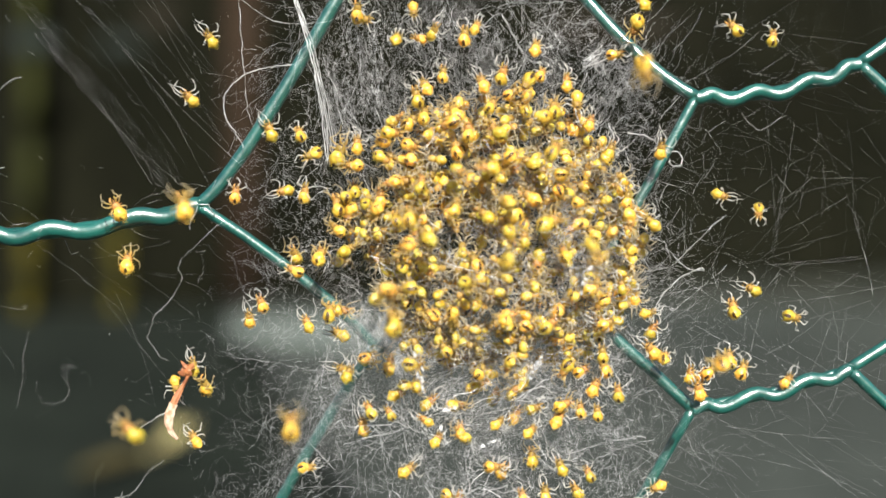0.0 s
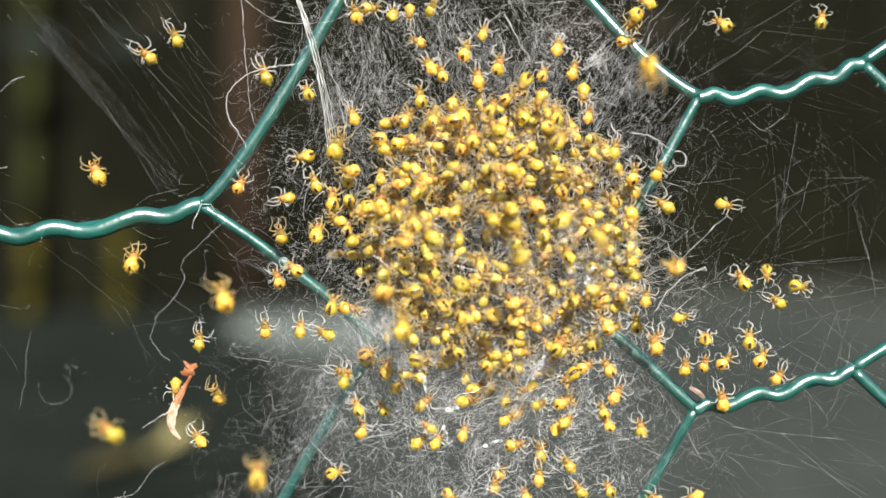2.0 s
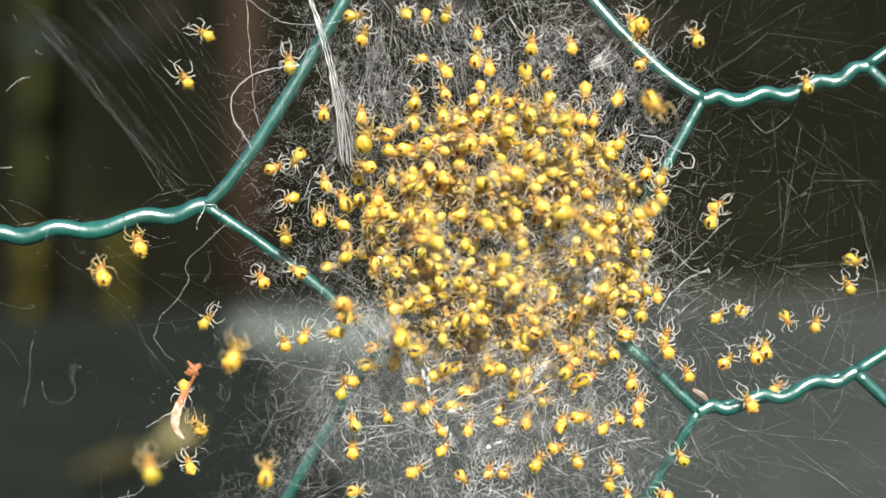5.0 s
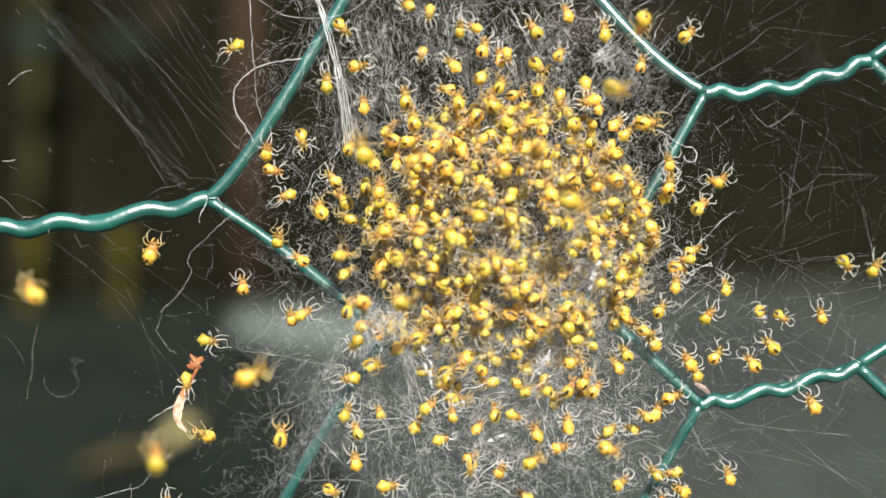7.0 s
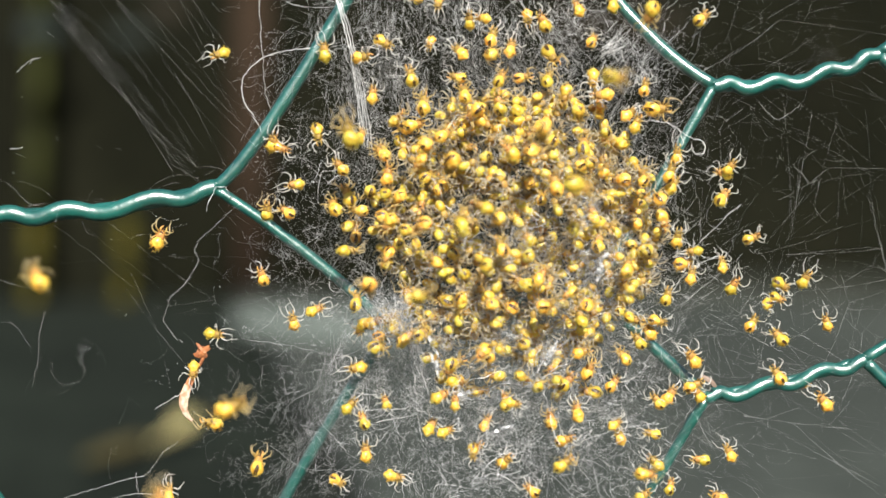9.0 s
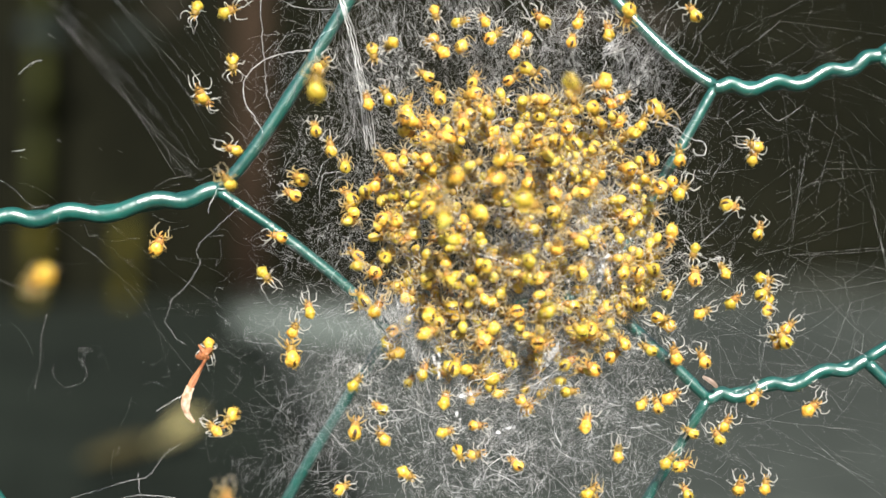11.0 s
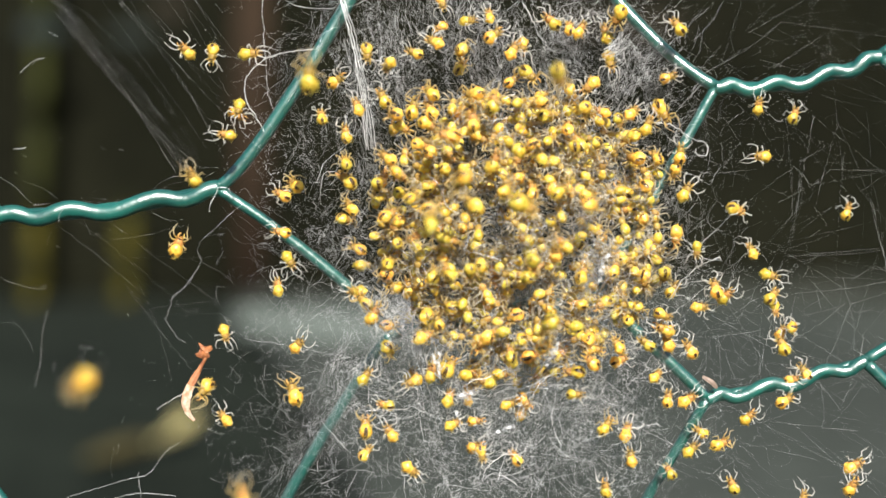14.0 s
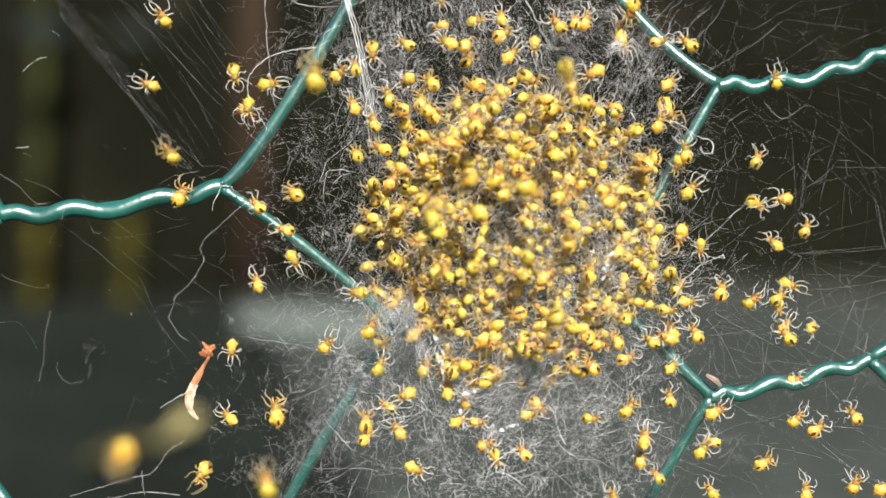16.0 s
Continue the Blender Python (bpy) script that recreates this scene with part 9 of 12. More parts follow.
    crawl(swarm[176], 27, -23, [(0, 21.51, -10.17, 0.2, 36), (0.5, 21.49, -10.24, 0.2, 31), (1.5, 21.22, -9.75, 0.3, 25), (2, 21.51, -9.19, 0.3, 22), (2.5, 23.07, -10.27, 0.0, 30), (3.5, 25.72, -10.74, -0.2, 31), (4, 26.70, -11.05, -0.3, 31), (6.5, 27.78, -11.29, -0.3, 85), (7.5, 28.80, -11.98, -0.4, 83), (8.5, 28.97, -11.93, -0.4, 89), (9, 28.68, -12.09, -0.4, 96), (11.5, 28.70, -11.74, -0.1, 69), (12, 27.76, -11.65, -0.0, 82), (13, 27.97, -11.70, -0.0, 77), (14, 27.78, -11.46, -0.0, 76), (15, 27.64, -11.71, -0.0, 66), (16, 27.61, -11.71, -0.0, 81)])
    crawl(swarm[177], -3, 7, [(0, 21.87, -9.80, 0.9, 45), (4, 23.30, -8.67, 0.8, 54), (6.5, 21.62, -9.04, 1.1, 38), (8, 22.80, -7.66, 1.0, 47), (8.5, 23.90, -6.98, 0.9, 35), (9, 24.03, -6.80, 0.9, 35), (11.5, 26.14, -8.49, 0.1, -40), (12.5, 25.83, -8.67, 0.1, -41), (13, 26.41, -9.01, 0.1, -30), (13.5, 27.78, -9.88, -0.0, -47), (14, 28.48, -10.74, -0.1, -37), (14.5, 28.52, -11.10, -0.1, -30), (15, 30.39, -13.61, -0.1, -45), (15.5, 31.67, -14.44, -0.1, -43), (16, 32.22, -14.44, -0.1, -34)])
    crawl(swarm[178], 14, -20, [(0, 28.36, -10.64, 0.5, 40), (1, 28.50, -10.64, 0.5, 28), (1.5, 28.14, -10.57, 0.5, 34), (2.5, 27.04, -9.58, 0.6, 38), (3, 27.72, -8.21, 0.6, 38), (4, 29.57, -6.15, 0.5, 37), (6.5, 30.35, -5.59, 0.8, -25), (7, 30.31, -5.51, 0.8, -11), (8.5, 30.46, -5.65, 0.8, -37), (9, 30.17, -6.60, 0.8, -15), (11.5, 26.91, -7.11, 0.2, 46), (14, 26.71, -7.45, 0.2, 35), (16, 26.70, -7.14, 0.2, 42)])
    crawl(swarm[179], 29, 6, [(0, 17.12, -6.29, 1.2, 15), (2, 17.29, -7.03, 1.1, 17), (4, 16.86, -7.18, 1.2, 9), (6.5, 20.03, -5.45, 2.6, 23), (7.5, 21.41, -5.40, 2.2, 32), (9, 22.22, -3.61, 2.2, 21), (11.5, 22.21, -4.88, 2.2, 35), (12, 22.38, -4.23, 2.2, 32), (12.5, 21.87, -4.72, 2.3, 34), (13.5, 21.55, -4.32, 2.4, 39), (14.5, 21.62, -4.55, 2.4, 36), (15, 22.04, -4.92, 2.2, 33), (16, 23.49, -4.92, 1.9, 43)])
    crawl(swarm[180], 8, -3, [(0, -21.67, -12.59, 14.2, -45), (0.5, -21.62, -12.15, 14.2, -23), (1, -21.36, -11.61, 14.3, -42), (1.5, -21.67, -12.23, 14.2, -40), (2, -23.39, -12.62, 14.2, -51), (3, -23.27, -12.25, 14.2, -43), (3.5, -22.33, -12.99, 14.2, -39), (4, -21.67, -14.97, 14.2, -32), (6.5, -19.16, -14.50, 18.4, 4), (7, -19.53, -14.25, 18.4, -5), (7.5, -19.18, -16.02, 18.4, -9), (8, -19.21, -16.33, 18.4, -1), (8.5, -19.88, -16.82, 18.4, 3), (9, -19.72, -17.97, 18.4, -4), (11.5, -15.34, -18.42, 16.1, -11), (12, -15.69, -17.54, 16.1, -15), (12.5, -15.58, -18.12, 16.1, -22), (13, -15.47, -18.06, 16.1, -14), (14, -14.67, -18.26, 16.1, -10), (14.5, -14.67, -17.46, 16.2, -16), (15, -14.04, -17.83, 16.2, -23), (15.5, -13.81, -17.79, 16.2, -11), (16, -13.32, -17.32, 16.2, -13)])
    crawl(swarm[181], 11, -15, [(0, -21.64, -11.19, 0.2, 171), (0.5, -21.65, -11.32, 0.2, 187), (1.5, -21.91, -11.34, 0.2, 182), (3, -21.67, -11.56, 0.2, 184), (6.5, -21.21, -11.37, 1.6, 176), (9, -21.16, -11.33, 1.6, 186), (11.5, -20.21, -9.21, 0.3, 180), (12.5, -20.46, -9.39, 0.3, 191), (13, -20.24, -9.59, 0.3, 176), (13.5, -19.89, -9.13, 0.3, 184), (14, -19.02, -8.44, 0.3, 166), (15, -19.60, -9.37, 0.3, 181), (15.5, -19.24, -9.96, 0.3, 179), (16, -18.77, -9.77, 0.3, 186)])
    crawl(swarm[182], -16, -7, [(0, -19.84, -15.35, 0.7, -40), (4, -19.70, -15.28, 0.7, -46), (6.5, -22.94, -21.66, -0.1, -3), (8, -22.96, -21.17, -0.1, -13), (9, -23.26, -21.42, -0.1, -3), (11.5, -19.32, -15.25, 0.2, -59), (12.5, -19.63, -15.44, 0.2, -47), (13, -19.33, -15.27, 0.2, -62), (13.5, -19.04, -15.17, 0.2, -43), (14, -18.88, -15.13, 0.2, -47), (15, -19.18, -15.27, 0.2, -53), (16, -18.80, -15.17, 0.2, -56)])
    crawl(swarm[183], 45, -29, [(0, -19.02, -10.81, -0.1, 17), (0.5, -18.96, -10.73, -0.1, 9), (1, -18.56, -10.23, -0.1, 1), (1.5, -18.50, -11.10, -0.1, 10), (2, -18.22, -11.54, -0.1, 9), (2.5, -18.80, -12.81, -0.2, 13), (3, -19.63, -13.04, -0.2, 21), (3.5, -20.16, -12.19, -0.2, 7), (4, -20.18, -12.66, -0.2, 24), (6.5, -20.00, -15.30, 0.5, -38), (7, -20.01, -15.26, 0.5, -34), (7.5, -19.98, -15.26, 0.5, -54), (9, -19.92, -15.24, 0.5, -43), (11.5, -17.94, -14.45, 4.8, -126), (12.5, -18.16, -14.48, 4.7, -127), (13.5, -19.88, -12.30, 4.7, -120), (14.5, -20.25, -13.27, 4.7, -128), (15, -20.70, -16.91, 4.6, -117), (16, -20.46, -19.12, 4.6, -128)])
    crawl(swarm[184], -19, 8, [(0, -10.18, -12.05, 16.8, 1), (0.5, -10.76, -13.44, 16.5, 15), (1, -11.17, -14.41, 16.4, 2), (1.5, -12.09, -15.29, 16.2, -5), (2, -12.76, -15.49, 16.1, -1), (2.5, -12.97, -17.05, 16.0, -6), (3, -13.12, -17.06, 16.0, 11), (4, -13.10, -16.95, 16.0, 1), (6.5, -13.58, -15.58, 0.5, 9), (7.5, -14.42, -16.25, 0.4, 4), (8, -15.71, -17.88, 0.2, 11), (8.5, -16.02, -18.71, 0.2, 7), (9, -16.05, -18.87, 0.2, 12), (11.5, -7.27, -15.32, 0.9, 7), (13.5, -7.13, -15.34, 0.9, 2), (14, -7.39, -15.66, 0.8, 1), (14.5, -7.22, -15.34, 0.9, 3), (15.5, -7.84, -15.06, 0.9, 6), (16, -7.67, -15.44, 0.8, 3)])
    crawl(swarm[185], -17, -16, [(0, -5.45, -12.57, 3.8, -35), (0.5, -5.74, -12.86, 3.7, -26), (1.5, -5.99, -12.74, 3.7, -24), (2, -6.61, -12.42, 3.6, -26), (2.5, -7.35, -11.58, 3.6, -23), (3, -7.18, -11.64, 3.7, -36), (3.5, -7.00, -11.47, 3.8, -25), (4, -7.24, -12.01, 3.6, -28), (6.5, -7.25, -15.00, 1.8, -29), (9, -7.18, -14.98, 1.8, -29), (11.5, -5.90, -13.65, 1.6, -69), (12.5, -5.85, -13.72, 1.6, -65), (14, -5.67, -13.62, 1.7, -87), (14.5, -5.79, -13.66, 1.7, -69), (16, -5.74, -13.90, 1.6, -65)])
    crawl(swarm[186], 9, 7, [(0, -4.17, -13.10, 1.4, -29), (1.5, -4.53, -12.98, 1.3, -25), (2, -4.95, -12.71, 1.3, -28), (3.5, -4.96, -11.96, 1.5, -28), (4, -4.56, -12.43, 1.5, -28), (6.5, -5.59, -13.47, 1.7, -19), (8.5, -5.62, -13.36, 1.7, -31), (9, -5.60, -13.44, 1.7, -19), (11.5, -3.51, -11.42, -0.1, 38), (14, -3.73, -11.27, -0.1, 36), (16, -2.80, -11.16, 0.0, 43)])
    crawl(swarm[187], 4, 3, [(0, -6.22, -14.08, 1.4, -8), (1, -6.42, -14.44, 1.3, -12), (2, -6.56, -14.32, 1.3, 6), (2.5, -6.77, -14.46, 1.2, -5), (3.5, -6.54, -14.28, 1.3, -2), (4, -6.92, -14.47, 1.2, -2), (6.5, -7.71, -17.83, 1.2, 4), (7, -7.51, -17.42, 1.2, -8), (7.5, -7.26, -17.61, 1.2, 12), (8, -7.20, -17.56, 1.2, -5), (9, -7.12, -17.52, 1.3, -4), (11.5, -5.90, -16.04, 1.1, -37), (12.5, -5.92, -16.11, 1.1, -26), (13, -5.91, -16.09, 1.1, -40), (14, -5.38, -15.93, 1.2, -35), (15.5, -5.13, -15.94, 1.3, -21), (16, -5.04, -15.83, 1.3, -35)])
    crawl(swarm[188], -20, -26, [(0, -10.72, -17.64, 1.8, 78), (1.5, -9.31, -17.78, 1.8, 73), (2.5, -7.84, -18.47, 1.9, 71), (4, -6.02, -19.03, 1.9, 68), (6.5, -9.50, -20.08, 1.5, 112), (8.5, -9.49, -20.08, 1.5, 117), (11.5, -9.06, -20.73, 0.8, 33), (12, -9.07, -20.58, 0.8, 24), (12.5, -8.64, -20.15, 0.8, 23), (13, -8.08, -18.91, 0.9, 25), (14, -7.13, -17.83, 1.0, 27), (15, -7.65, -16.75, 1.0, 17), (16, -7.43, -16.74, 1.1, 35)])
    crawl(swarm[189], -25, 1, [(0, -3.59, -11.71, 1.3, 69), (2, -3.56, -11.03, 1.4, 61), (4, -3.26, -11.41, 1.4, 69), (6.5, -2.52, -14.50, 1.3, 42), (7, -2.61, -14.67, 1.2, 32), (7.5, -2.37, -14.34, 1.3, 34), (8.5, -2.54, -15.10, 1.1, 34), (9, -1.95, -15.59, 1.1, 31), (11.5, -0.88, -12.91, 2.0, 14), (14, -0.59, -13.09, 2.0, 21), (16, -0.95, -12.60, 2.1, 1)])
    crawl(swarm[190], 11, -26, [(0, -0.66, -12.36, 1.1, 51), (2, -1.31, -12.44, 1.0, 50), (4, -1.10, -12.38, 1.1, 46), (6.5, -1.33, -12.75, 3.7, 53), (8, -1.24, -12.91, 3.6, 53), (9, -0.87, -12.81, 3.7, 63), (11.5, -2.59, -10.32, 3.1, 12), (14, -1.79, -10.78, 3.1, 16), (16, -2.59, -10.52, 3.0, 21)])
    crawl(swarm[191], 12, -22, [(0, -1.22, -13.40, 2.7, -53), (4, -0.90, -14.23, 2.4, -46), (6.5, 0.31, -13.29, 4.4, -7), (8, 0.46, -13.04, 4.6, -4), (9, 0.16, -12.98, 4.6, 3), (11.5, 1.31, -12.57, 2.8, -9), (16, 0.53, -13.20, 2.5, -7)])
    crawl(swarm[192], -11, 2, [(0, -2.69, -17.92, 0.3, 55), (0.5, -2.63, -17.48, 0.3, 52), (1, -2.25, -16.55, 0.4, 54), (2.5, -1.83, -15.49, 0.6, 61), (3, -1.89, -16.17, 0.5, 50), (3.5, -2.63, -15.93, 0.5, 53), (4, -1.92, -16.46, 0.4, 51), (6.5, -4.38, -19.25, 1.8, 90), (7, -4.81, -19.48, 1.7, 92), (9, -4.76, -19.50, 1.7, 108), (11.5, -3.81, -19.00, 1.8, 128), (12, -4.04, -18.85, 1.8, 122), (12.5, -3.82, -18.92, 1.8, 108), (14, -3.57, -18.89, 1.8, 133), (15.5, -3.66, -18.92, 1.8, 105), (16, -3.51, -18.95, 1.8, 119)])
    crawl(swarm[193], -103, -6, [(0, -1.37, -10.80, 3.8, -89), (4, -1.03, -9.59, 4.3, -98), (6.5, -0.16, -11.04, 1.3, -77), (9, -0.64, -11.70, 1.1, -78), (11.5, -0.44, -10.91, -0.4, -74), (14, -1.34, -10.31, -0.4, -94), (16, -0.93, -10.41, -0.3, -75)])
    crawl(swarm[194], -34, -43, [(0, -2.54, -10.98, 3.9, 68), (2, -2.78, -10.08, 4.2, 78), (4, -2.65, -10.44, 4.1, 86), (6.5, -2.19, -10.62, 2.3, 72), (8, -1.42, -10.29, 2.5, 79), (9, -1.98, -10.19, 2.4, 71), (11.5, -1.33, -11.08, 1.9, 69), (14, -1.54, -10.61, 1.9, 73), (16, -1.37, -10.23, 2.1, 57)])
    crawl(swarm[195], -19, -0, [(0, -0.29, -15.28, 1.8, 35), (2, -0.49, -15.41, 1.8, 32), (4, -0.07, -15.97, 1.6, 22), (6.5, -0.55, -15.84, 2.1, 79), (8, -0.55, -15.24, 2.3, 75), (9, -0.69, -15.77, 2.2, 69), (11.5, -0.87, -15.63, 2.4, 80), (14, -0.22, -15.11, 2.5, 67), (16, -0.10, -14.95, 2.6, 61)])
    crawl(swarm[196], -9, 16, [(0, -7.43, -9.86, 2.2, 24), (2, -7.92, -10.31, 2.0, 17), (4, -8.36, -9.96, 2.0, 17), (6.5, -8.40, -13.51, 1.5, 37), (7, -8.34, -13.53, 1.5, 25), (8, -8.40, -13.75, 1.5, 38), (9, -8.48, -13.79, 1.5, 45), (11.5, -8.02, -11.47, 2.5, 37), (13, -7.84, -11.52, 2.5, 33), (13.5, -7.76, -11.28, 2.6, 32), (14, -7.35, -11.28, 2.7, 38), (14.5, -7.30, -11.51, 2.6, 42), (15, -7.42, -11.22, 2.7, 38), (15.5, -7.37, -10.51, 2.8, 36), (16, -6.49, -10.56, 2.9, 28)])
    crawl(swarm[197], 3, -1, [(0, 0.84, -19.93, 1.0, 111), (2, 0.65, -19.98, 1.0, 128), (4, 1.02, -18.97, 1.1, 116), (6.5, 1.79, -18.09, 1.7, 188), (8, 1.83, -18.26, 1.7, 194), (9, 1.54, -17.56, 1.8, 181), (12, -0.00, -17.48, 2.5, 153), (13, 0.36, -17.82, 2.4, 162), (14, 2.12, -17.57, 2.5, 165), (14.5, 2.02, -17.67, 2.5, 162), (15, 1.42, -17.64, 2.5, 162), (15.5, 2.38, -17.59, 2.5, 171), (16, 2.95, -17.98, 2.4, 162)])
    crawl(swarm[198], -21, 51, [(0, 1.28, -11.97, 3.3, 104), (2, 1.83, -11.64, 3.4, 99), (4, 0.78, -12.02, 3.2, 105), (6.5, 0.72, -11.91, 3.7, 108), (9, 0.22, -11.32, 3.9, 111), (11.5, 1.15, -10.03, 4.3, 94), (14, 1.01, -10.60, 4.0, 95), (16, 0.67, -9.98, 4.3, 96)])
    crawl(swarm[199], -81, 18, [(0, 5.37, -11.46, 2.2, 92), (2, 4.69, -12.06, 2.0, 95), (4, 4.42, -11.31, 2.3, 90), (6.5, 5.86, -11.26, 4.1, 116), (8, 5.76, -11.56, 4.0, 145), (9, 6.39, -11.56, 3.9, 130), (11.5, 4.97, -12.35, 0.5, 70), (14, 4.63, -11.91, 0.6, 62), (16, 4.70, -12.13, 0.6, 60)])
    crawl(swarm[200], -13, 7, [(0, 4.56, -13.77, 2.7, 55), (2, 5.04, -13.42, 2.9, 55), (4, 4.25, -13.49, 2.9, 69), (6.5, 5.06, -13.58, 3.0, 122), (8, 5.41, -13.59, 3.0, 105), (9, 4.65, -13.30, 3.1, 109), (11.5, 3.34, -12.34, 3.0, 77), (12.5, 3.05, -12.60, 3.0, 86), (13, 3.48, -13.29, 2.8, 79), (14.5, 4.44, -13.37, 2.7, 74), (15.5, 5.10, -13.72, 2.6, 83), (16, 5.54, -14.33, 2.5, 79)])
    crawl(swarm[201], -14, -19, [(0, 1.71, -14.29, 2.8, -9), (2, 1.77, -14.57, 2.7, 9), (4, 1.57, -14.04, 2.9, -2), (6.5, 2.58, -14.67, 1.2, 34), (8, 2.42, -15.14, 1.1, 37), (9, 2.69, -15.22, 1.1, 20), (11.5, 1.44, -12.83, -1.3, 64), (14, 1.29, -12.72, -1.3, 72), (16, 1.15, -12.44, -1.3, 52)])
    crawl(swarm[202], -3, 41, [(0, 2.93, -10.52, 3.0, 69), (2, 2.68, -10.66, 3.0, 68), (4, 2.44, -10.23, 3.1, 71), (6.5, 0.95, -12.22, 1.4, 78), (8, 1.75, -12.38, 1.4, 86), (9, 1.89, -12.32, 1.4, 93), (11.5, 1.98, -10.32, 0.1, 45), (14, 2.68, -11.31, -0.0, 37), (16, 3.02, -10.79, 0.0, 43)])
    crawl(swarm[203], 18, -24, [(0, 5.99, -10.99, 2.4, -100), (4, 6.95, -11.04, 2.3, -97), (8, 7.53, -11.34, 1.0, -143), (9, 7.74, -10.59, 1.1, -125), (11.5, 6.23, -10.82, 1.4, -140), (14, 6.38, -11.15, 1.4, -130), (16, 7.42, -11.35, 1.3, -139)])
    crawl(swarm[204], 27, -2, [(0, 7.64, -12.49, 3.4, 68), (2, 7.78, -12.17, 3.5, 61), (4, 7.68, -11.72, 3.7, 76), (6.5, 9.10, -12.90, -1.4, 52), (8, 9.15, -13.22, -1.4, 50), (9, 8.84, -12.98, -1.4, 47), (11.5, 9.15, -12.06, 4.8, 84), (12.5, 9.01, -12.22, 4.8, 83), (13.5, 9.40, -11.96, 4.8, 101), (14, 9.53, -12.34, 4.6, 87), (14.5, 9.46, -13.22, 4.3, 88), (15, 9.65, -13.54, 4.2, 81), (15.5, 10.52, -14.33, 3.7, 88), (16, 10.60, -14.52, 3.6, 90)])
    crawl(swarm[205], -4, 9, [(0, 9.79, -12.21, 3.1, 68), (4, 9.55, -11.93, 3.1, 70), (6.5, 12.27, -14.96, 8.5, 105), (7, 12.13, -15.31, 8.4, 105), (7.5, 12.92, -15.96, 8.2, 95), (8.5, 13.72, -16.96, 7.9, 95), (9, 14.57, -17.89, 7.6, 93), (11.5, 18.83, -18.08, 1.3, 63), (12, 19.30, -16.94, 1.3, 81), (13, 20.85, -16.63, 1.3, 71), (13.5, 21.12, -16.16, 1.3, 74), (14.5, 22.20, -16.75, 1.2, 66), (15, 23.29, -16.41, 1.2, 71), (16, 24.70, -18.15, 1.1, 63)])
    crawl(swarm[206], -28, 9, [(0, 6.97, -14.31, 3.7, 56), (0.5, 8.19, -14.18, 3.6, 53), (1, 9.10, -13.63, 3.6, 54), (1.5, 9.51, -13.44, 3.7, 60), (3, 10.28, -13.73, 3.4, 45), (4, 12.05, -13.66, 3.1, 47), (6.5, 12.70, -14.82, 2.0, 60), (8, 13.18, -14.85, 1.9, 60), (9, 12.84, -15.04, 1.9, 67), (11.5, 15.02, -12.37, 2.6, 50), (12, 14.98, -11.77, 2.7, 58), (12.5, 14.60, -12.08, 2.7, 57), (13, 14.74, -11.96, 2.7, 51), (14, 15.80, -10.97, 2.7, 56), (14.5, 15.96, -10.70, 2.7, 70), (15.5, 16.62, -10.31, 2.6, 53), (16, 16.76, -10.44, 2.6, 54)])
    crawl(swarm[207], -27, -27, [(0, 9.54, -13.64, 2.5, 18), (2, 9.41, -14.28, 2.4, 28), (4, 9.38, -13.65, 2.5, 20), (7, 9.77, -14.32, 2.3, -22), (8.5, 9.98, -14.46, 2.2, -18), (9, 10.04, -14.01, 2.3, -24), (11.5, 10.71, -15.01, 2.2, 1), (12.5, 10.82, -14.53, 2.3, 0), (13, 11.33, -14.87, 2.1, -5), (13.5, 12.83, -15.14, 1.8, -12), (14, 13.96, -15.74, 1.6, 4), (14.5, 14.72, -16.13, 1.4, -10), (16, 15.17, -16.41, 1.3, -5)])
    crawl(swarm[208], 1, -2, [(0, 12.36, -10.94, 2.1, 24), (0.5, 12.41, -10.93, 2.1, 25), (1, 12.87, -11.03, 2.0, 40), (2, 13.97, -11.57, 1.6, 26), (2.5, 14.06, -11.71, 1.5, 30), (3, 14.56, -12.07, 1.3, 31), (4, 14.93, -11.74, 1.3, 15), (6.5, 16.94, -13.34, 0.5, 24), (8, 17.13, -13.53, 0.5, 32), (9, 17.58, -12.75, 0.5, 33), (11.5, 17.42, -12.72, 1.4, 56), (12, 17.45, -12.40, 1.4, 47), (12.5, 17.85, -12.68, 1.3, 74), (13.5, 18.55, -12.20, 1.3, 43), (14, 18.84, -13.00, 1.1, 59), (14.5, 19.75, -13.31, 0.9, 65), (15, 20.02, -13.55, 0.9, 46), (16, 20.88, -14.18, 0.7, 59)])
    crawl(swarm[209], 3, -7, [(0, 12.63, -12.99, 1.8, -6), (2, 12.88, -12.81, 1.7, -16), (4, 13.65, -12.86, 1.7, -14), (7, 14.88, -14.89, 0.7, -68), (7.5, 15.71, -15.13, 0.5, -76), (8, 16.00, -14.91, 0.5, -80), (8.5, 15.54, -15.04, 0.6, -67), (9, 16.04, -15.94, 0.4, -77), (11.5, 19.36, -15.68, -0.1, -54), (13, 19.35, -15.58, -0.0, -50), (13.5, 19.93, -15.90, -0.1, -57), (14, 20.01, -15.71, -0.1, -58), (14.5, 20.11, -16.35, -0.1, -52), (15, 19.88, -15.85, -0.1, -60), (15.5, 18.57, -15.54, -0.0, -53), (16, 20.65, -16.66, -0.1, -67)])
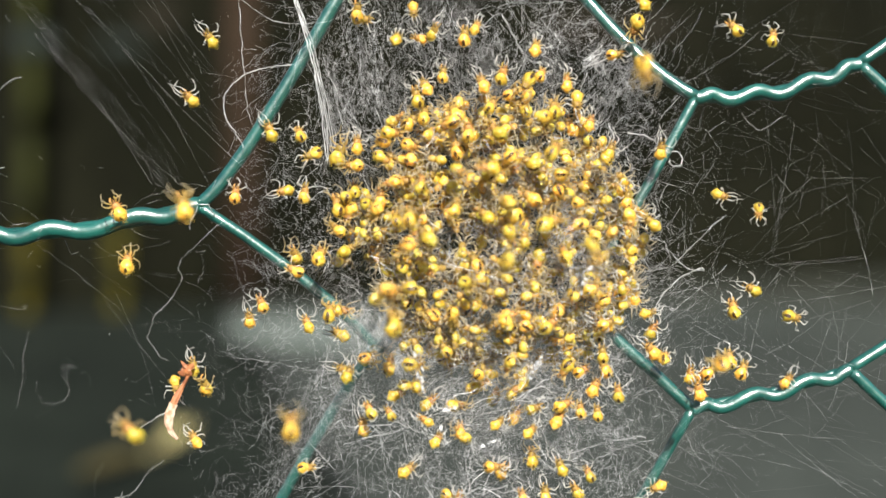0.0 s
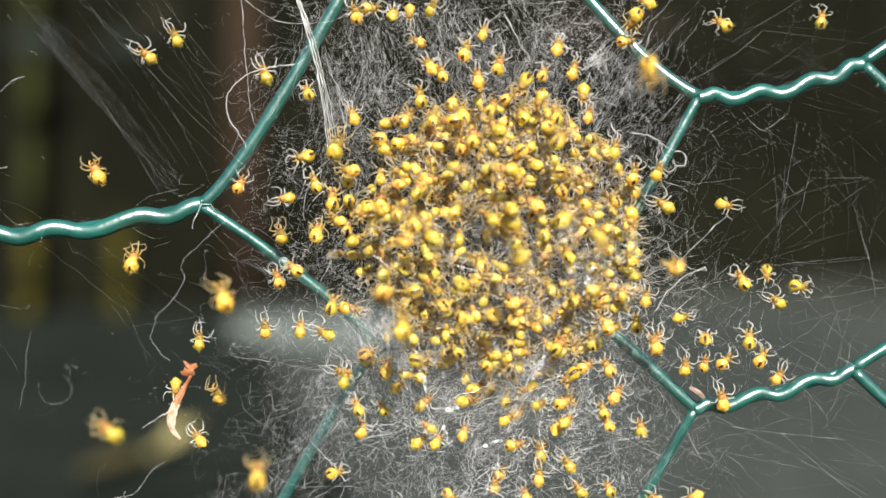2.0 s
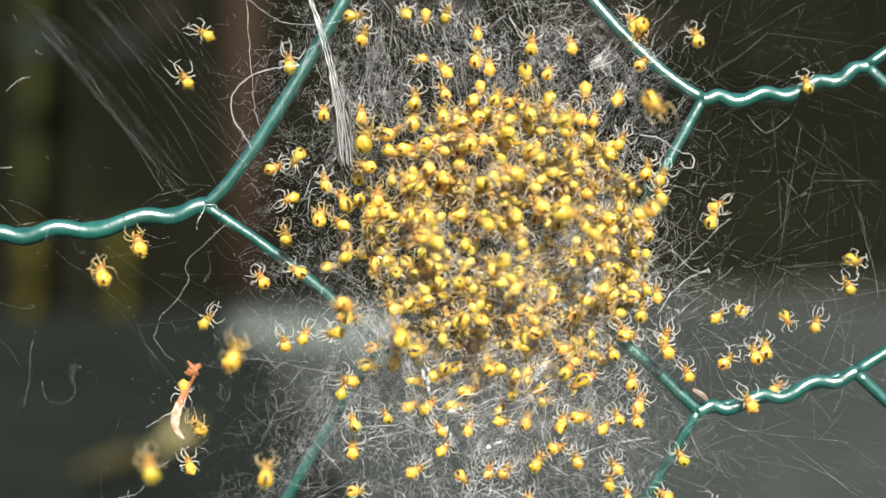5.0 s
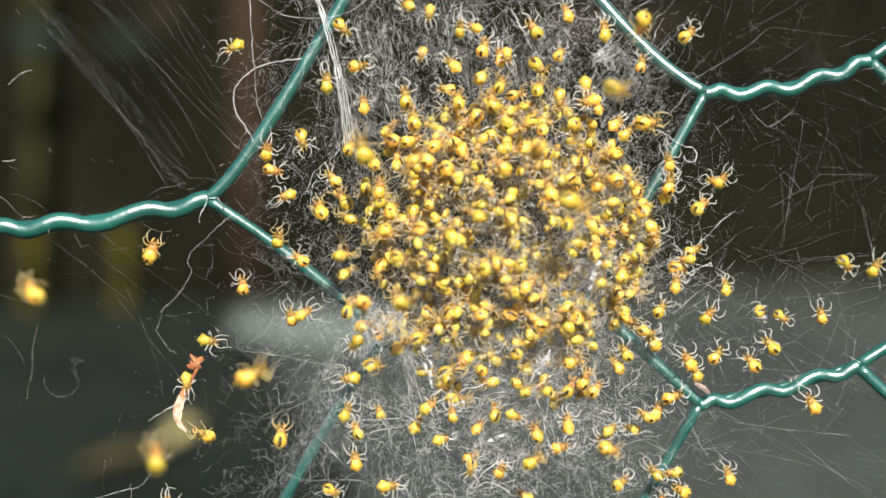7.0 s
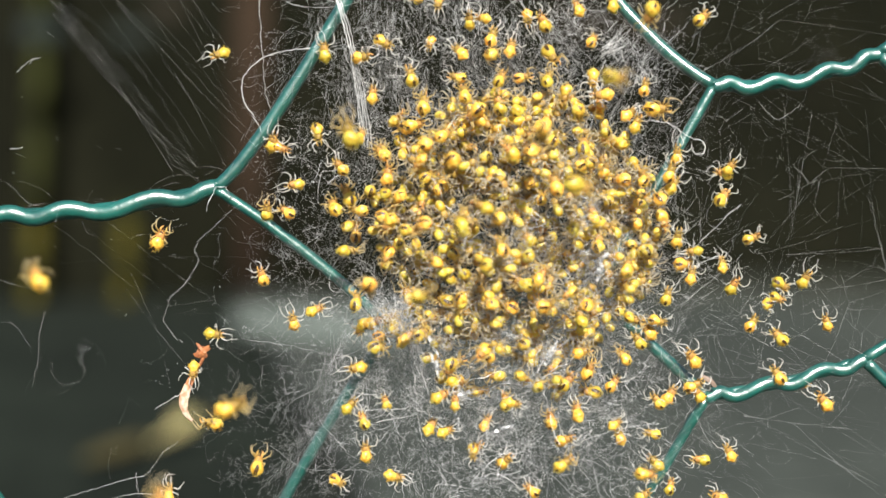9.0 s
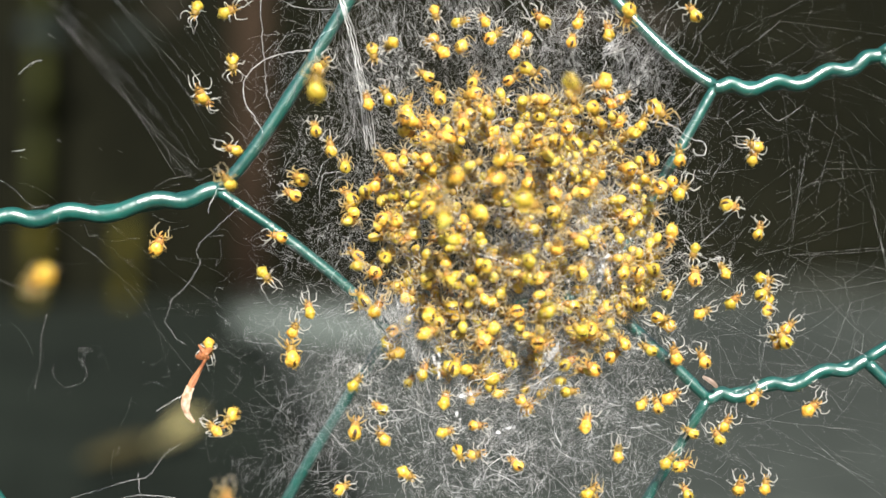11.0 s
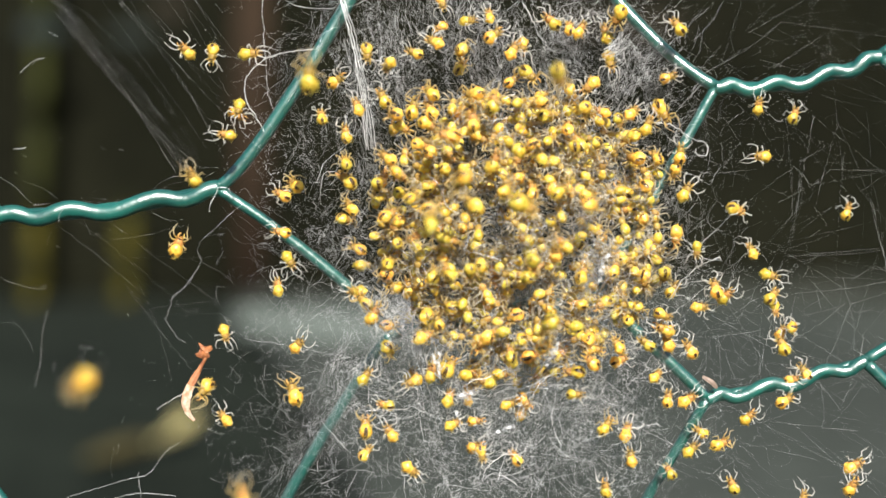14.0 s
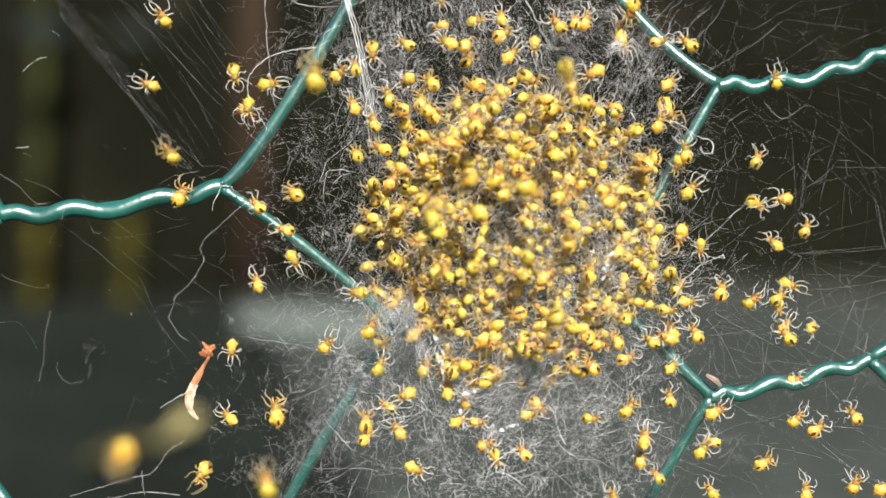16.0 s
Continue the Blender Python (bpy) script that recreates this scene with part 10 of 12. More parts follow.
    crawl(swarm[210], 3, -12, [(0, 11.27, -12.70, 1.9, -9), (0.5, 11.54, -12.92, 1.8, -14), (1.5, 12.66, -13.97, 1.4, -11), (2, 13.31, -13.91, 1.3, -26), (2.5, 13.39, -13.77, 1.3, -20), (3.5, 14.27, -13.19, 1.3, -22), (4, 14.74, -13.23, 1.2, -11), (6.5, 15.73, -13.65, 2.4, -36), (7, 15.71, -13.51, 2.5, -56), (7.5, 15.65, -13.16, 2.5, -39), (8, 15.72, -13.35, 2.5, -45), (9, 16.17, -12.95, 2.5, -37), (11.5, 16.42, -13.39, 0.8, -11), (13.5, 17.31, -12.90, 0.8, 5), (16, 17.12, -13.02, 0.8, -9)])
    crawl(swarm[211], 5, -16, [(0, 14.18, -11.26, 3.0, -6), (1, 14.69, -13.27, 2.3, -14), (1.5, 15.04, -13.07, 2.3, -15), (2, 15.94, -14.24, 1.9, -7), (2.5, 16.53, -14.47, 1.8, -8), (3, 18.59, -14.28, 1.5, -2), (3.5, 19.44, -14.43, 1.4, -3), (4, 19.85, -14.81, 1.3, -4), (6.5, 17.57, -18.49, 1.0, -87), (7, 18.09, -18.37, 1.0, -93), (7.5, 18.05, -18.49, 1.0, -92), (8.5, 19.24, -18.36, 0.9, -83), (9, 19.88, -17.89, 0.9, -83), (11.5, 21.50, -15.78, 0.6, -24), (12, 21.64, -16.05, 0.5, -33), (12.5, 22.03, -17.19, 0.5, -19), (13, 26.21, -20.19, 0.3, -23), (13.5, 24.80, -20.73, 0.3, -27), (14, 22.69, -19.92, 0.4, -24), (14.5, 21.46, -20.59, 0.4, -32), (15, 20.35, -20.41, 0.4, -36), (16, 20.61, -20.58, 0.4, -31)])
    crawl(swarm[212], 25, -2, [(0, 4.47, -17.22, 3.0, 86), (1, 5.91, -16.29, 3.3, 73), (2, 5.90, -15.37, 3.6, 77), (3, 7.40, -15.44, 3.4, 71), (3.5, 8.13, -15.10, 3.5, 74), (6.5, 9.12, -16.10, 2.8, 74), (9, 9.05, -16.16, 2.8, 70), (11.5, 5.17, -13.10, 2.5, 137), (16, 6.37, -13.86, 2.3, 139)])
    crawl(swarm[213], -3, 17, [(0, 7.31, -16.80, 0.8, 0), (2, 7.81, -16.37, 0.8, 5), (4, 7.86, -16.85, 0.8, 11), (6.5, 5.89, -16.25, 6.9, 58), (7, 6.47, -16.40, 6.8, 59), (8.5, 7.42, -17.31, 6.6, 46), (9, 8.36, -17.29, 6.6, 56), (11.5, 10.89, -20.55, 1.7, 45), (12.5, 10.82, -20.28, 1.7, 32), (13.5, 11.41, -16.43, 2.2, 56), (14, 11.95, -14.95, 2.4, 37), (15, 12.62, -14.22, 2.5, 56), (15.5, 13.23, -13.85, 2.4, 42), (16, 13.44, -13.69, 2.4, 41)])
    crawl(swarm[214], -4, -16, [(0, 8.53, -19.57, 1.6, -4), (0.5, 8.62, -19.49, 1.6, 8), (1, 8.86, -19.78, 1.6, -9), (1.5, 9.07, -19.08, 1.7, -10), (2, 7.80, -18.14, 1.9, 2), (3, 8.83, -17.06, 2.0, -9), (4, 9.28, -17.10, 2.0, -7), (6.5, 12.48, -15.78, 1.3, -37), (7, 12.61, -15.92, 1.3, -39), (7.5, 13.43, -16.37, 1.2, -25), (8, 13.33, -16.25, 1.2, -39), (8.5, 13.23, -16.55, 1.2, -30), (9, 13.43, -15.95, 1.3, -21), (11.5, 13.36, -17.74, 0.3, 1), (12.5, 13.43, -17.83, 0.3, 1), (13.5, 14.28, -17.76, 0.3, 3), (14, 14.47, -17.86, 0.2, -11), (14.5, 14.62, -17.74, 0.2, 2), (15, 14.63, -18.19, 0.2, -2), (15.5, 14.48, -17.94, 0.2, -8), (16, 14.94, -18.12, 0.2, -1)])
    crawl(swarm[215], 39, -1, [(0, 5.19, -17.73, 0.5, 25), (2, 4.93, -17.85, 0.5, 28), (4, 5.30, -17.44, 0.6, 35), (6.5, 4.36, -17.97, 1.4, 24), (9, 4.38, -17.99, 1.4, 42), (11.5, 1.63, -17.28, 1.9, 69), (16, 2.46, -16.79, 2.1, 61)])
    crawl(swarm[216], 25, 8, [(0, 1.47, -19.87, 1.5, 7), (0.5, 2.70, -19.71, 1.5, 16), (1.5, 3.35, -18.78, 1.8, 6), (2, 4.12, -18.79, 1.8, 0), (2.5, 4.13, -18.86, 1.7, 8), (3, 4.25, -18.41, 1.8, -4), (3.5, 4.23, -18.29, 1.9, 9), (4, 4.28, -18.10, 1.9, -5), (6.5, 1.89, -16.93, 1.8, 44), (7.5, 1.99, -16.97, 1.8, 55), (9, 1.91, -16.97, 1.8, 41), (11.5, 1.93, -14.86, 2.4, 87), (12.5, 1.85, -14.97, 2.4, 75), (13.5, 1.71, -14.93, 2.4, 94), (14, 1.81, -14.74, 2.5, 76), (15.5, 1.52, -15.06, 2.4, 100), (16, 1.67, -15.02, 2.4, 84)])
    crawl(swarm[217], -0, -9, [(0, 9.72, -17.38, 1.4, -23), (2, 10.08, -17.18, 1.4, -35), (2.5, 10.30, -17.11, 1.4, -18), (3, 11.05, -16.74, 1.4, -25), (4, 11.58, -16.64, 1.4, -30), (6.5, 16.78, -18.60, 0.3, -45), (8, 16.93, -18.08, 0.3, -33), (9, 16.42, -18.27, 0.3, -48), (11.5, 18.03, -17.98, 0.3, 51), (12, 18.45, -17.48, 0.3, 45), (13, 18.29, -17.16, 0.4, 43), (13.5, 18.80, -17.41, 0.3, 51), (14.5, 19.80, -16.87, 0.3, 42), (15, 20.11, -16.82, 0.3, 46), (15.5, 19.89, -17.10, 0.3, 58), (16, 19.96, -17.37, 0.3, 38)])
    crawl(swarm[218], -15, 16, [(0, 11.89, -18.16, 1.3, -20), (0.5, 12.08, -18.23, 1.3, -11), (1, 12.26, -18.81, 1.2, -16), (1.5, 13.04, -19.25, 1.2, -3), (2, 13.33, -19.41, 1.1, -17), (2.5, 12.85, -19.33, 1.2, -23), (3.5, 13.46, -19.54, 1.1, -9), (4, 13.44, -19.34, 1.1, -20), (6.5, 17.02, -20.85, 0.8, 32), (8, 17.24, -20.75, 0.8, 31), (9, 17.49, -20.19, 0.8, 22), (11.5, 18.87, -20.78, 0.2, -27), (12, 18.45, -20.58, 0.2, -23), (12.5, 18.28, -20.90, 0.2, -16), (13, 18.37, -20.52, 0.2, -38), (13.5, 18.30, -20.70, 0.2, -27), (14, 17.45, -19.08, 0.3, -25), (14.5, 17.71, -19.67, 0.3, -31), (15, 16.61, -19.78, 0.3, -31), (15.5, 16.60, -20.05, 0.3, -32), (16, 16.15, -19.67, 0.3, -34)])
    crawl(swarm[219], 19, -22, [(0, 11.02, -19.28, 1.0, -22), (0.5, 11.14, -19.28, 1.0, -39), (2, 11.04, -19.23, 1.0, -31), (2.5, 11.26, -19.15, 1.0, -30), (3.5, 11.99, -17.71, 1.1, -48), (4, 12.39, -17.81, 1.1, -30), (6.5, 14.39, -19.61, 0.3, 44), (7, 14.31, -19.39, 0.4, 53), (7.5, 14.78, -19.55, 0.3, 49), (8, 15.51, -19.89, 0.3, 48), (9, 15.75, -21.12, 0.2, 56), (11.5, 10.97, -21.14, 1.5, -9), (12, 11.28, -20.51, 1.5, -1), (12.5, 11.37, -21.08, 1.4, 1), (13, 11.27, -21.00, 1.5, 2), (13.5, 11.62, -20.75, 1.5, 18), (14, 12.28, -20.05, 1.5, -3), (14.5, 12.39, -20.15, 1.5, -9), (15, 12.86, -20.75, 1.4, 4), (15.5, 13.04, -20.95, 1.4, -10), (16, 12.60, -20.95, 1.4, -5)])
    crawl(swarm[220], -13, -2, [(0, 6.72, -20.16, 0.1, -16), (2, 6.76, -20.05, 0.1, -15), (4, 7.10, -20.33, 0.1, -8), (6.5, 6.20, -20.32, 1.2, -35), (7, 6.19, -20.33, 1.2, -57), (9, 6.32, -20.55, 1.1, -52), (11.5, 4.67, -17.98, 1.1, -45), (12, 4.66, -17.95, 1.1, -30), (13.5, 4.60, -17.96, 1.1, -35), (14.5, 5.15, -17.65, 1.2, -36), (15, 5.10, -17.38, 1.2, -42), (16, 5.24, -17.62, 1.2, -38)])
    crawl(swarm[221], -20, 25, [(0, 10.09, -9.59, 3.0, -137), (2, 10.26, -10.25, 2.9, -126), (4, 10.30, -9.90, 2.9, -136), (6.5, 11.36, -12.18, 1.2, -89), (8, 10.68, -12.11, 1.2, -83), (9, 10.95, -12.77, 1.1, -72), (11.5, 9.95, -10.44, 3.5, -73), (14, 9.25, -10.87, 3.5, -76), (16, 9.15, -10.90, 3.5, -69)])
    crawl(swarm[222], 31, 3, [(0, 16.43, -20.47, 1.4, -57), (2, 16.82, -20.04, 1.4, -55), (4, 16.81, -19.50, 1.4, -56), (6.5, 18.58, -19.85, 0.8, -60), (7.5, 19.00, -19.79, 0.8, -59), (8, 20.21, -20.10, 0.8, -57), (8.5, 21.20, -20.98, 0.7, -63), (9, 21.26, -20.94, 0.7, -62), (11.5, 23.60, -19.78, 0.2, 27), (12, 24.11, -20.20, 0.2, 39), (12.5, 26.12, -20.95, 0.2, 12), (13, 28.24, -20.84, 0.1, 20), (13.5, 30.93, -19.83, 0.1, 41), (14, 32.54, -19.82, 0.1, 18), (14.5, 32.32, -19.80, 0.1, 19), (15, 32.71, -20.38, 0.1, 18), (15.5, 32.78, -20.00, 0.1, 32), (16, 32.44, -19.83, 0.1, 12)])
    crawl(swarm[223], 9, 3, [(0, 20.82, -11.26, 1.2, -14), (1, 20.46, -11.12, 1.2, 0), (1.5, 21.18, -11.63, 1.1, -14), (2, 22.55, -12.07, 1.0, -12), (2.5, 22.77, -12.41, 1.0, -17), (3, 22.89, -11.82, 1.0, -6), (3.5, 22.92, -12.32, 1.0, -3), (4, 22.79, -11.77, 1.0, -19), (6.5, 28.71, -12.74, 1.2, -36), (7, 29.32, -12.72, 1.1, -35), (9, 29.72, -13.03, 1.1, -40), (11.5, 29.15, -13.69, -0.3, 57), (12, 29.80, -14.02, -0.3, 54), (12.5, 31.32, -15.92, -0.4, 51), (13, 31.54, -16.82, -0.4, 51), (14, 32.88, -18.35, -0.4, 57), (14.5, 34.31, -19.83, -0.4, 50), (15.5, 35.10, -19.64, -0.4, 51), (16, 35.07, -20.35, -0.4, 62)])
    crawl(swarm[224], 3, 18, [(0, 17.64, -19.54, 0.0, -111), (0.5, 17.84, -20.04, 0.0, -112), (1, 18.15, -19.97, -0.0, -107), (1.5, 19.23, -20.06, -0.0, -91), (2, 20.45, -20.36, -0.1, -108), (3.5, 21.16, -19.82, -0.1, -109), (4, 21.24, -21.08, -0.1, -104), (6.5, 22.89, -19.45, 0.3, -32), (7.5, 22.55, -18.30, 0.3, -15), (8.5, 22.38, -18.07, 0.4, -27), (9, 22.31, -17.46, 0.4, -27), (11.5, 25.49, -20.08, 1.1, 11), (12, 25.72, -19.89, 1.1, -3), (12.5, 26.24, -20.25, 1.1, -3), (13, 26.14, -19.97, 1.1, 5), (13.5, 27.64, -20.90, 1.0, 7), (14, 28.17, -20.91, 1.0, 7), (15, 28.49, -20.80, 1.0, 10), (15.5, 27.66, -20.38, 1.1, -7), (16, 28.03, -20.40, 1.0, 0)])
    crawl(swarm[225], -17, 11, [(0, 6.97, 3.53, 0.7, 36), (2, 7.48, 3.24, 0.7, 31), (4, 7.19, 2.70, 0.8, 45), (6.5, 9.71, 4.19, 0.1, 23), (8, 9.57, 3.78, 0.1, 26), (9, 9.52, 3.84, 0.1, 29), (11.5, 7.28, 1.94, 6.9, 68), (14, 7.70, 3.54, 6.6, 63), (16, 7.44, 3.02, 6.7, 58)])
    crawl(swarm[226], -51, -12, [(0, -5.90, 3.50, 2.7, 82), (2, -5.56, 3.23, 2.8, 67), (4, -6.09, 3.18, 2.7, 64), (6.5, -5.39, 3.12, 4.4, 82), (9, -5.61, 3.02, 4.3, 84), (11.5, -5.02, 3.08, 3.9, 112), (14, -4.81, 3.15, 3.9, 97), (16, -4.58, 3.24, 4.0, 107)])
    crawl(swarm[227], 10, 6, [(0, -3.76, -4.78, 3.8, -38), (2, -3.37, -4.72, 3.9, -26), (4, -4.58, -4.28, 3.6, -44), (6.5, -4.08, -4.34, 4.2, -29), (8, -4.29, -4.25, 4.2, -36), (9, -3.86, -4.63, 4.3, -29), (12.5, -4.46, -4.28, 2.5, -9), (14, -3.95, -4.11, 2.7, -6), (16, -3.80, -4.11, 2.7, -14)])
    crawl(swarm[228], -82, -18, [(0, 4.70, 2.38, 2.8, -84), (2, 5.25, 1.83, 2.8, -89), (4, 5.92, 2.65, 2.7, -92), (6.5, 5.02, 2.27, 7.2, -54), (7, 5.05, 1.79, 7.2, -60), (7.5, 4.52, 1.96, 7.3, -61), (8, 4.14, 1.69, 7.3, -68), (8.5, 4.21, 1.35, 7.3, -53), (9, 3.61, 1.21, 7.4, -65), (11.5, 5.17, 1.46, 3.1, -35), (14, 4.42, 1.51, 3.2, -40), (16, 5.23, 1.00, 3.1, -36)])
    crawl(swarm[229], 40, -14, [(0, -2.71, -7.98, -0.5, -112), (2, -3.11, -8.16, -0.6, -119), (4, -3.03, -8.37, -0.6, -112), (6.5, -6.08, -6.86, -0.2, -86), (8, -5.64, -6.80, -0.1, -90), (9, -5.52, -7.15, -0.1, -103), (11.5, -5.30, -3.57, 2.8, -75), (16, -5.45, -4.65, 2.7, -62)])
    crawl(swarm[230], -14, 16, [(0, -7.40, 1.33, -0.7, 5), (2, -7.98, 1.76, -0.7, 12), (4, -8.04, 1.16, -0.7, 3), (6.5, -8.80, -0.07, 0.3, 6), (9, -8.34, -0.02, 0.4, 2), (11.5, -8.46, -1.84, -0.3, -58), (16, -8.17, -0.23, -0.2, -59)])
    crawl(swarm[231], -80, 38, [(0, -0.88, 4.37, 5.2, -130), (2, -1.15, 4.67, 5.1, -129), (4, -1.14, 4.56, 5.1, -139), (6.5, -1.15, 4.29, -0.6, -100), (9, -1.68, 4.92, -0.7, -109), (11.5, -1.69, 5.18, 4.7, -126), (14, -0.68, 4.96, 5.0, -117), (16, -0.29, 5.61, 5.0, -117)])
    crawl(swarm[232], 11, -30, [(0, 3.61, 10.75, -0.5, 8), (2, 4.02, 9.89, -0.5, 7), (4, 4.55, 10.58, -0.5, 11), (6.5, 3.77, 11.44, 4.0, -13), (8, 3.16, 10.90, 4.2, -5), (9, 3.35, 10.41, 4.4, -10), (11.5, 2.12, 9.89, 6.5, 3), (12.5, 1.97, 9.78, 6.5, 9), (14, 2.71, 10.36, 6.3, 12), (15, 2.42, 10.11, 6.4, 5), (16, 2.60, 10.12, 6.4, 10)])
    crawl(swarm[233], -18, -17, [(0, 2.75, -4.89, -0.8, 35), (2, 3.61, -4.46, -0.8, 32), (4, 3.91, -4.56, -0.8, 38), (6.5, 1.02, -4.94, 2.7, 14), (9, 0.73, -5.04, 2.6, 13), (11.5, 0.95, -4.24, 0.3, -1), (16, 1.83, -4.05, 0.3, -9)])
    crawl(swarm[234], -42, 46, [(0, 7.06, -2.96, 4.1, -5), (2, 8.19, -3.27, 3.7, -6), (4, 7.71, -3.65, 3.8, -16), (6.5, 8.65, -2.13, 2.2, -32), (8, 8.62, -1.90, 2.2, -42), (9, 8.88, -2.10, 2.2, -33), (11.5, 7.84, -4.10, 0.2, 14), (14, 8.53, -4.49, 0.1, 11), (16, 8.32, -4.14, 0.1, 9)])
    crawl(swarm[235], -59, -35, [(0, 5.06, 5.71, 0.8, 25), (4, 4.74, 5.27, 0.9, 26), (6.5, 6.20, 7.01, 7.6, 22), (8, 5.49, 6.73, 7.7, 14), (9, 5.84, 6.02, 7.8, 28), (11.5, 2.64, 3.66, 10.2, 59), (12, 3.15, 3.78, 10.2, 76), (12.5, 3.54, 3.26, 10.3, 64), (13, 5.14, 2.65, 10.3, 59), (13.5, 8.57, 1.71, 9.8, 56), (15, 10.35, 2.78, 9.3, 71), (15.5, 11.02, 1.97, 9.2, 56), (16, 10.89, 2.11, 9.2, 59)])
    crawl(swarm[236], -111, 97, [(0, -2.96, -0.56, 3.1, 116), (2, -2.85, -1.14, 3.1, 109), (4, -2.53, -1.10, 3.2, 104), (6.5, -1.82, -1.93, 6.2, 60), (8, -1.88, -1.74, 6.2, 67), (9, -2.03, -2.26, 6.1, 61), (11.5, -1.43, -1.97, 5.6, 70), (14, -1.77, -1.71, 5.6, 73), (16, -1.86, -2.12, 5.5, 61)])
    crawl(swarm[237], -69, -0, [(0, 9.53, 1.26, 3.1, 171), (2, 9.68, 1.43, 3.1, 156), (4, 10.10, 1.90, 2.9, 166), (6.5, 11.43, 2.01, 3.5, 151), (8, 11.26, 2.27, 3.6, 154), (9, 11.93, 2.97, 3.2, 169), (11.5, 10.72, 2.87, 1.0, 162), (14, 11.29, 3.05, 1.0, 152), (16, 11.35, 2.67, 1.0, 140)])
    crawl(swarm[238], -41, 20, [(0, -2.34, -7.27, -1.4, 147), (2, -1.71, -7.43, -1.4, 153), (4, -2.49, -6.84, -1.4, 164), (6.5, -1.80, -6.17, 2.0, 141), (8, -1.57, -6.71, 2.0, 128), (9, -2.02, -6.40, 2.0, 132), (11.5, -1.03, -8.34, -0.0, 98), (14, -1.77, -7.36, -0.0, 91), (16, -0.84, -8.01, -0.0, 90)])
    crawl(swarm[239], -63, -40, [(0, 1.27, 7.64, 4.3, 127), (2, 1.39, 7.59, 4.4, 116), (4, 1.70, 8.08, 4.2, 120), (6.5, -0.46, 7.78, 3.9, 145), (8, -0.02, 8.25, 3.8, 155), (9, -0.08, 7.97, 3.9, 152), (11.5, -0.32, 6.37, 4.5, 116), (14, -0.35, 6.68, 4.4, 124), (16, -0.09, 7.77, 4.1, 125)])
    crawl(swarm[240], -8, -32, [(0, 9.23, -4.50, 1.0, -49), (2, 9.14, -4.67, 1.0, -35), (4, 9.55, -4.49, 1.0, -43), (6.5, 9.15, -6.00, 5.0, -30), (8, 9.73, -6.02, 4.8, -39), (9, 9.91, -6.28, 4.6, -23), (11.5, 9.33, -6.91, 5.1, -64), (14, 8.83, -6.66, 5.4, -76), (16, 8.47, -6.96, 5.4, -73)])
    crawl(swarm[241], -16, 31, [(0, 7.28, 5.19, -1.1, -31), (2, 8.11, 5.25, -1.1, -39), (4, 7.33, 4.99, -1.1, -31), (6.5, 6.52, 6.21, 3.1, 9), (8, 7.10, 5.72, 3.1, 21), (9, 7.06, 5.98, 3.1, 15), (11.5, 4.99, 4.02, 5.9, 13), (14, 5.40, 3.54, 5.9, 10), (16, 4.48, 4.11, 5.9, 18)])
    crawl(swarm[242], 17, -20, [(0, 7.51, -1.01, 4.0, -163), (2, 7.87, -0.44, 3.9, -160), (4, 7.65, -0.45, 4.0, -158), (6.5, 6.89, -0.67, 1.1, -165), (8, 6.96, -0.37, 1.1, -173), (9, 6.83, 0.49, 1.1, -172), (11.5, 5.41, 0.09, -1.3, -173), (14, 6.16, -0.01, -1.3, -154), (16, 6.68, -0.63, -1.3, -171)])
    crawl(swarm[243], -32, 28, [(0, 4.19, -11.99, -0.2, 48), (2, 3.75, -11.36, -0.2, 47), (4, 4.56, -11.95, -0.2, 50), (6.5, 3.46, -13.46, 2.7, 22), (8, 3.46, -13.28, 2.8, 22), (9, 3.81, -13.26, 2.8, 18), (11.5, 2.08, -11.56, 3.3, 0), (12.5, 1.93, -11.68, 3.3, -1), (13, 3.07, -10.78, 3.6, 0), (13.5, 3.32, -9.96, 3.9, -4), (14, 4.01, -9.34, 4.1, 11), (14.5, 4.45, -9.43, 4.1, 8), (15, 4.40, -8.83, 4.3, -2), (15.5, 3.99, -8.72, 4.3, -1), (16, 4.55, -8.77, 4.3, 11)])
    crawl(swarm[244], -55, -27, [(0, 9.51, 5.39, 4.4, 86), (4, 9.85, 6.17, 4.1, 87), (6.5, 10.90, 5.63, 3.6, 118), (8, 10.67, 5.40, 3.7, 131), (9, 10.21, 5.55, 3.8, 120), (11.5, 10.36, 6.99, 4.0, 130), (14, 10.56, 7.27, 3.9, 124), (16, 9.95, 7.02, 4.1, 128)])
    crawl(swarm[245], -97, -13, [(0, -1.80, 7.16, 3.2, -88), (2, -1.70, 6.36, 3.3, -93), (4, -0.89, 6.50, 3.4, -92), (6.5, -1.04, 6.49, 6.6, -108), (9, -1.92, 7.07, 6.1, -106), (11.5, -2.00, 5.59, 6.0, -72), (14, -1.74, 6.23, 5.9, -69), (16, -2.58, 5.58, 5.9, -77)])
    crawl(swarm[246], -90, 0, [(0, 9.10, 3.25, 1.4, 177), (2, 9.86, 2.82, 1.3, 176), (4, 9.65, 3.91, 1.2, 171), (6.5, 13.55, 3.09, 2.0, 106), (8, 13.27, 3.65, 2.1, 100), (9, 13.55, 3.62, 2.0, 110), (11.5, 13.92, 1.59, 1.1, 95), (14, 13.66, 2.29, 1.1, 91), (16, 14.46, 2.13, 0.9, 87)])
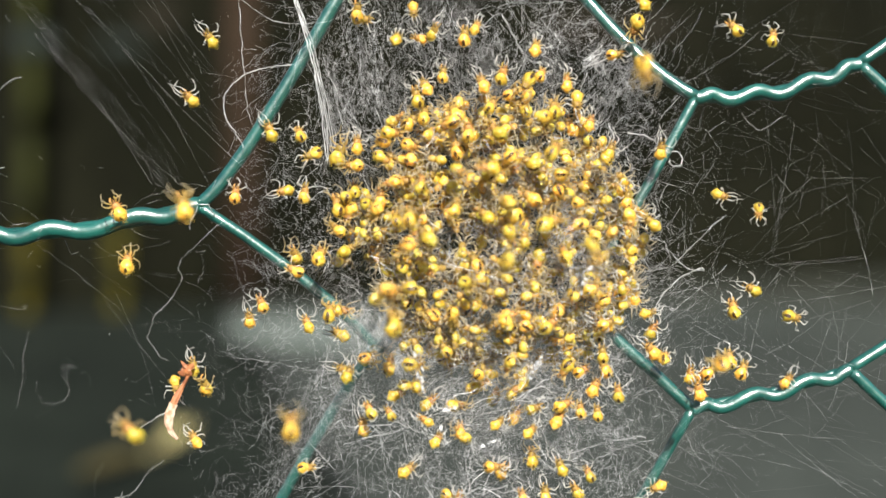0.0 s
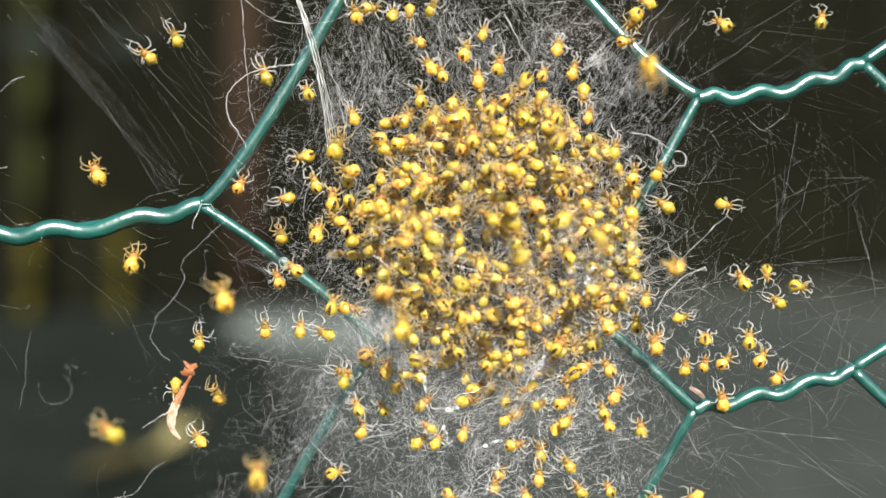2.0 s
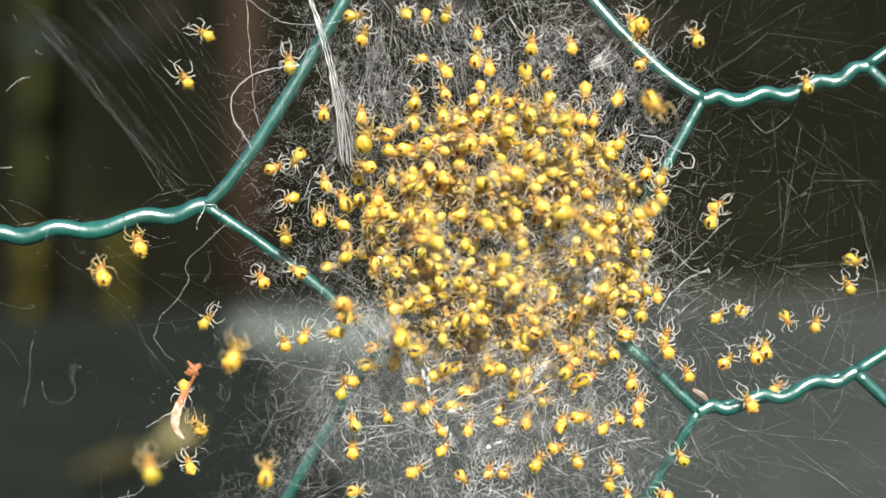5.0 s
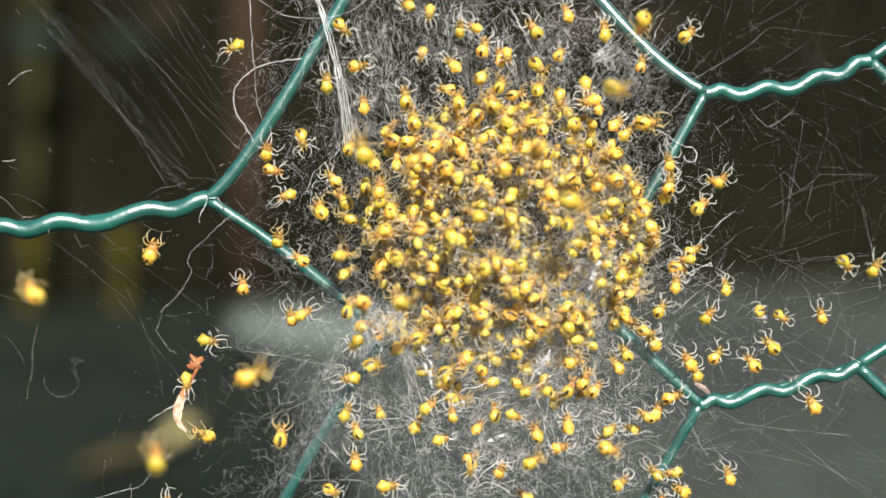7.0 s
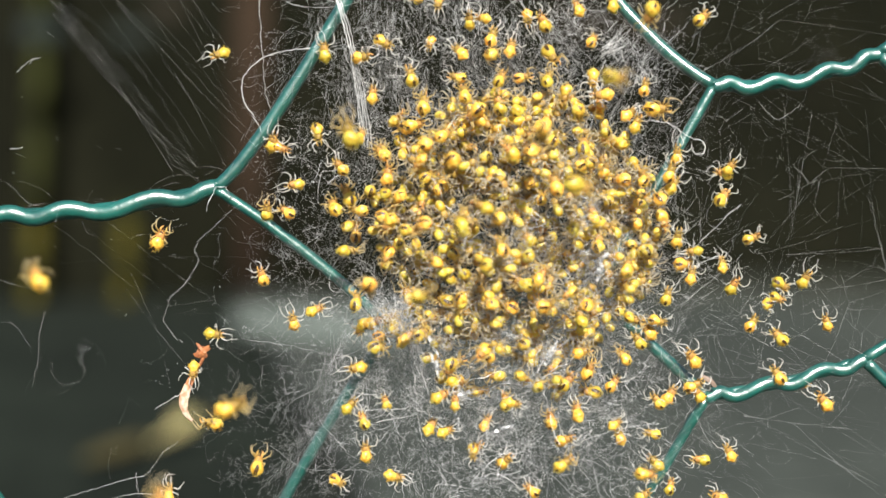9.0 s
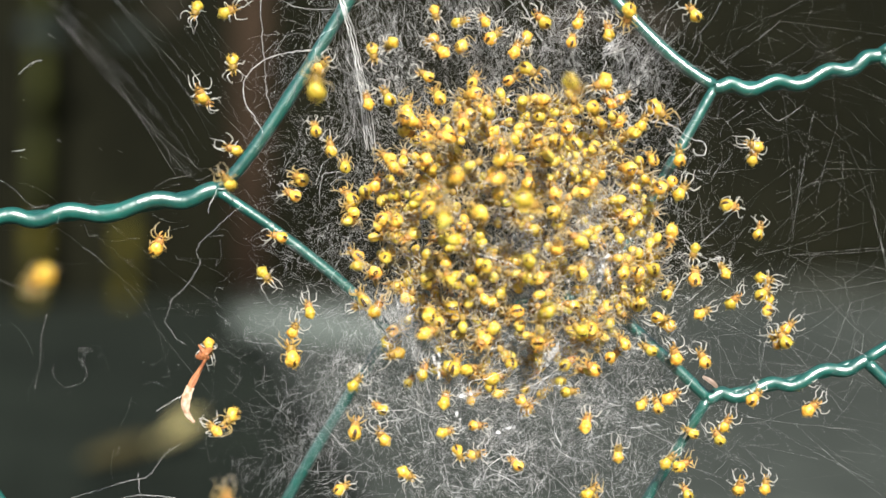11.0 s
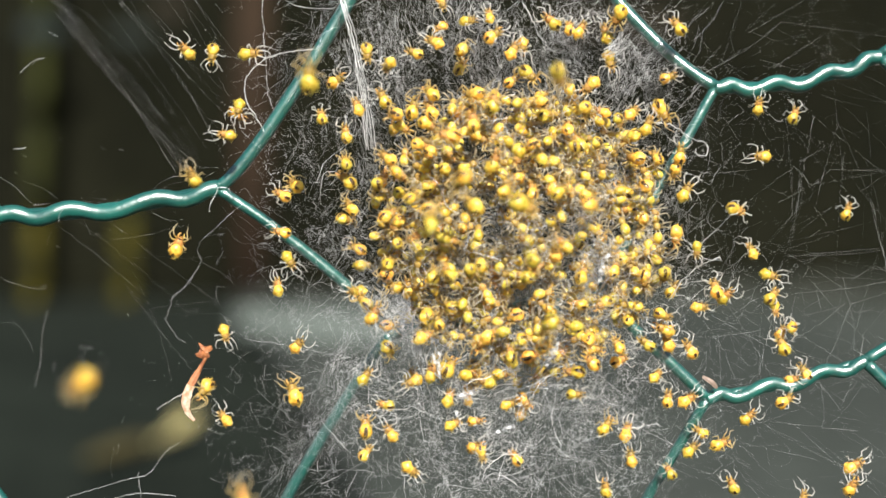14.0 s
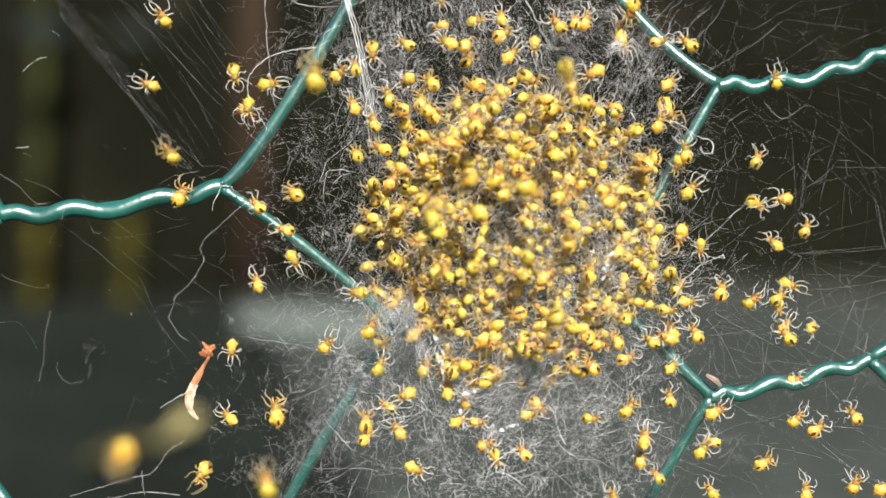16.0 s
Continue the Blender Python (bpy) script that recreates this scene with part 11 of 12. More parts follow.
    crawl(swarm[247], -86, -36, [(0, -8.17, -1.39, -0.9, 2), (2, -8.70, -0.74, -0.9, 2), (4, -9.62, -0.71, -0.8, 11), (6.5, -8.37, -3.56, 3.3, -35), (7, -7.90, -2.61, 3.6, -35), (8, -7.76, -2.63, 3.7, -27), (8.5, -7.60, -1.21, 3.8, -30), (9, -8.18, 0.33, 3.6, -27), (11.5, -8.69, 0.73, 2.5, 13), (12.5, -8.89, 0.52, 2.5, 5), (13.5, -8.75, 0.70, 2.5, 14), (14.5, -9.57, 0.84, 2.4, 12), (15, -9.60, 0.54, 2.3, 10), (15.5, -8.95, 0.03, 2.5, -9), (16, -7.93, -0.15, 2.7, 4)])
    crawl(swarm[248], -49, -26, [(0, -5.97, -9.16, 1.0, 68), (2, -6.11, -9.21, 1.0, 64), (4, -6.64, -9.22, 0.9, 67), (6.5, -6.08, -9.94, 3.2, 63), (9, -6.21, -9.22, 3.4, 58), (11.5, -5.57, -8.78, 2.1, 113), (12, -5.89, -9.33, 2.0, 111), (14, -5.78, -9.25, 2.0, 117), (14.5, -5.98, -9.49, 1.9, 116), (15, -5.65, -9.42, 2.0, 122), (15.5, -5.92, -9.27, 2.0, 110), (16, -6.69, -8.86, 1.9, 101)])
    crawl(swarm[249], -5, 31, [(0, 4.10, 9.52, 1.1, -70), (2, 4.14, 9.20, 1.1, -69), (4, 3.43, 9.03, 1.1, -61), (6.5, 5.92, 9.24, 4.8, -106), (8, 6.25, 8.97, 4.8, -116), (9, 6.12, 8.09, 5.2, -113), (11.5, 7.25, 8.81, 2.0, -113), (14, 6.65, 9.32, 2.0, -98), (16, 6.44, 9.09, 2.0, -114)])
    crawl(swarm[250], -83, -36, [(0, 5.20, 2.95, 5.9, 164), (2, 4.58, 2.24, 6.0, 160), (4, 4.82, 2.34, 6.0, 162), (6.5, 3.43, 1.94, 0.7, 186), (9, 3.62, 1.63, 0.7, 176), (11.5, 1.58, 2.33, 9.7, 242), (13, 1.58, 2.37, 9.7, 221), (13.5, 1.51, 2.72, 9.6, 234), (15, 1.13, 2.39, 9.6, 228), (16, 1.35, 2.03, 9.7, 229)])
    crawl(swarm[251], 44, -3, [(0, 2.11, -9.04, -1.4, -164), (2, 2.15, -8.95, -1.4, -163), (4, 2.54, -7.97, -1.4, -170), (6.5, 0.79, -8.86, 6.7, -126), (8, 1.54, -9.33, 6.5, -133), (9, 1.79, -9.24, 6.6, -131), (11.5, 1.80, -8.33, 5.1, -158), (14, 1.45, -8.79, 4.9, -153), (16, 2.42, -8.57, 5.1, -156)])
    crawl(swarm[252], 1, -24, [(0, 6.28, -13.52, 0.3, 30), (4, 6.36, -12.94, 0.4, 35), (6.5, 7.25, -15.07, 1.4, -18), (8, 7.16, -14.79, 1.5, -4), (9, 7.91, -14.70, 1.4, -10), (11.5, 5.75, -13.68, 1.1, 36), (14, 5.59, -14.12, 1.0, 26), (16, 6.25, -14.09, 1.0, 32)])
    crawl(swarm[253], -37, 1, [(0, -2.30, 6.52, 2.1, 117), (2, -2.15, 6.20, 2.1, 111), (4, -2.68, 5.59, 2.1, 115), (6.5, -2.84, 6.44, 2.6, 63), (8, -2.89, 6.99, 2.5, 61), (9, -2.54, 7.13, 2.6, 57), (11.5, -3.37, 7.87, -0.6, 88), (14, -2.84, 7.59, -0.5, 87), (16, -3.08, 7.82, -0.6, 93)])
    crawl(swarm[254], -11, -34, [(0, 4.31, 6.61, -0.8, 91), (4, 4.31, 7.70, -0.7, 82), (6.5, 4.95, 7.35, 3.1, 92), (8, 4.63, 7.04, 3.2, 91), (9, 5.01, 7.04, 3.2, 91), (11.5, 3.47, 5.58, 5.3, 162), (14, 4.31, 6.21, 5.1, 177), (16, 3.66, 5.88, 5.2, 171)])
    crawl(swarm[255], 27, 32, [(0, -1.66, 1.26, 3.2, 172), (2, -2.22, 1.03, 3.1, 172), (4, -2.32, 1.33, 3.1, 182), (6.5, -2.51, 2.13, 3.6, 168), (8, -2.81, 1.89, 3.6, 169), (9, -2.55, 2.41, 3.6, 166), (11.5, -3.89, -0.67, 5.6, 233), (14, -3.10, -0.27, 6.0, 230), (16, -3.31, -0.70, 5.9, 228)])
    crawl(swarm[256], -29, 31, [(0, 11.90, -7.87, -1.0, -39), (2, 12.29, -7.79, -1.0, -24), (4, 11.72, -8.10, -1.0, -34), (6.5, 13.23, -9.74, 2.9, -12), (9, 13.24, -9.69, 2.9, -19), (11.5, 12.74, -8.13, 4.4, -17), (14, 12.44, -8.57, 4.4, -10), (16, 12.02, -8.33, 4.6, -8)])
    crawl(swarm[257], -40, 12, [(0, -6.85, 4.61, 2.8, 10), (2, -7.65, 5.39, 2.4, 12), (4, -7.70, 5.43, 2.4, 17), (6.5, -6.18, 6.32, 1.2, -1), (9, -6.11, 6.63, 1.2, 6), (11.5, -9.51, 5.33, 2.4, 1), (16, -8.47, 6.04, 2.7, -14)])
    crawl(swarm[258], 1, 9, [(0, 4.13, -6.32, -0.4, 96), (2, 5.18, -6.41, -0.4, 88), (4, 4.86, -6.90, -0.4, 91), (6.5, 6.17, -8.75, -1.2, 79), (8, 5.97, -8.77, -1.2, 92), (9, 6.18, -8.72, -1.2, 86), (11.5, 6.94, -8.50, 3.2, 77), (14, 6.06, -9.28, 3.1, 66), (16, 5.59, -8.79, 3.2, 65)])
    crawl(swarm[259], -48, -13, [(0, 12.33, 8.09, -1.4, -110), (2, 12.18, 7.04, -1.3, -107), (4, 12.64, 6.98, -1.3, -117), (6.5, 12.97, 5.21, 3.7, -99), (8, 13.17, 5.22, 3.6, -96), (9, 13.02, 4.56, 3.8, -100), (11.5, 13.63, 5.92, 3.0, -95), (14, 14.16, 6.44, 2.9, -90), (16, 14.44, 5.83, 2.9, -86)])
    crawl(swarm[260], -161, 21, [(0, 6.69, -5.00, 3.2, -118), (2, 6.69, -4.61, 3.3, -132), (4, 6.96, -4.25, 3.3, -119), (6.5, 5.61, -4.40, 4.2, -144), (8, 6.39, -4.46, 4.0, -147), (9, 6.42, -4.35, 4.1, -144), (11.5, 5.51, -6.25, -1.9, -63), (14, 4.51, -5.28, -2.0, -59), (16, 5.26, -5.94, -1.9, -54)])
    crawl(swarm[261], -97, -17, [(0, 1.92, 11.58, 2.7, -77), (2, 1.22, 11.46, 2.7, -74), (4, 2.11, 11.23, 2.9, -62), (6.5, 2.77, 12.60, 4.3, -44), (7, 2.87, 12.79, 4.3, -58), (9, 2.94, 13.81, 3.9, -38), (11.5, 0.34, 14.83, 3.9, -68), (14, 0.54, 14.45, 4.1, -65), (16, 0.49, 14.50, 4.1, -57)])
    crawl(swarm[262], -49, -56, [(0, 2.82, -6.65, 1.1, -128), (2, 2.82, -6.61, 1.1, -137), (4, 2.58, -6.11, 1.2, -133), (6.5, 2.51, -6.23, 3.4, -168), (8, 2.77, -6.66, 3.3, -178), (9, 2.91, -6.89, 3.3, -178), (11.5, 2.31, -7.11, 4.6, -148), (14, 3.22, -7.14, 4.7, -136), (16, 2.44, -6.86, 4.7, -146)])
    crawl(swarm[263], -37, 2, [(0, 12.51, -3.54, 2.1, 102), (2, 12.42, -3.18, 2.1, 108), (4, 12.49, -3.52, 2.1, 110), (6.5, 13.76, -1.24, 2.8, 100), (8, 14.68, -1.23, 2.5, 88), (9, 14.92, -1.21, 2.5, 101), (11.5, 13.19, -1.75, 3.1, 87), (16, 13.06, -1.67, 3.1, 101)])
    crawl(swarm[264], 27, 38, [(0, 11.79, -3.67, 1.5, 129), (2, 11.73, -4.53, 1.4, 130), (4, 10.77, -3.75, 1.7, 120), (6.5, 14.52, -5.72, 3.8, 112), (8, 14.14, -5.91, 3.9, 103), (9, 14.27, -6.34, 3.8, 95), (11.5, 13.46, -5.96, 1.6, 127), (14, 13.62, -5.96, 1.6, 130), (16, 12.75, -6.24, 1.7, 135)])
    crawl(swarm[265], 21, 35, [(0, -7.74, -4.64, 1.5, 81), (2, -7.29, -4.53, 1.6, 84), (4, -8.03, -4.76, 1.5, 85), (6.5, -6.65, -5.94, 2.2, 58), (9, -6.39, -6.73, 2.2, 55), (11.5, -6.35, -5.18, 4.9, 18), (16, -7.23, -7.22, 4.1, 16)])
    crawl(swarm[266], -26, -40, [(0, 4.54, -8.38, -2.2, -118), (2, 3.94, -8.57, -2.2, -133), (4, 3.91, -7.57, -2.2, -140), (6.5, 1.41, -8.65, 0.2, -128), (8, 2.10, -8.39, 0.2, -145), (9, 1.24, -7.90, 0.3, -131), (11.5, 1.80, -8.17, 5.4, -144), (14, 1.82, -7.96, 5.5, -156), (16, 1.32, -8.29, 5.3, -156)])
    crawl(swarm[267], -30, 32, [(0, 1.30, -9.58, -2.2, -114), (2, 2.08, -9.82, -2.2, -121), (4, 2.76, -9.32, -2.2, -118), (6.5, 0.99, -11.46, 1.9, -143), (8, 0.64, -12.03, 1.6, -155), (9, 0.46, -12.09, 1.6, -145), (11.5, 1.76, -11.23, -1.6, -110), (14, 1.46, -11.04, -1.6, -120), (16, 1.12, -11.62, -1.6, -127)])
    crawl(swarm[268], -10, -21, [(0, -3.24, -0.74, 1.4, 117), (4, -2.91, -1.12, 1.4, 135), (6.5, -3.47, -1.35, 6.5, 99), (8, -3.92, -0.32, 6.3, 81), (9, -3.60, 0.07, 6.5, 97), (11.5, -3.28, -2.43, -0.2, 95), (14, -4.09, -2.36, -0.3, 79), (16, -3.65, -2.64, -0.2, 94)])
    crawl(swarm[269], 23, -17, [(0, 7.66, -3.98, 2.8, -173), (4, 7.74, -3.51, 2.9, -158), (6.5, 8.43, -4.92, 7.0, -108), (8, 8.58, -4.75, 7.0, -112), (9, 8.34, -4.45, 7.2, -115), (11.5, 8.66, -5.18, 5.0, -63), (14, 9.24, -5.07, 4.8, -68), (16, 9.67, -5.50, 4.6, -84)])
    crawl(swarm[270], -46, 44, [(0, 3.94, 8.85, 3.5, 123), (2, 3.93, 8.52, 3.6, 132), (4, 3.94, 8.86, 3.5, 127), (6.5, 3.57, 8.70, 3.5, 157), (8, 3.94, 9.04, 3.4, 139), (9, 3.83, 9.18, 3.4, 148), (11.5, 3.54, 7.56, 3.8, 102), (16, 3.24, 8.07, 3.7, 106)])
    crawl(swarm[271], -20, -2, [(0, 14.58, -3.45, 2.3, 62), (2, 14.36, -3.68, 2.3, 42), (4, 13.34, -4.11, 2.5, 61), (6.5, 18.26, -2.16, 2.9, 105), (8, 17.87, -1.71, 3.0, 96), (9, 17.99, -2.16, 3.0, 87), (11.5, 18.89, -3.08, 3.1, -2), (12.5, 18.85, -3.14, 3.1, 2), (14, 20.59, -3.99, 2.5, -13), (15, 20.57, -4.50, 2.4, -2), (15.5, 21.18, -3.73, 2.3, 5), (16, 20.76, -4.38, 2.4, 14)])
    crawl(swarm[272], 2, 14, [(0, 14.97, 1.56, 1.6, -26), (4, 14.44, 2.44, 1.7, -22), (6.5, 19.56, -0.26, 2.1, 68), (7, 19.60, -0.34, 2.1, 70), (7.5, 20.78, -0.40, 1.8, 72), (8, 23.22, 0.14, 1.4, 64), (8.5, 24.38, 0.55, 1.2, 67), (9, 23.85, 0.09, 1.3, 69), (11.5, 24.54, 0.85, 1.5, 10), (12, 24.93, 0.67, 1.5, 13), (12.5, 25.88, 0.20, 1.3, 25), (13, 29.66, 2.16, 1.0, 16), (13.5, 31.00, 2.43, 0.9, 19), (14, 31.45, 2.50, 0.9, 19), (14.5, 30.13, 1.92, 1.0, 11), (15, 27.40, 0.51, 1.2, 20), (15.5, 27.24, 0.71, 1.2, 29), (16, 27.79, 0.84, 1.1, 25)])
    crawl(swarm[273], 15, 23, [(0, 6.31, 0.99, 6.4, -1), (2, 5.62, 0.86, 6.5, 16), (4, 5.95, 1.28, 6.5, 4), (6.5, 4.61, 0.17, 5.7, -56), (8, 4.75, 0.18, 5.6, -53), (9, 5.29, -0.25, 5.6, -52), (11.5, 5.45, 0.76, 4.8, -68), (14, 4.98, -0.28, 4.9, -73), (16, 4.75, -0.57, 4.9, -71)])
    crawl(swarm[274], 10, -4, [(0, 0.27, -7.61, 4.6, -35), (2, 0.95, -7.71, 4.7, -41), (4, 0.93, -6.99, 4.9, -46), (6.5, -0.07, -6.26, 0.6, -47), (8, -1.02, -6.38, 0.6, -37), (9, -0.53, -6.26, 0.6, -29), (11.5, -1.60, -6.29, 5.4, -14), (14, -1.55, -6.57, 5.3, -21), (16, -1.06, -6.58, 5.5, -13)])
    crawl(swarm[275], -77, -20, [(0, 5.30, -6.31, 4.3, 20), (2, 5.51, -5.95, 4.4, 31), (4, 5.42, -6.89, 4.1, 32), (6.5, 5.53, -6.28, 1.1, 77), (9, 5.26, -6.99, 1.0, 66), (11.5, 4.57, -7.34, 4.0, 85), (14, 4.80, -8.36, 3.7, 79), (16, 4.64, -8.22, 3.8, 95)])
    crawl(swarm[276], 72, 32, [(0, 9.00, -6.97, 0.7, 19), (2, 8.82, -6.69, 0.7, 32), (4, 8.33, -7.14, 0.7, 33), (6.5, 8.67, -11.83, 2.2, 4), (9, 8.21, -11.39, 2.4, -2), (11.5, 6.65, -12.41, 1.3, -21), (14, 6.37, -11.86, 1.4, -16), (16, 6.88, -11.74, 1.4, -17)])
    crawl(swarm[277], 50, -37, [(0, 0.81, 2.16, 3.9, -177), (2, 0.31, 2.22, 3.8, -177), (4, 0.78, 1.74, 3.9, -176), (6.5, 0.41, 3.02, 1.3, -189), (8, 0.33, 3.56, 1.2, -198), (9, 0.45, 3.60, 1.2, -194), (11.5, 0.33, 3.44, -1.0, -219), (14, 0.43, 2.84, -1.0, -210), (16, 1.26, 3.42, -1.0, -219)])
    crawl(swarm[278], 45, -7, [(0, 8.24, -0.63, 0.0, 75), (4, 8.72, -0.01, -0.0, 72), (6.5, 9.62, -1.79, 2.3, 54), (8, 9.68, -1.49, 2.3, 58), (9, 9.56, -1.20, 2.4, 59), (11.5, 7.37, -0.33, 7.8, -3), (14, 7.38, -0.91, 7.7, -1), (16, 8.01, -0.13, 7.6, -8)])
    crawl(swarm[279], -24, -27, [(0, -6.97, 2.75, -0.4, 108), (4, -7.10, 2.65, -0.4, 107), (6.5, -4.77, 0.74, 3.9, 93), (8, -5.37, 0.61, 3.8, 80), (9, -5.61, 1.15, 3.7, 86), (11.5, -5.57, 1.26, 5.3, 32), (12.5, -5.91, 1.13, 5.1, 30), (13.5, -5.36, 1.31, 5.4, 42), (15, -5.44, 1.44, 5.3, 40), (16, -4.78, 1.68, 5.6, 42)])
    crawl(swarm[280], 15, -5, [(0, 9.68, -7.07, 2.3, 67), (4, 9.73, -7.26, 2.3, 85), (6.5, 9.89, -9.01, 3.5, 71), (8, 10.29, -9.46, 3.3, 73), (9, 10.19, -9.15, 3.4, 71), (11.5, 11.19, -7.55, 3.9, 91), (14, 11.01, -8.88, 3.6, 95), (16, 11.14, -8.68, 3.6, 90)])
    crawl(swarm[281], -58, -24, [(0, 7.67, 7.49, 0.7, -7), (2, 7.24, 8.51, 0.6, -3), (4, 7.21, 7.97, 0.7, 6), (6.5, 7.65, 9.02, 3.3, -27), (9, 7.19, 8.82, 3.4, -23), (11.5, 8.88, 8.52, 4.4, -34), (16, 8.26, 8.32, 4.7, -34)])
    crawl(swarm[282], -59, 31, [(0, 0.66, 3.69, 1.6, -166), (2, -0.10, 4.10, 1.5, -156), (4, 0.06, 4.42, 1.5, -155), (6.5, 0.10, 5.34, 6.9, -113), (8, -0.08, 4.98, 7.0, -104), (9, -0.04, 5.23, 6.9, -111), (11.5, -0.06, 3.40, 12.6, -91), (12, -0.12, 3.19, 12.6, -96), (12.5, -0.18, 3.11, 12.6, -102), (13, 0.13, 3.06, 12.7, -90), (13.5, 0.68, 3.39, 12.8, -101), (14.5, 0.26, 3.72, 12.6, -91), (15, 0.61, 3.06, 12.8, -99), (15.5, 0.58, 3.56, 12.7, -89), (16, 0.65, 3.46, 12.8, -101)])
    crawl(swarm[283], -45, -36, [(0, -3.73, -3.57, -1.5, 144), (4, -4.17, -4.05, -1.5, 148), (6.5, -4.61, -3.68, -1.2, 149), (8, -3.93, -4.18, -1.2, 137), (9, -3.97, -3.79, -1.3, 140), (11.5, -3.54, -3.25, 1.9, 157), (14, -3.38, -4.16, 1.8, 147), (16, -3.29, -3.71, 1.9, 169)])
    crawl(swarm[284], -33, 18, [(0, 5.52, -6.21, 2.1, -32), (4, 5.20, -5.59, 2.3, -28), (6.5, 4.72, -5.53, 3.6, -67), (8, 4.42, -6.06, 3.5, -63), (9, 4.19, -5.82, 3.5, -63), (11.5, 4.59, -6.20, 4.3, -105), (16, 4.52, -6.44, 4.2, -108)])
    crawl(swarm[285], 10, 37, [(0, -4.95, -0.58, 1.8, 155), (2, -4.79, -0.77, 1.8, 161), (4, -5.54, -0.90, 1.6, 155), (6.5, -5.35, -2.22, 4.4, 199), (9, -5.25, -1.97, 4.5, 201), (11.5, -5.46, -2.06, -0.0, 203), (14, -5.12, -2.12, 0.0, 203), (16, -5.82, -2.17, -0.1, 212)])
    crawl(swarm[286], -86, -25, [(0, 7.66, -7.02, -0.6, 123), (2, 8.16, -7.58, -0.6, 130), (4, 7.64, -7.81, -0.6, 129), (6.5, 7.48, -11.48, 3.2, 157), (8, 7.63, -11.10, 3.3, 153), (9, 7.76, -11.25, 3.2, 149), (11.5, 8.18, -11.31, 1.4, 172), (14, 7.61, -10.61, 1.6, 160), (16, 7.47, -10.75, 1.5, 156)])
    crawl(swarm[287], -72, 15, [(0, -1.58, -1.68, 3.6, -21), (2, -1.06, -1.07, 3.8, -30), (4, -1.35, -1.64, 3.6, -18), (6.5, -1.69, -1.17, 3.6, -96), (8, -2.12, -1.54, 3.4, -94), (9, -1.64, -2.43, 3.5, -86), (11.5, -0.95, -1.72, 0.7, -109), (16, -1.21, -1.13, 0.7, -121)])
    crawl(swarm[288], -14, -9, [(0, 4.52, -3.84, -0.8, -66), (2, 4.86, -3.80, -0.8, -45), (4, 5.21, -3.60, -0.8, -59), (6.5, 5.16, -3.64, 5.3, -69), (8, 4.61, -3.22, 5.4, -67), (9, 5.10, -3.62, 5.3, -69), (11.5, 5.23, -3.00, 5.4, -83), (16, 4.59, -3.07, 5.4, -72)])
    crawl(swarm[289], -53, 44, [(0, 12.86, 7.49, 1.7, 27), (4, 12.56, 8.17, 1.6, 26), (6.5, 12.72, 6.75, 3.5, -48), (8, 12.96, 6.92, 3.3, -42), (9, 12.58, 7.00, 3.4, -36), (11.5, 13.83, 7.96, 3.1, -67), (14, 13.72, 7.61, 3.2, -76), (16, 13.59, 7.86, 3.2, -71)])
    crawl(swarm[290], -36, 13, [(0, 1.83, -3.43, -0.8, -87), (2, 1.38, -3.44, -0.8, -78), (4, 1.39, -3.77, -0.8, -69), (6.5, -0.02, -4.62, 2.7, -118), (9, 0.58, -5.00, 2.7, -126), (11.5, -0.74, -4.03, 0.0, -186), (14, -0.54, -3.89, 0.0, -182), (16, -1.13, -4.04, 0.0, -189)])
    crawl(swarm[291], 18, -16, [(0, 11.24, 5.11, 2.6, -71), (4, 11.05, 5.36, 2.7, -61), (6.5, 11.75, 5.21, 1.3, -29), (8, 11.83, 4.85, 1.3, -30), (9, 12.09, 5.05, 1.3, -41), (11.5, 13.90, 4.30, 2.2, -40), (13, 13.77, 4.64, 2.2, -40), (13.5, 13.40, 4.60, 2.3, -36), (14, 13.07, 4.02, 2.4, -45), (14.5, 12.73, 3.93, 2.5, -34), (16, 12.80, 3.91, 2.5, -44)])
    crawl(swarm[292], -35, 5, [(0, 8.81, 6.71, -1.6, 158), (2, 8.33, 7.33, -1.6, 167), (4, 7.79, 7.29, -1.6, 170), (6.5, 7.77, 6.91, 3.9, 198), (8, 8.05, 6.92, 3.8, 198), (9, 7.54, 7.27, 3.8, 203), (11.5, 7.95, 7.28, 5.1, 183), (14, 9.00, 6.91, 4.9, 169), (16, 8.46, 6.26, 5.2, 172)])
    crawl(swarm[293], -24, -68, [(0, 11.00, 2.58, 4.3, -78), (4, 10.65, 2.64, 4.4, -72), (6.5, 11.23, 1.95, 5.4, -37), (8, 11.25, 2.11, 5.4, -46), (9, 10.82, 1.88, 5.6, -38), (11.5, 8.76, -0.02, 7.6, -82), (14, 8.05, -0.23, 7.9, -68), (16, 8.28, 1.27, 7.8, -74)])
    crawl(swarm[294], -53, -26, [(0, 12.11, -4.76, -1.2, -14), (2, 11.87, -4.45, -1.2, -9), (4, 11.93, -3.74, -1.2, -17), (6.5, 13.61, -6.45, 1.1, -14), (8, 13.57, -6.51, 1.1, -1), (9, 13.48, -5.89, 1.2, -22), (11.5, 14.72, -5.48, 3.0, 6), (14, 13.78, -6.70, 3.0, 26), (16, 13.29, -6.71, 3.1, 16)])
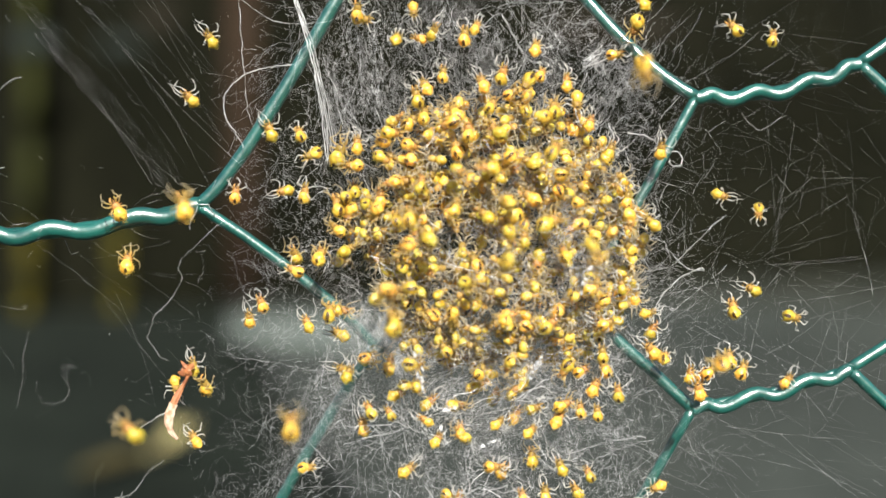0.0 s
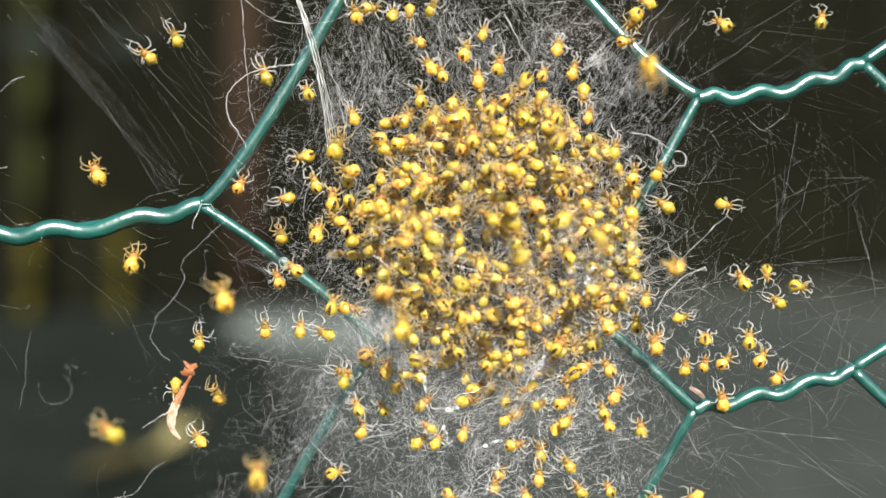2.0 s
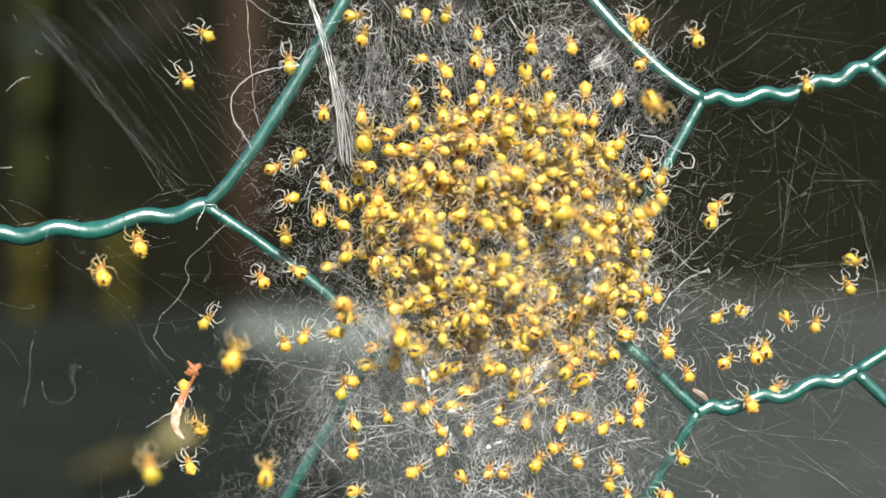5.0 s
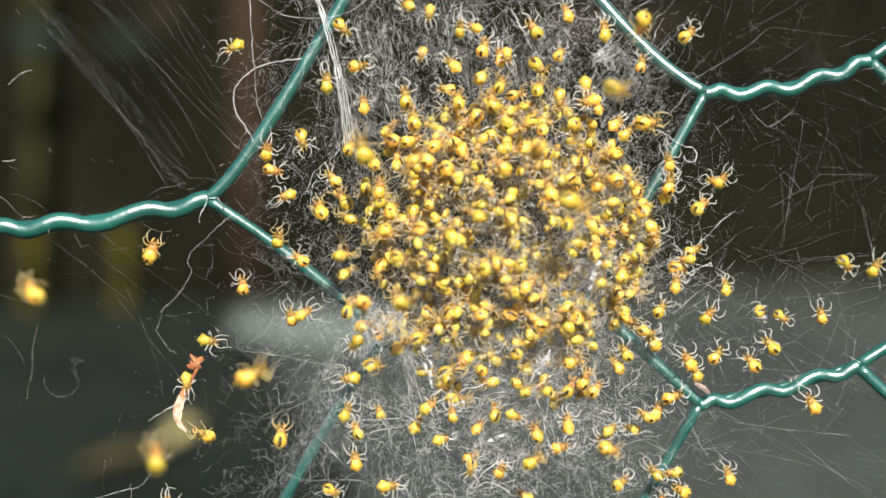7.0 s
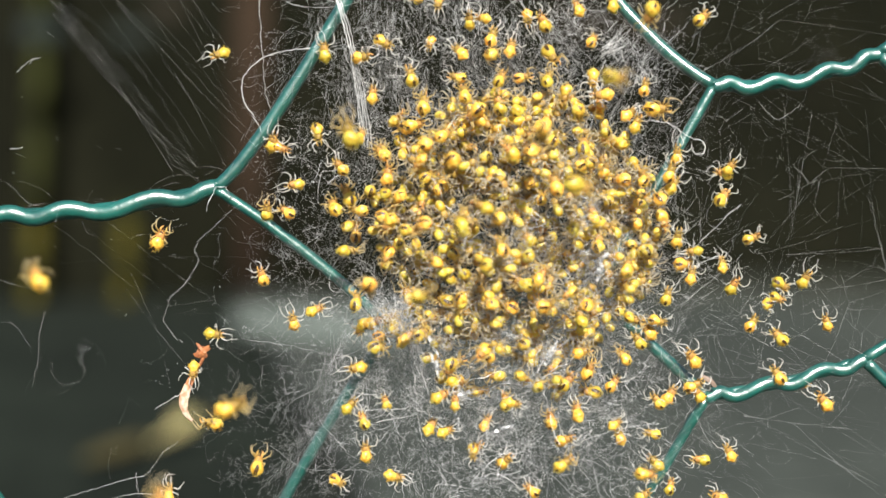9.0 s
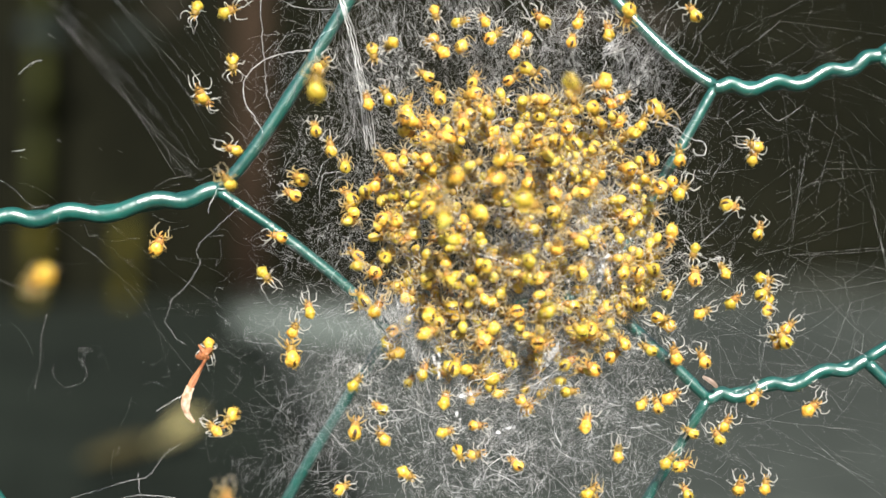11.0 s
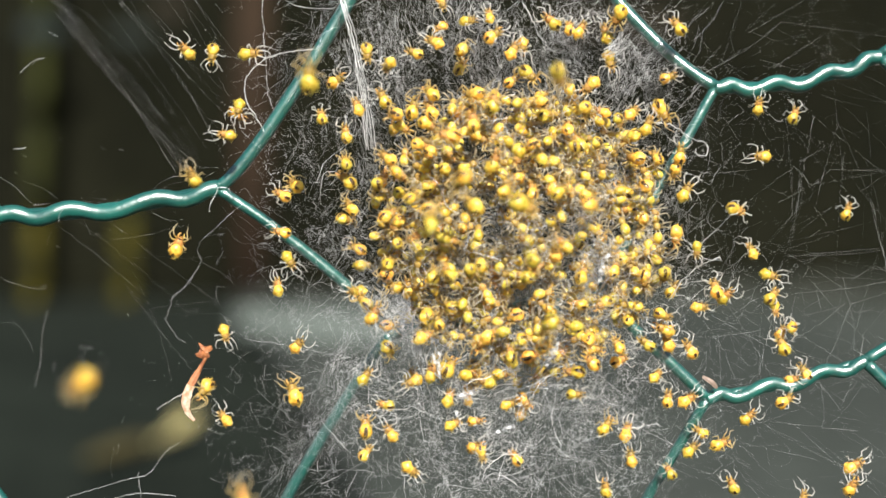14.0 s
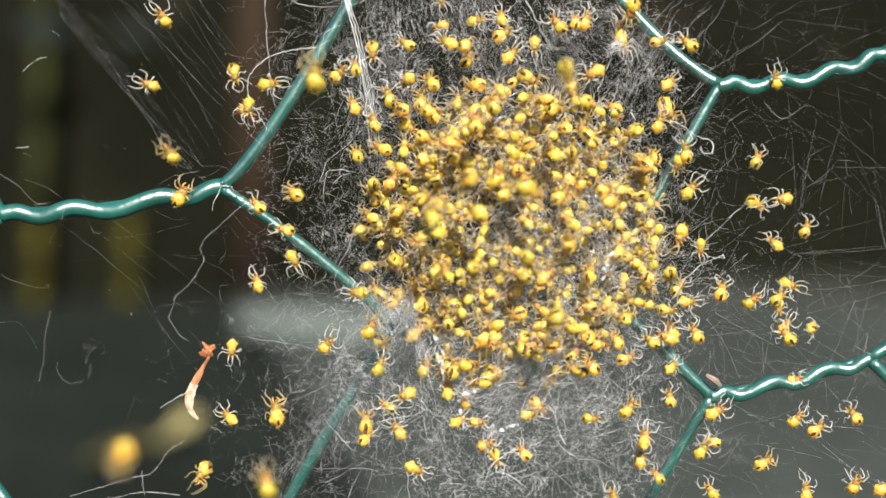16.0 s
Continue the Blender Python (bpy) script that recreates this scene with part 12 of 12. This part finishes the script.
    crawl(swarm[295], -51, 29, [(0, 5.97, -1.68, 3.4, -107), (2, 5.88, -1.06, 3.5, -90), (4, 5.88, -1.96, 3.4, -107), (6.5, 5.52, -1.97, 5.7, -109), (8, 6.06, -1.95, 5.6, -113), (9, 5.73, -1.88, 5.7, -119), (11.5, 5.51, -1.94, 9.1, -165), (12.5, 5.27, -1.91, 9.2, -164), (14, 5.81, -1.88, 9.1, -162), (15, 4.87, -1.81, 9.3, -167), (16, 5.14, -1.78, 9.2, -170)])
    crawl(swarm[296], -55, 29, [(0, -2.98, -4.19, 2.2, 30), (2, -3.20, -4.36, 2.1, 36), (4, -3.10, -4.01, 2.2, 26), (6.5, -3.29, -4.03, 12.4, 110), (8, -3.47, -3.81, 12.4, 124), (9, -2.74, -4.24, 12.6, 115), (11.5, -2.54, -2.88, 6.7, 62), (14, -2.23, -3.08, 6.8, 49), (16, -2.27, -2.84, 6.8, 44)])
    crawl(swarm[297], 7, 26, [(0, -0.96, 9.11, 1.5, -92), (4, -0.58, 8.98, 1.6, -90), (6.5, 0.38, 8.20, 3.1, -80), (8, -0.62, 7.97, 3.1, -82), (9, 0.02, 8.40, 3.1, -93), (11.5, -1.47, 7.32, 7.0, -87), (14, -1.08, 7.40, 7.1, -88), (16, -1.29, 6.67, 7.4, -94)])
    crawl(swarm[298], 23, -2, [(0, 10.61, -4.15, 2.5, 178), (4, 10.64, -4.92, 2.5, 172), (6.5, 11.04, -5.95, 1.6, 219), (8, 11.16, -5.47, 1.6, 223), (9, 11.04, -6.12, 1.5, 226), (11.5, 11.42, -5.66, 4.0, 231), (14, 11.17, -5.31, 4.2, 242), (16, 11.21, -5.65, 4.1, 225)])
    crawl(swarm[299], 43, 9, [(0, 7.42, -2.06, 3.6, 24), (2, 6.31, -1.93, 3.8, 21), (4, 6.58, -1.58, 3.8, 34), (6.5, 7.50, -1.41, 1.5, -3), (8, 7.41, -1.73, 1.5, -8), (9, 7.75, -1.29, 1.5, -11), (11.5, 6.41, -1.56, -0.9, -14), (14, 6.95, -2.08, -0.9, -15), (16, 6.35, -2.27, -0.9, -9)])



build_ground()
build_slab()
build_kerb()
build_flag()
build_fence()
build_canes()
build_net()
CABLES, HOOK = build_silk()
build_debris()
SWARM = build_swarm()
CROWD = build_crowd()


def drift_silk():
    """The cable and the hooked strand swing slowly in the air; seconds and millimetres to the right."""
    for cable in CABLES:
        walk(cable, [(t, pose(x / 1000, 0, 0)) for t, x in ((0, 0.0), (1.5, 0.0), (3, 0.05), (4, 0.45), (6.5, 0.72), (7.5, 0.95), (9, 1.45), (11.5, 1.65), (13, 1.55), (16, 1.65))])
    walk(HOOK, [(t, pose(x / 1000, 0, 0)) for t, x in ((0, -0.45), (1, -0.22), (2, -0.35), (3, -0.15), (6.5, 0.0), (9, 0.0), (13, 0.05), (16, 0.25))])


def motions():
    move_swarm(SWARM)
    drift_silk()
    move_crowd(CROWD)


motions()
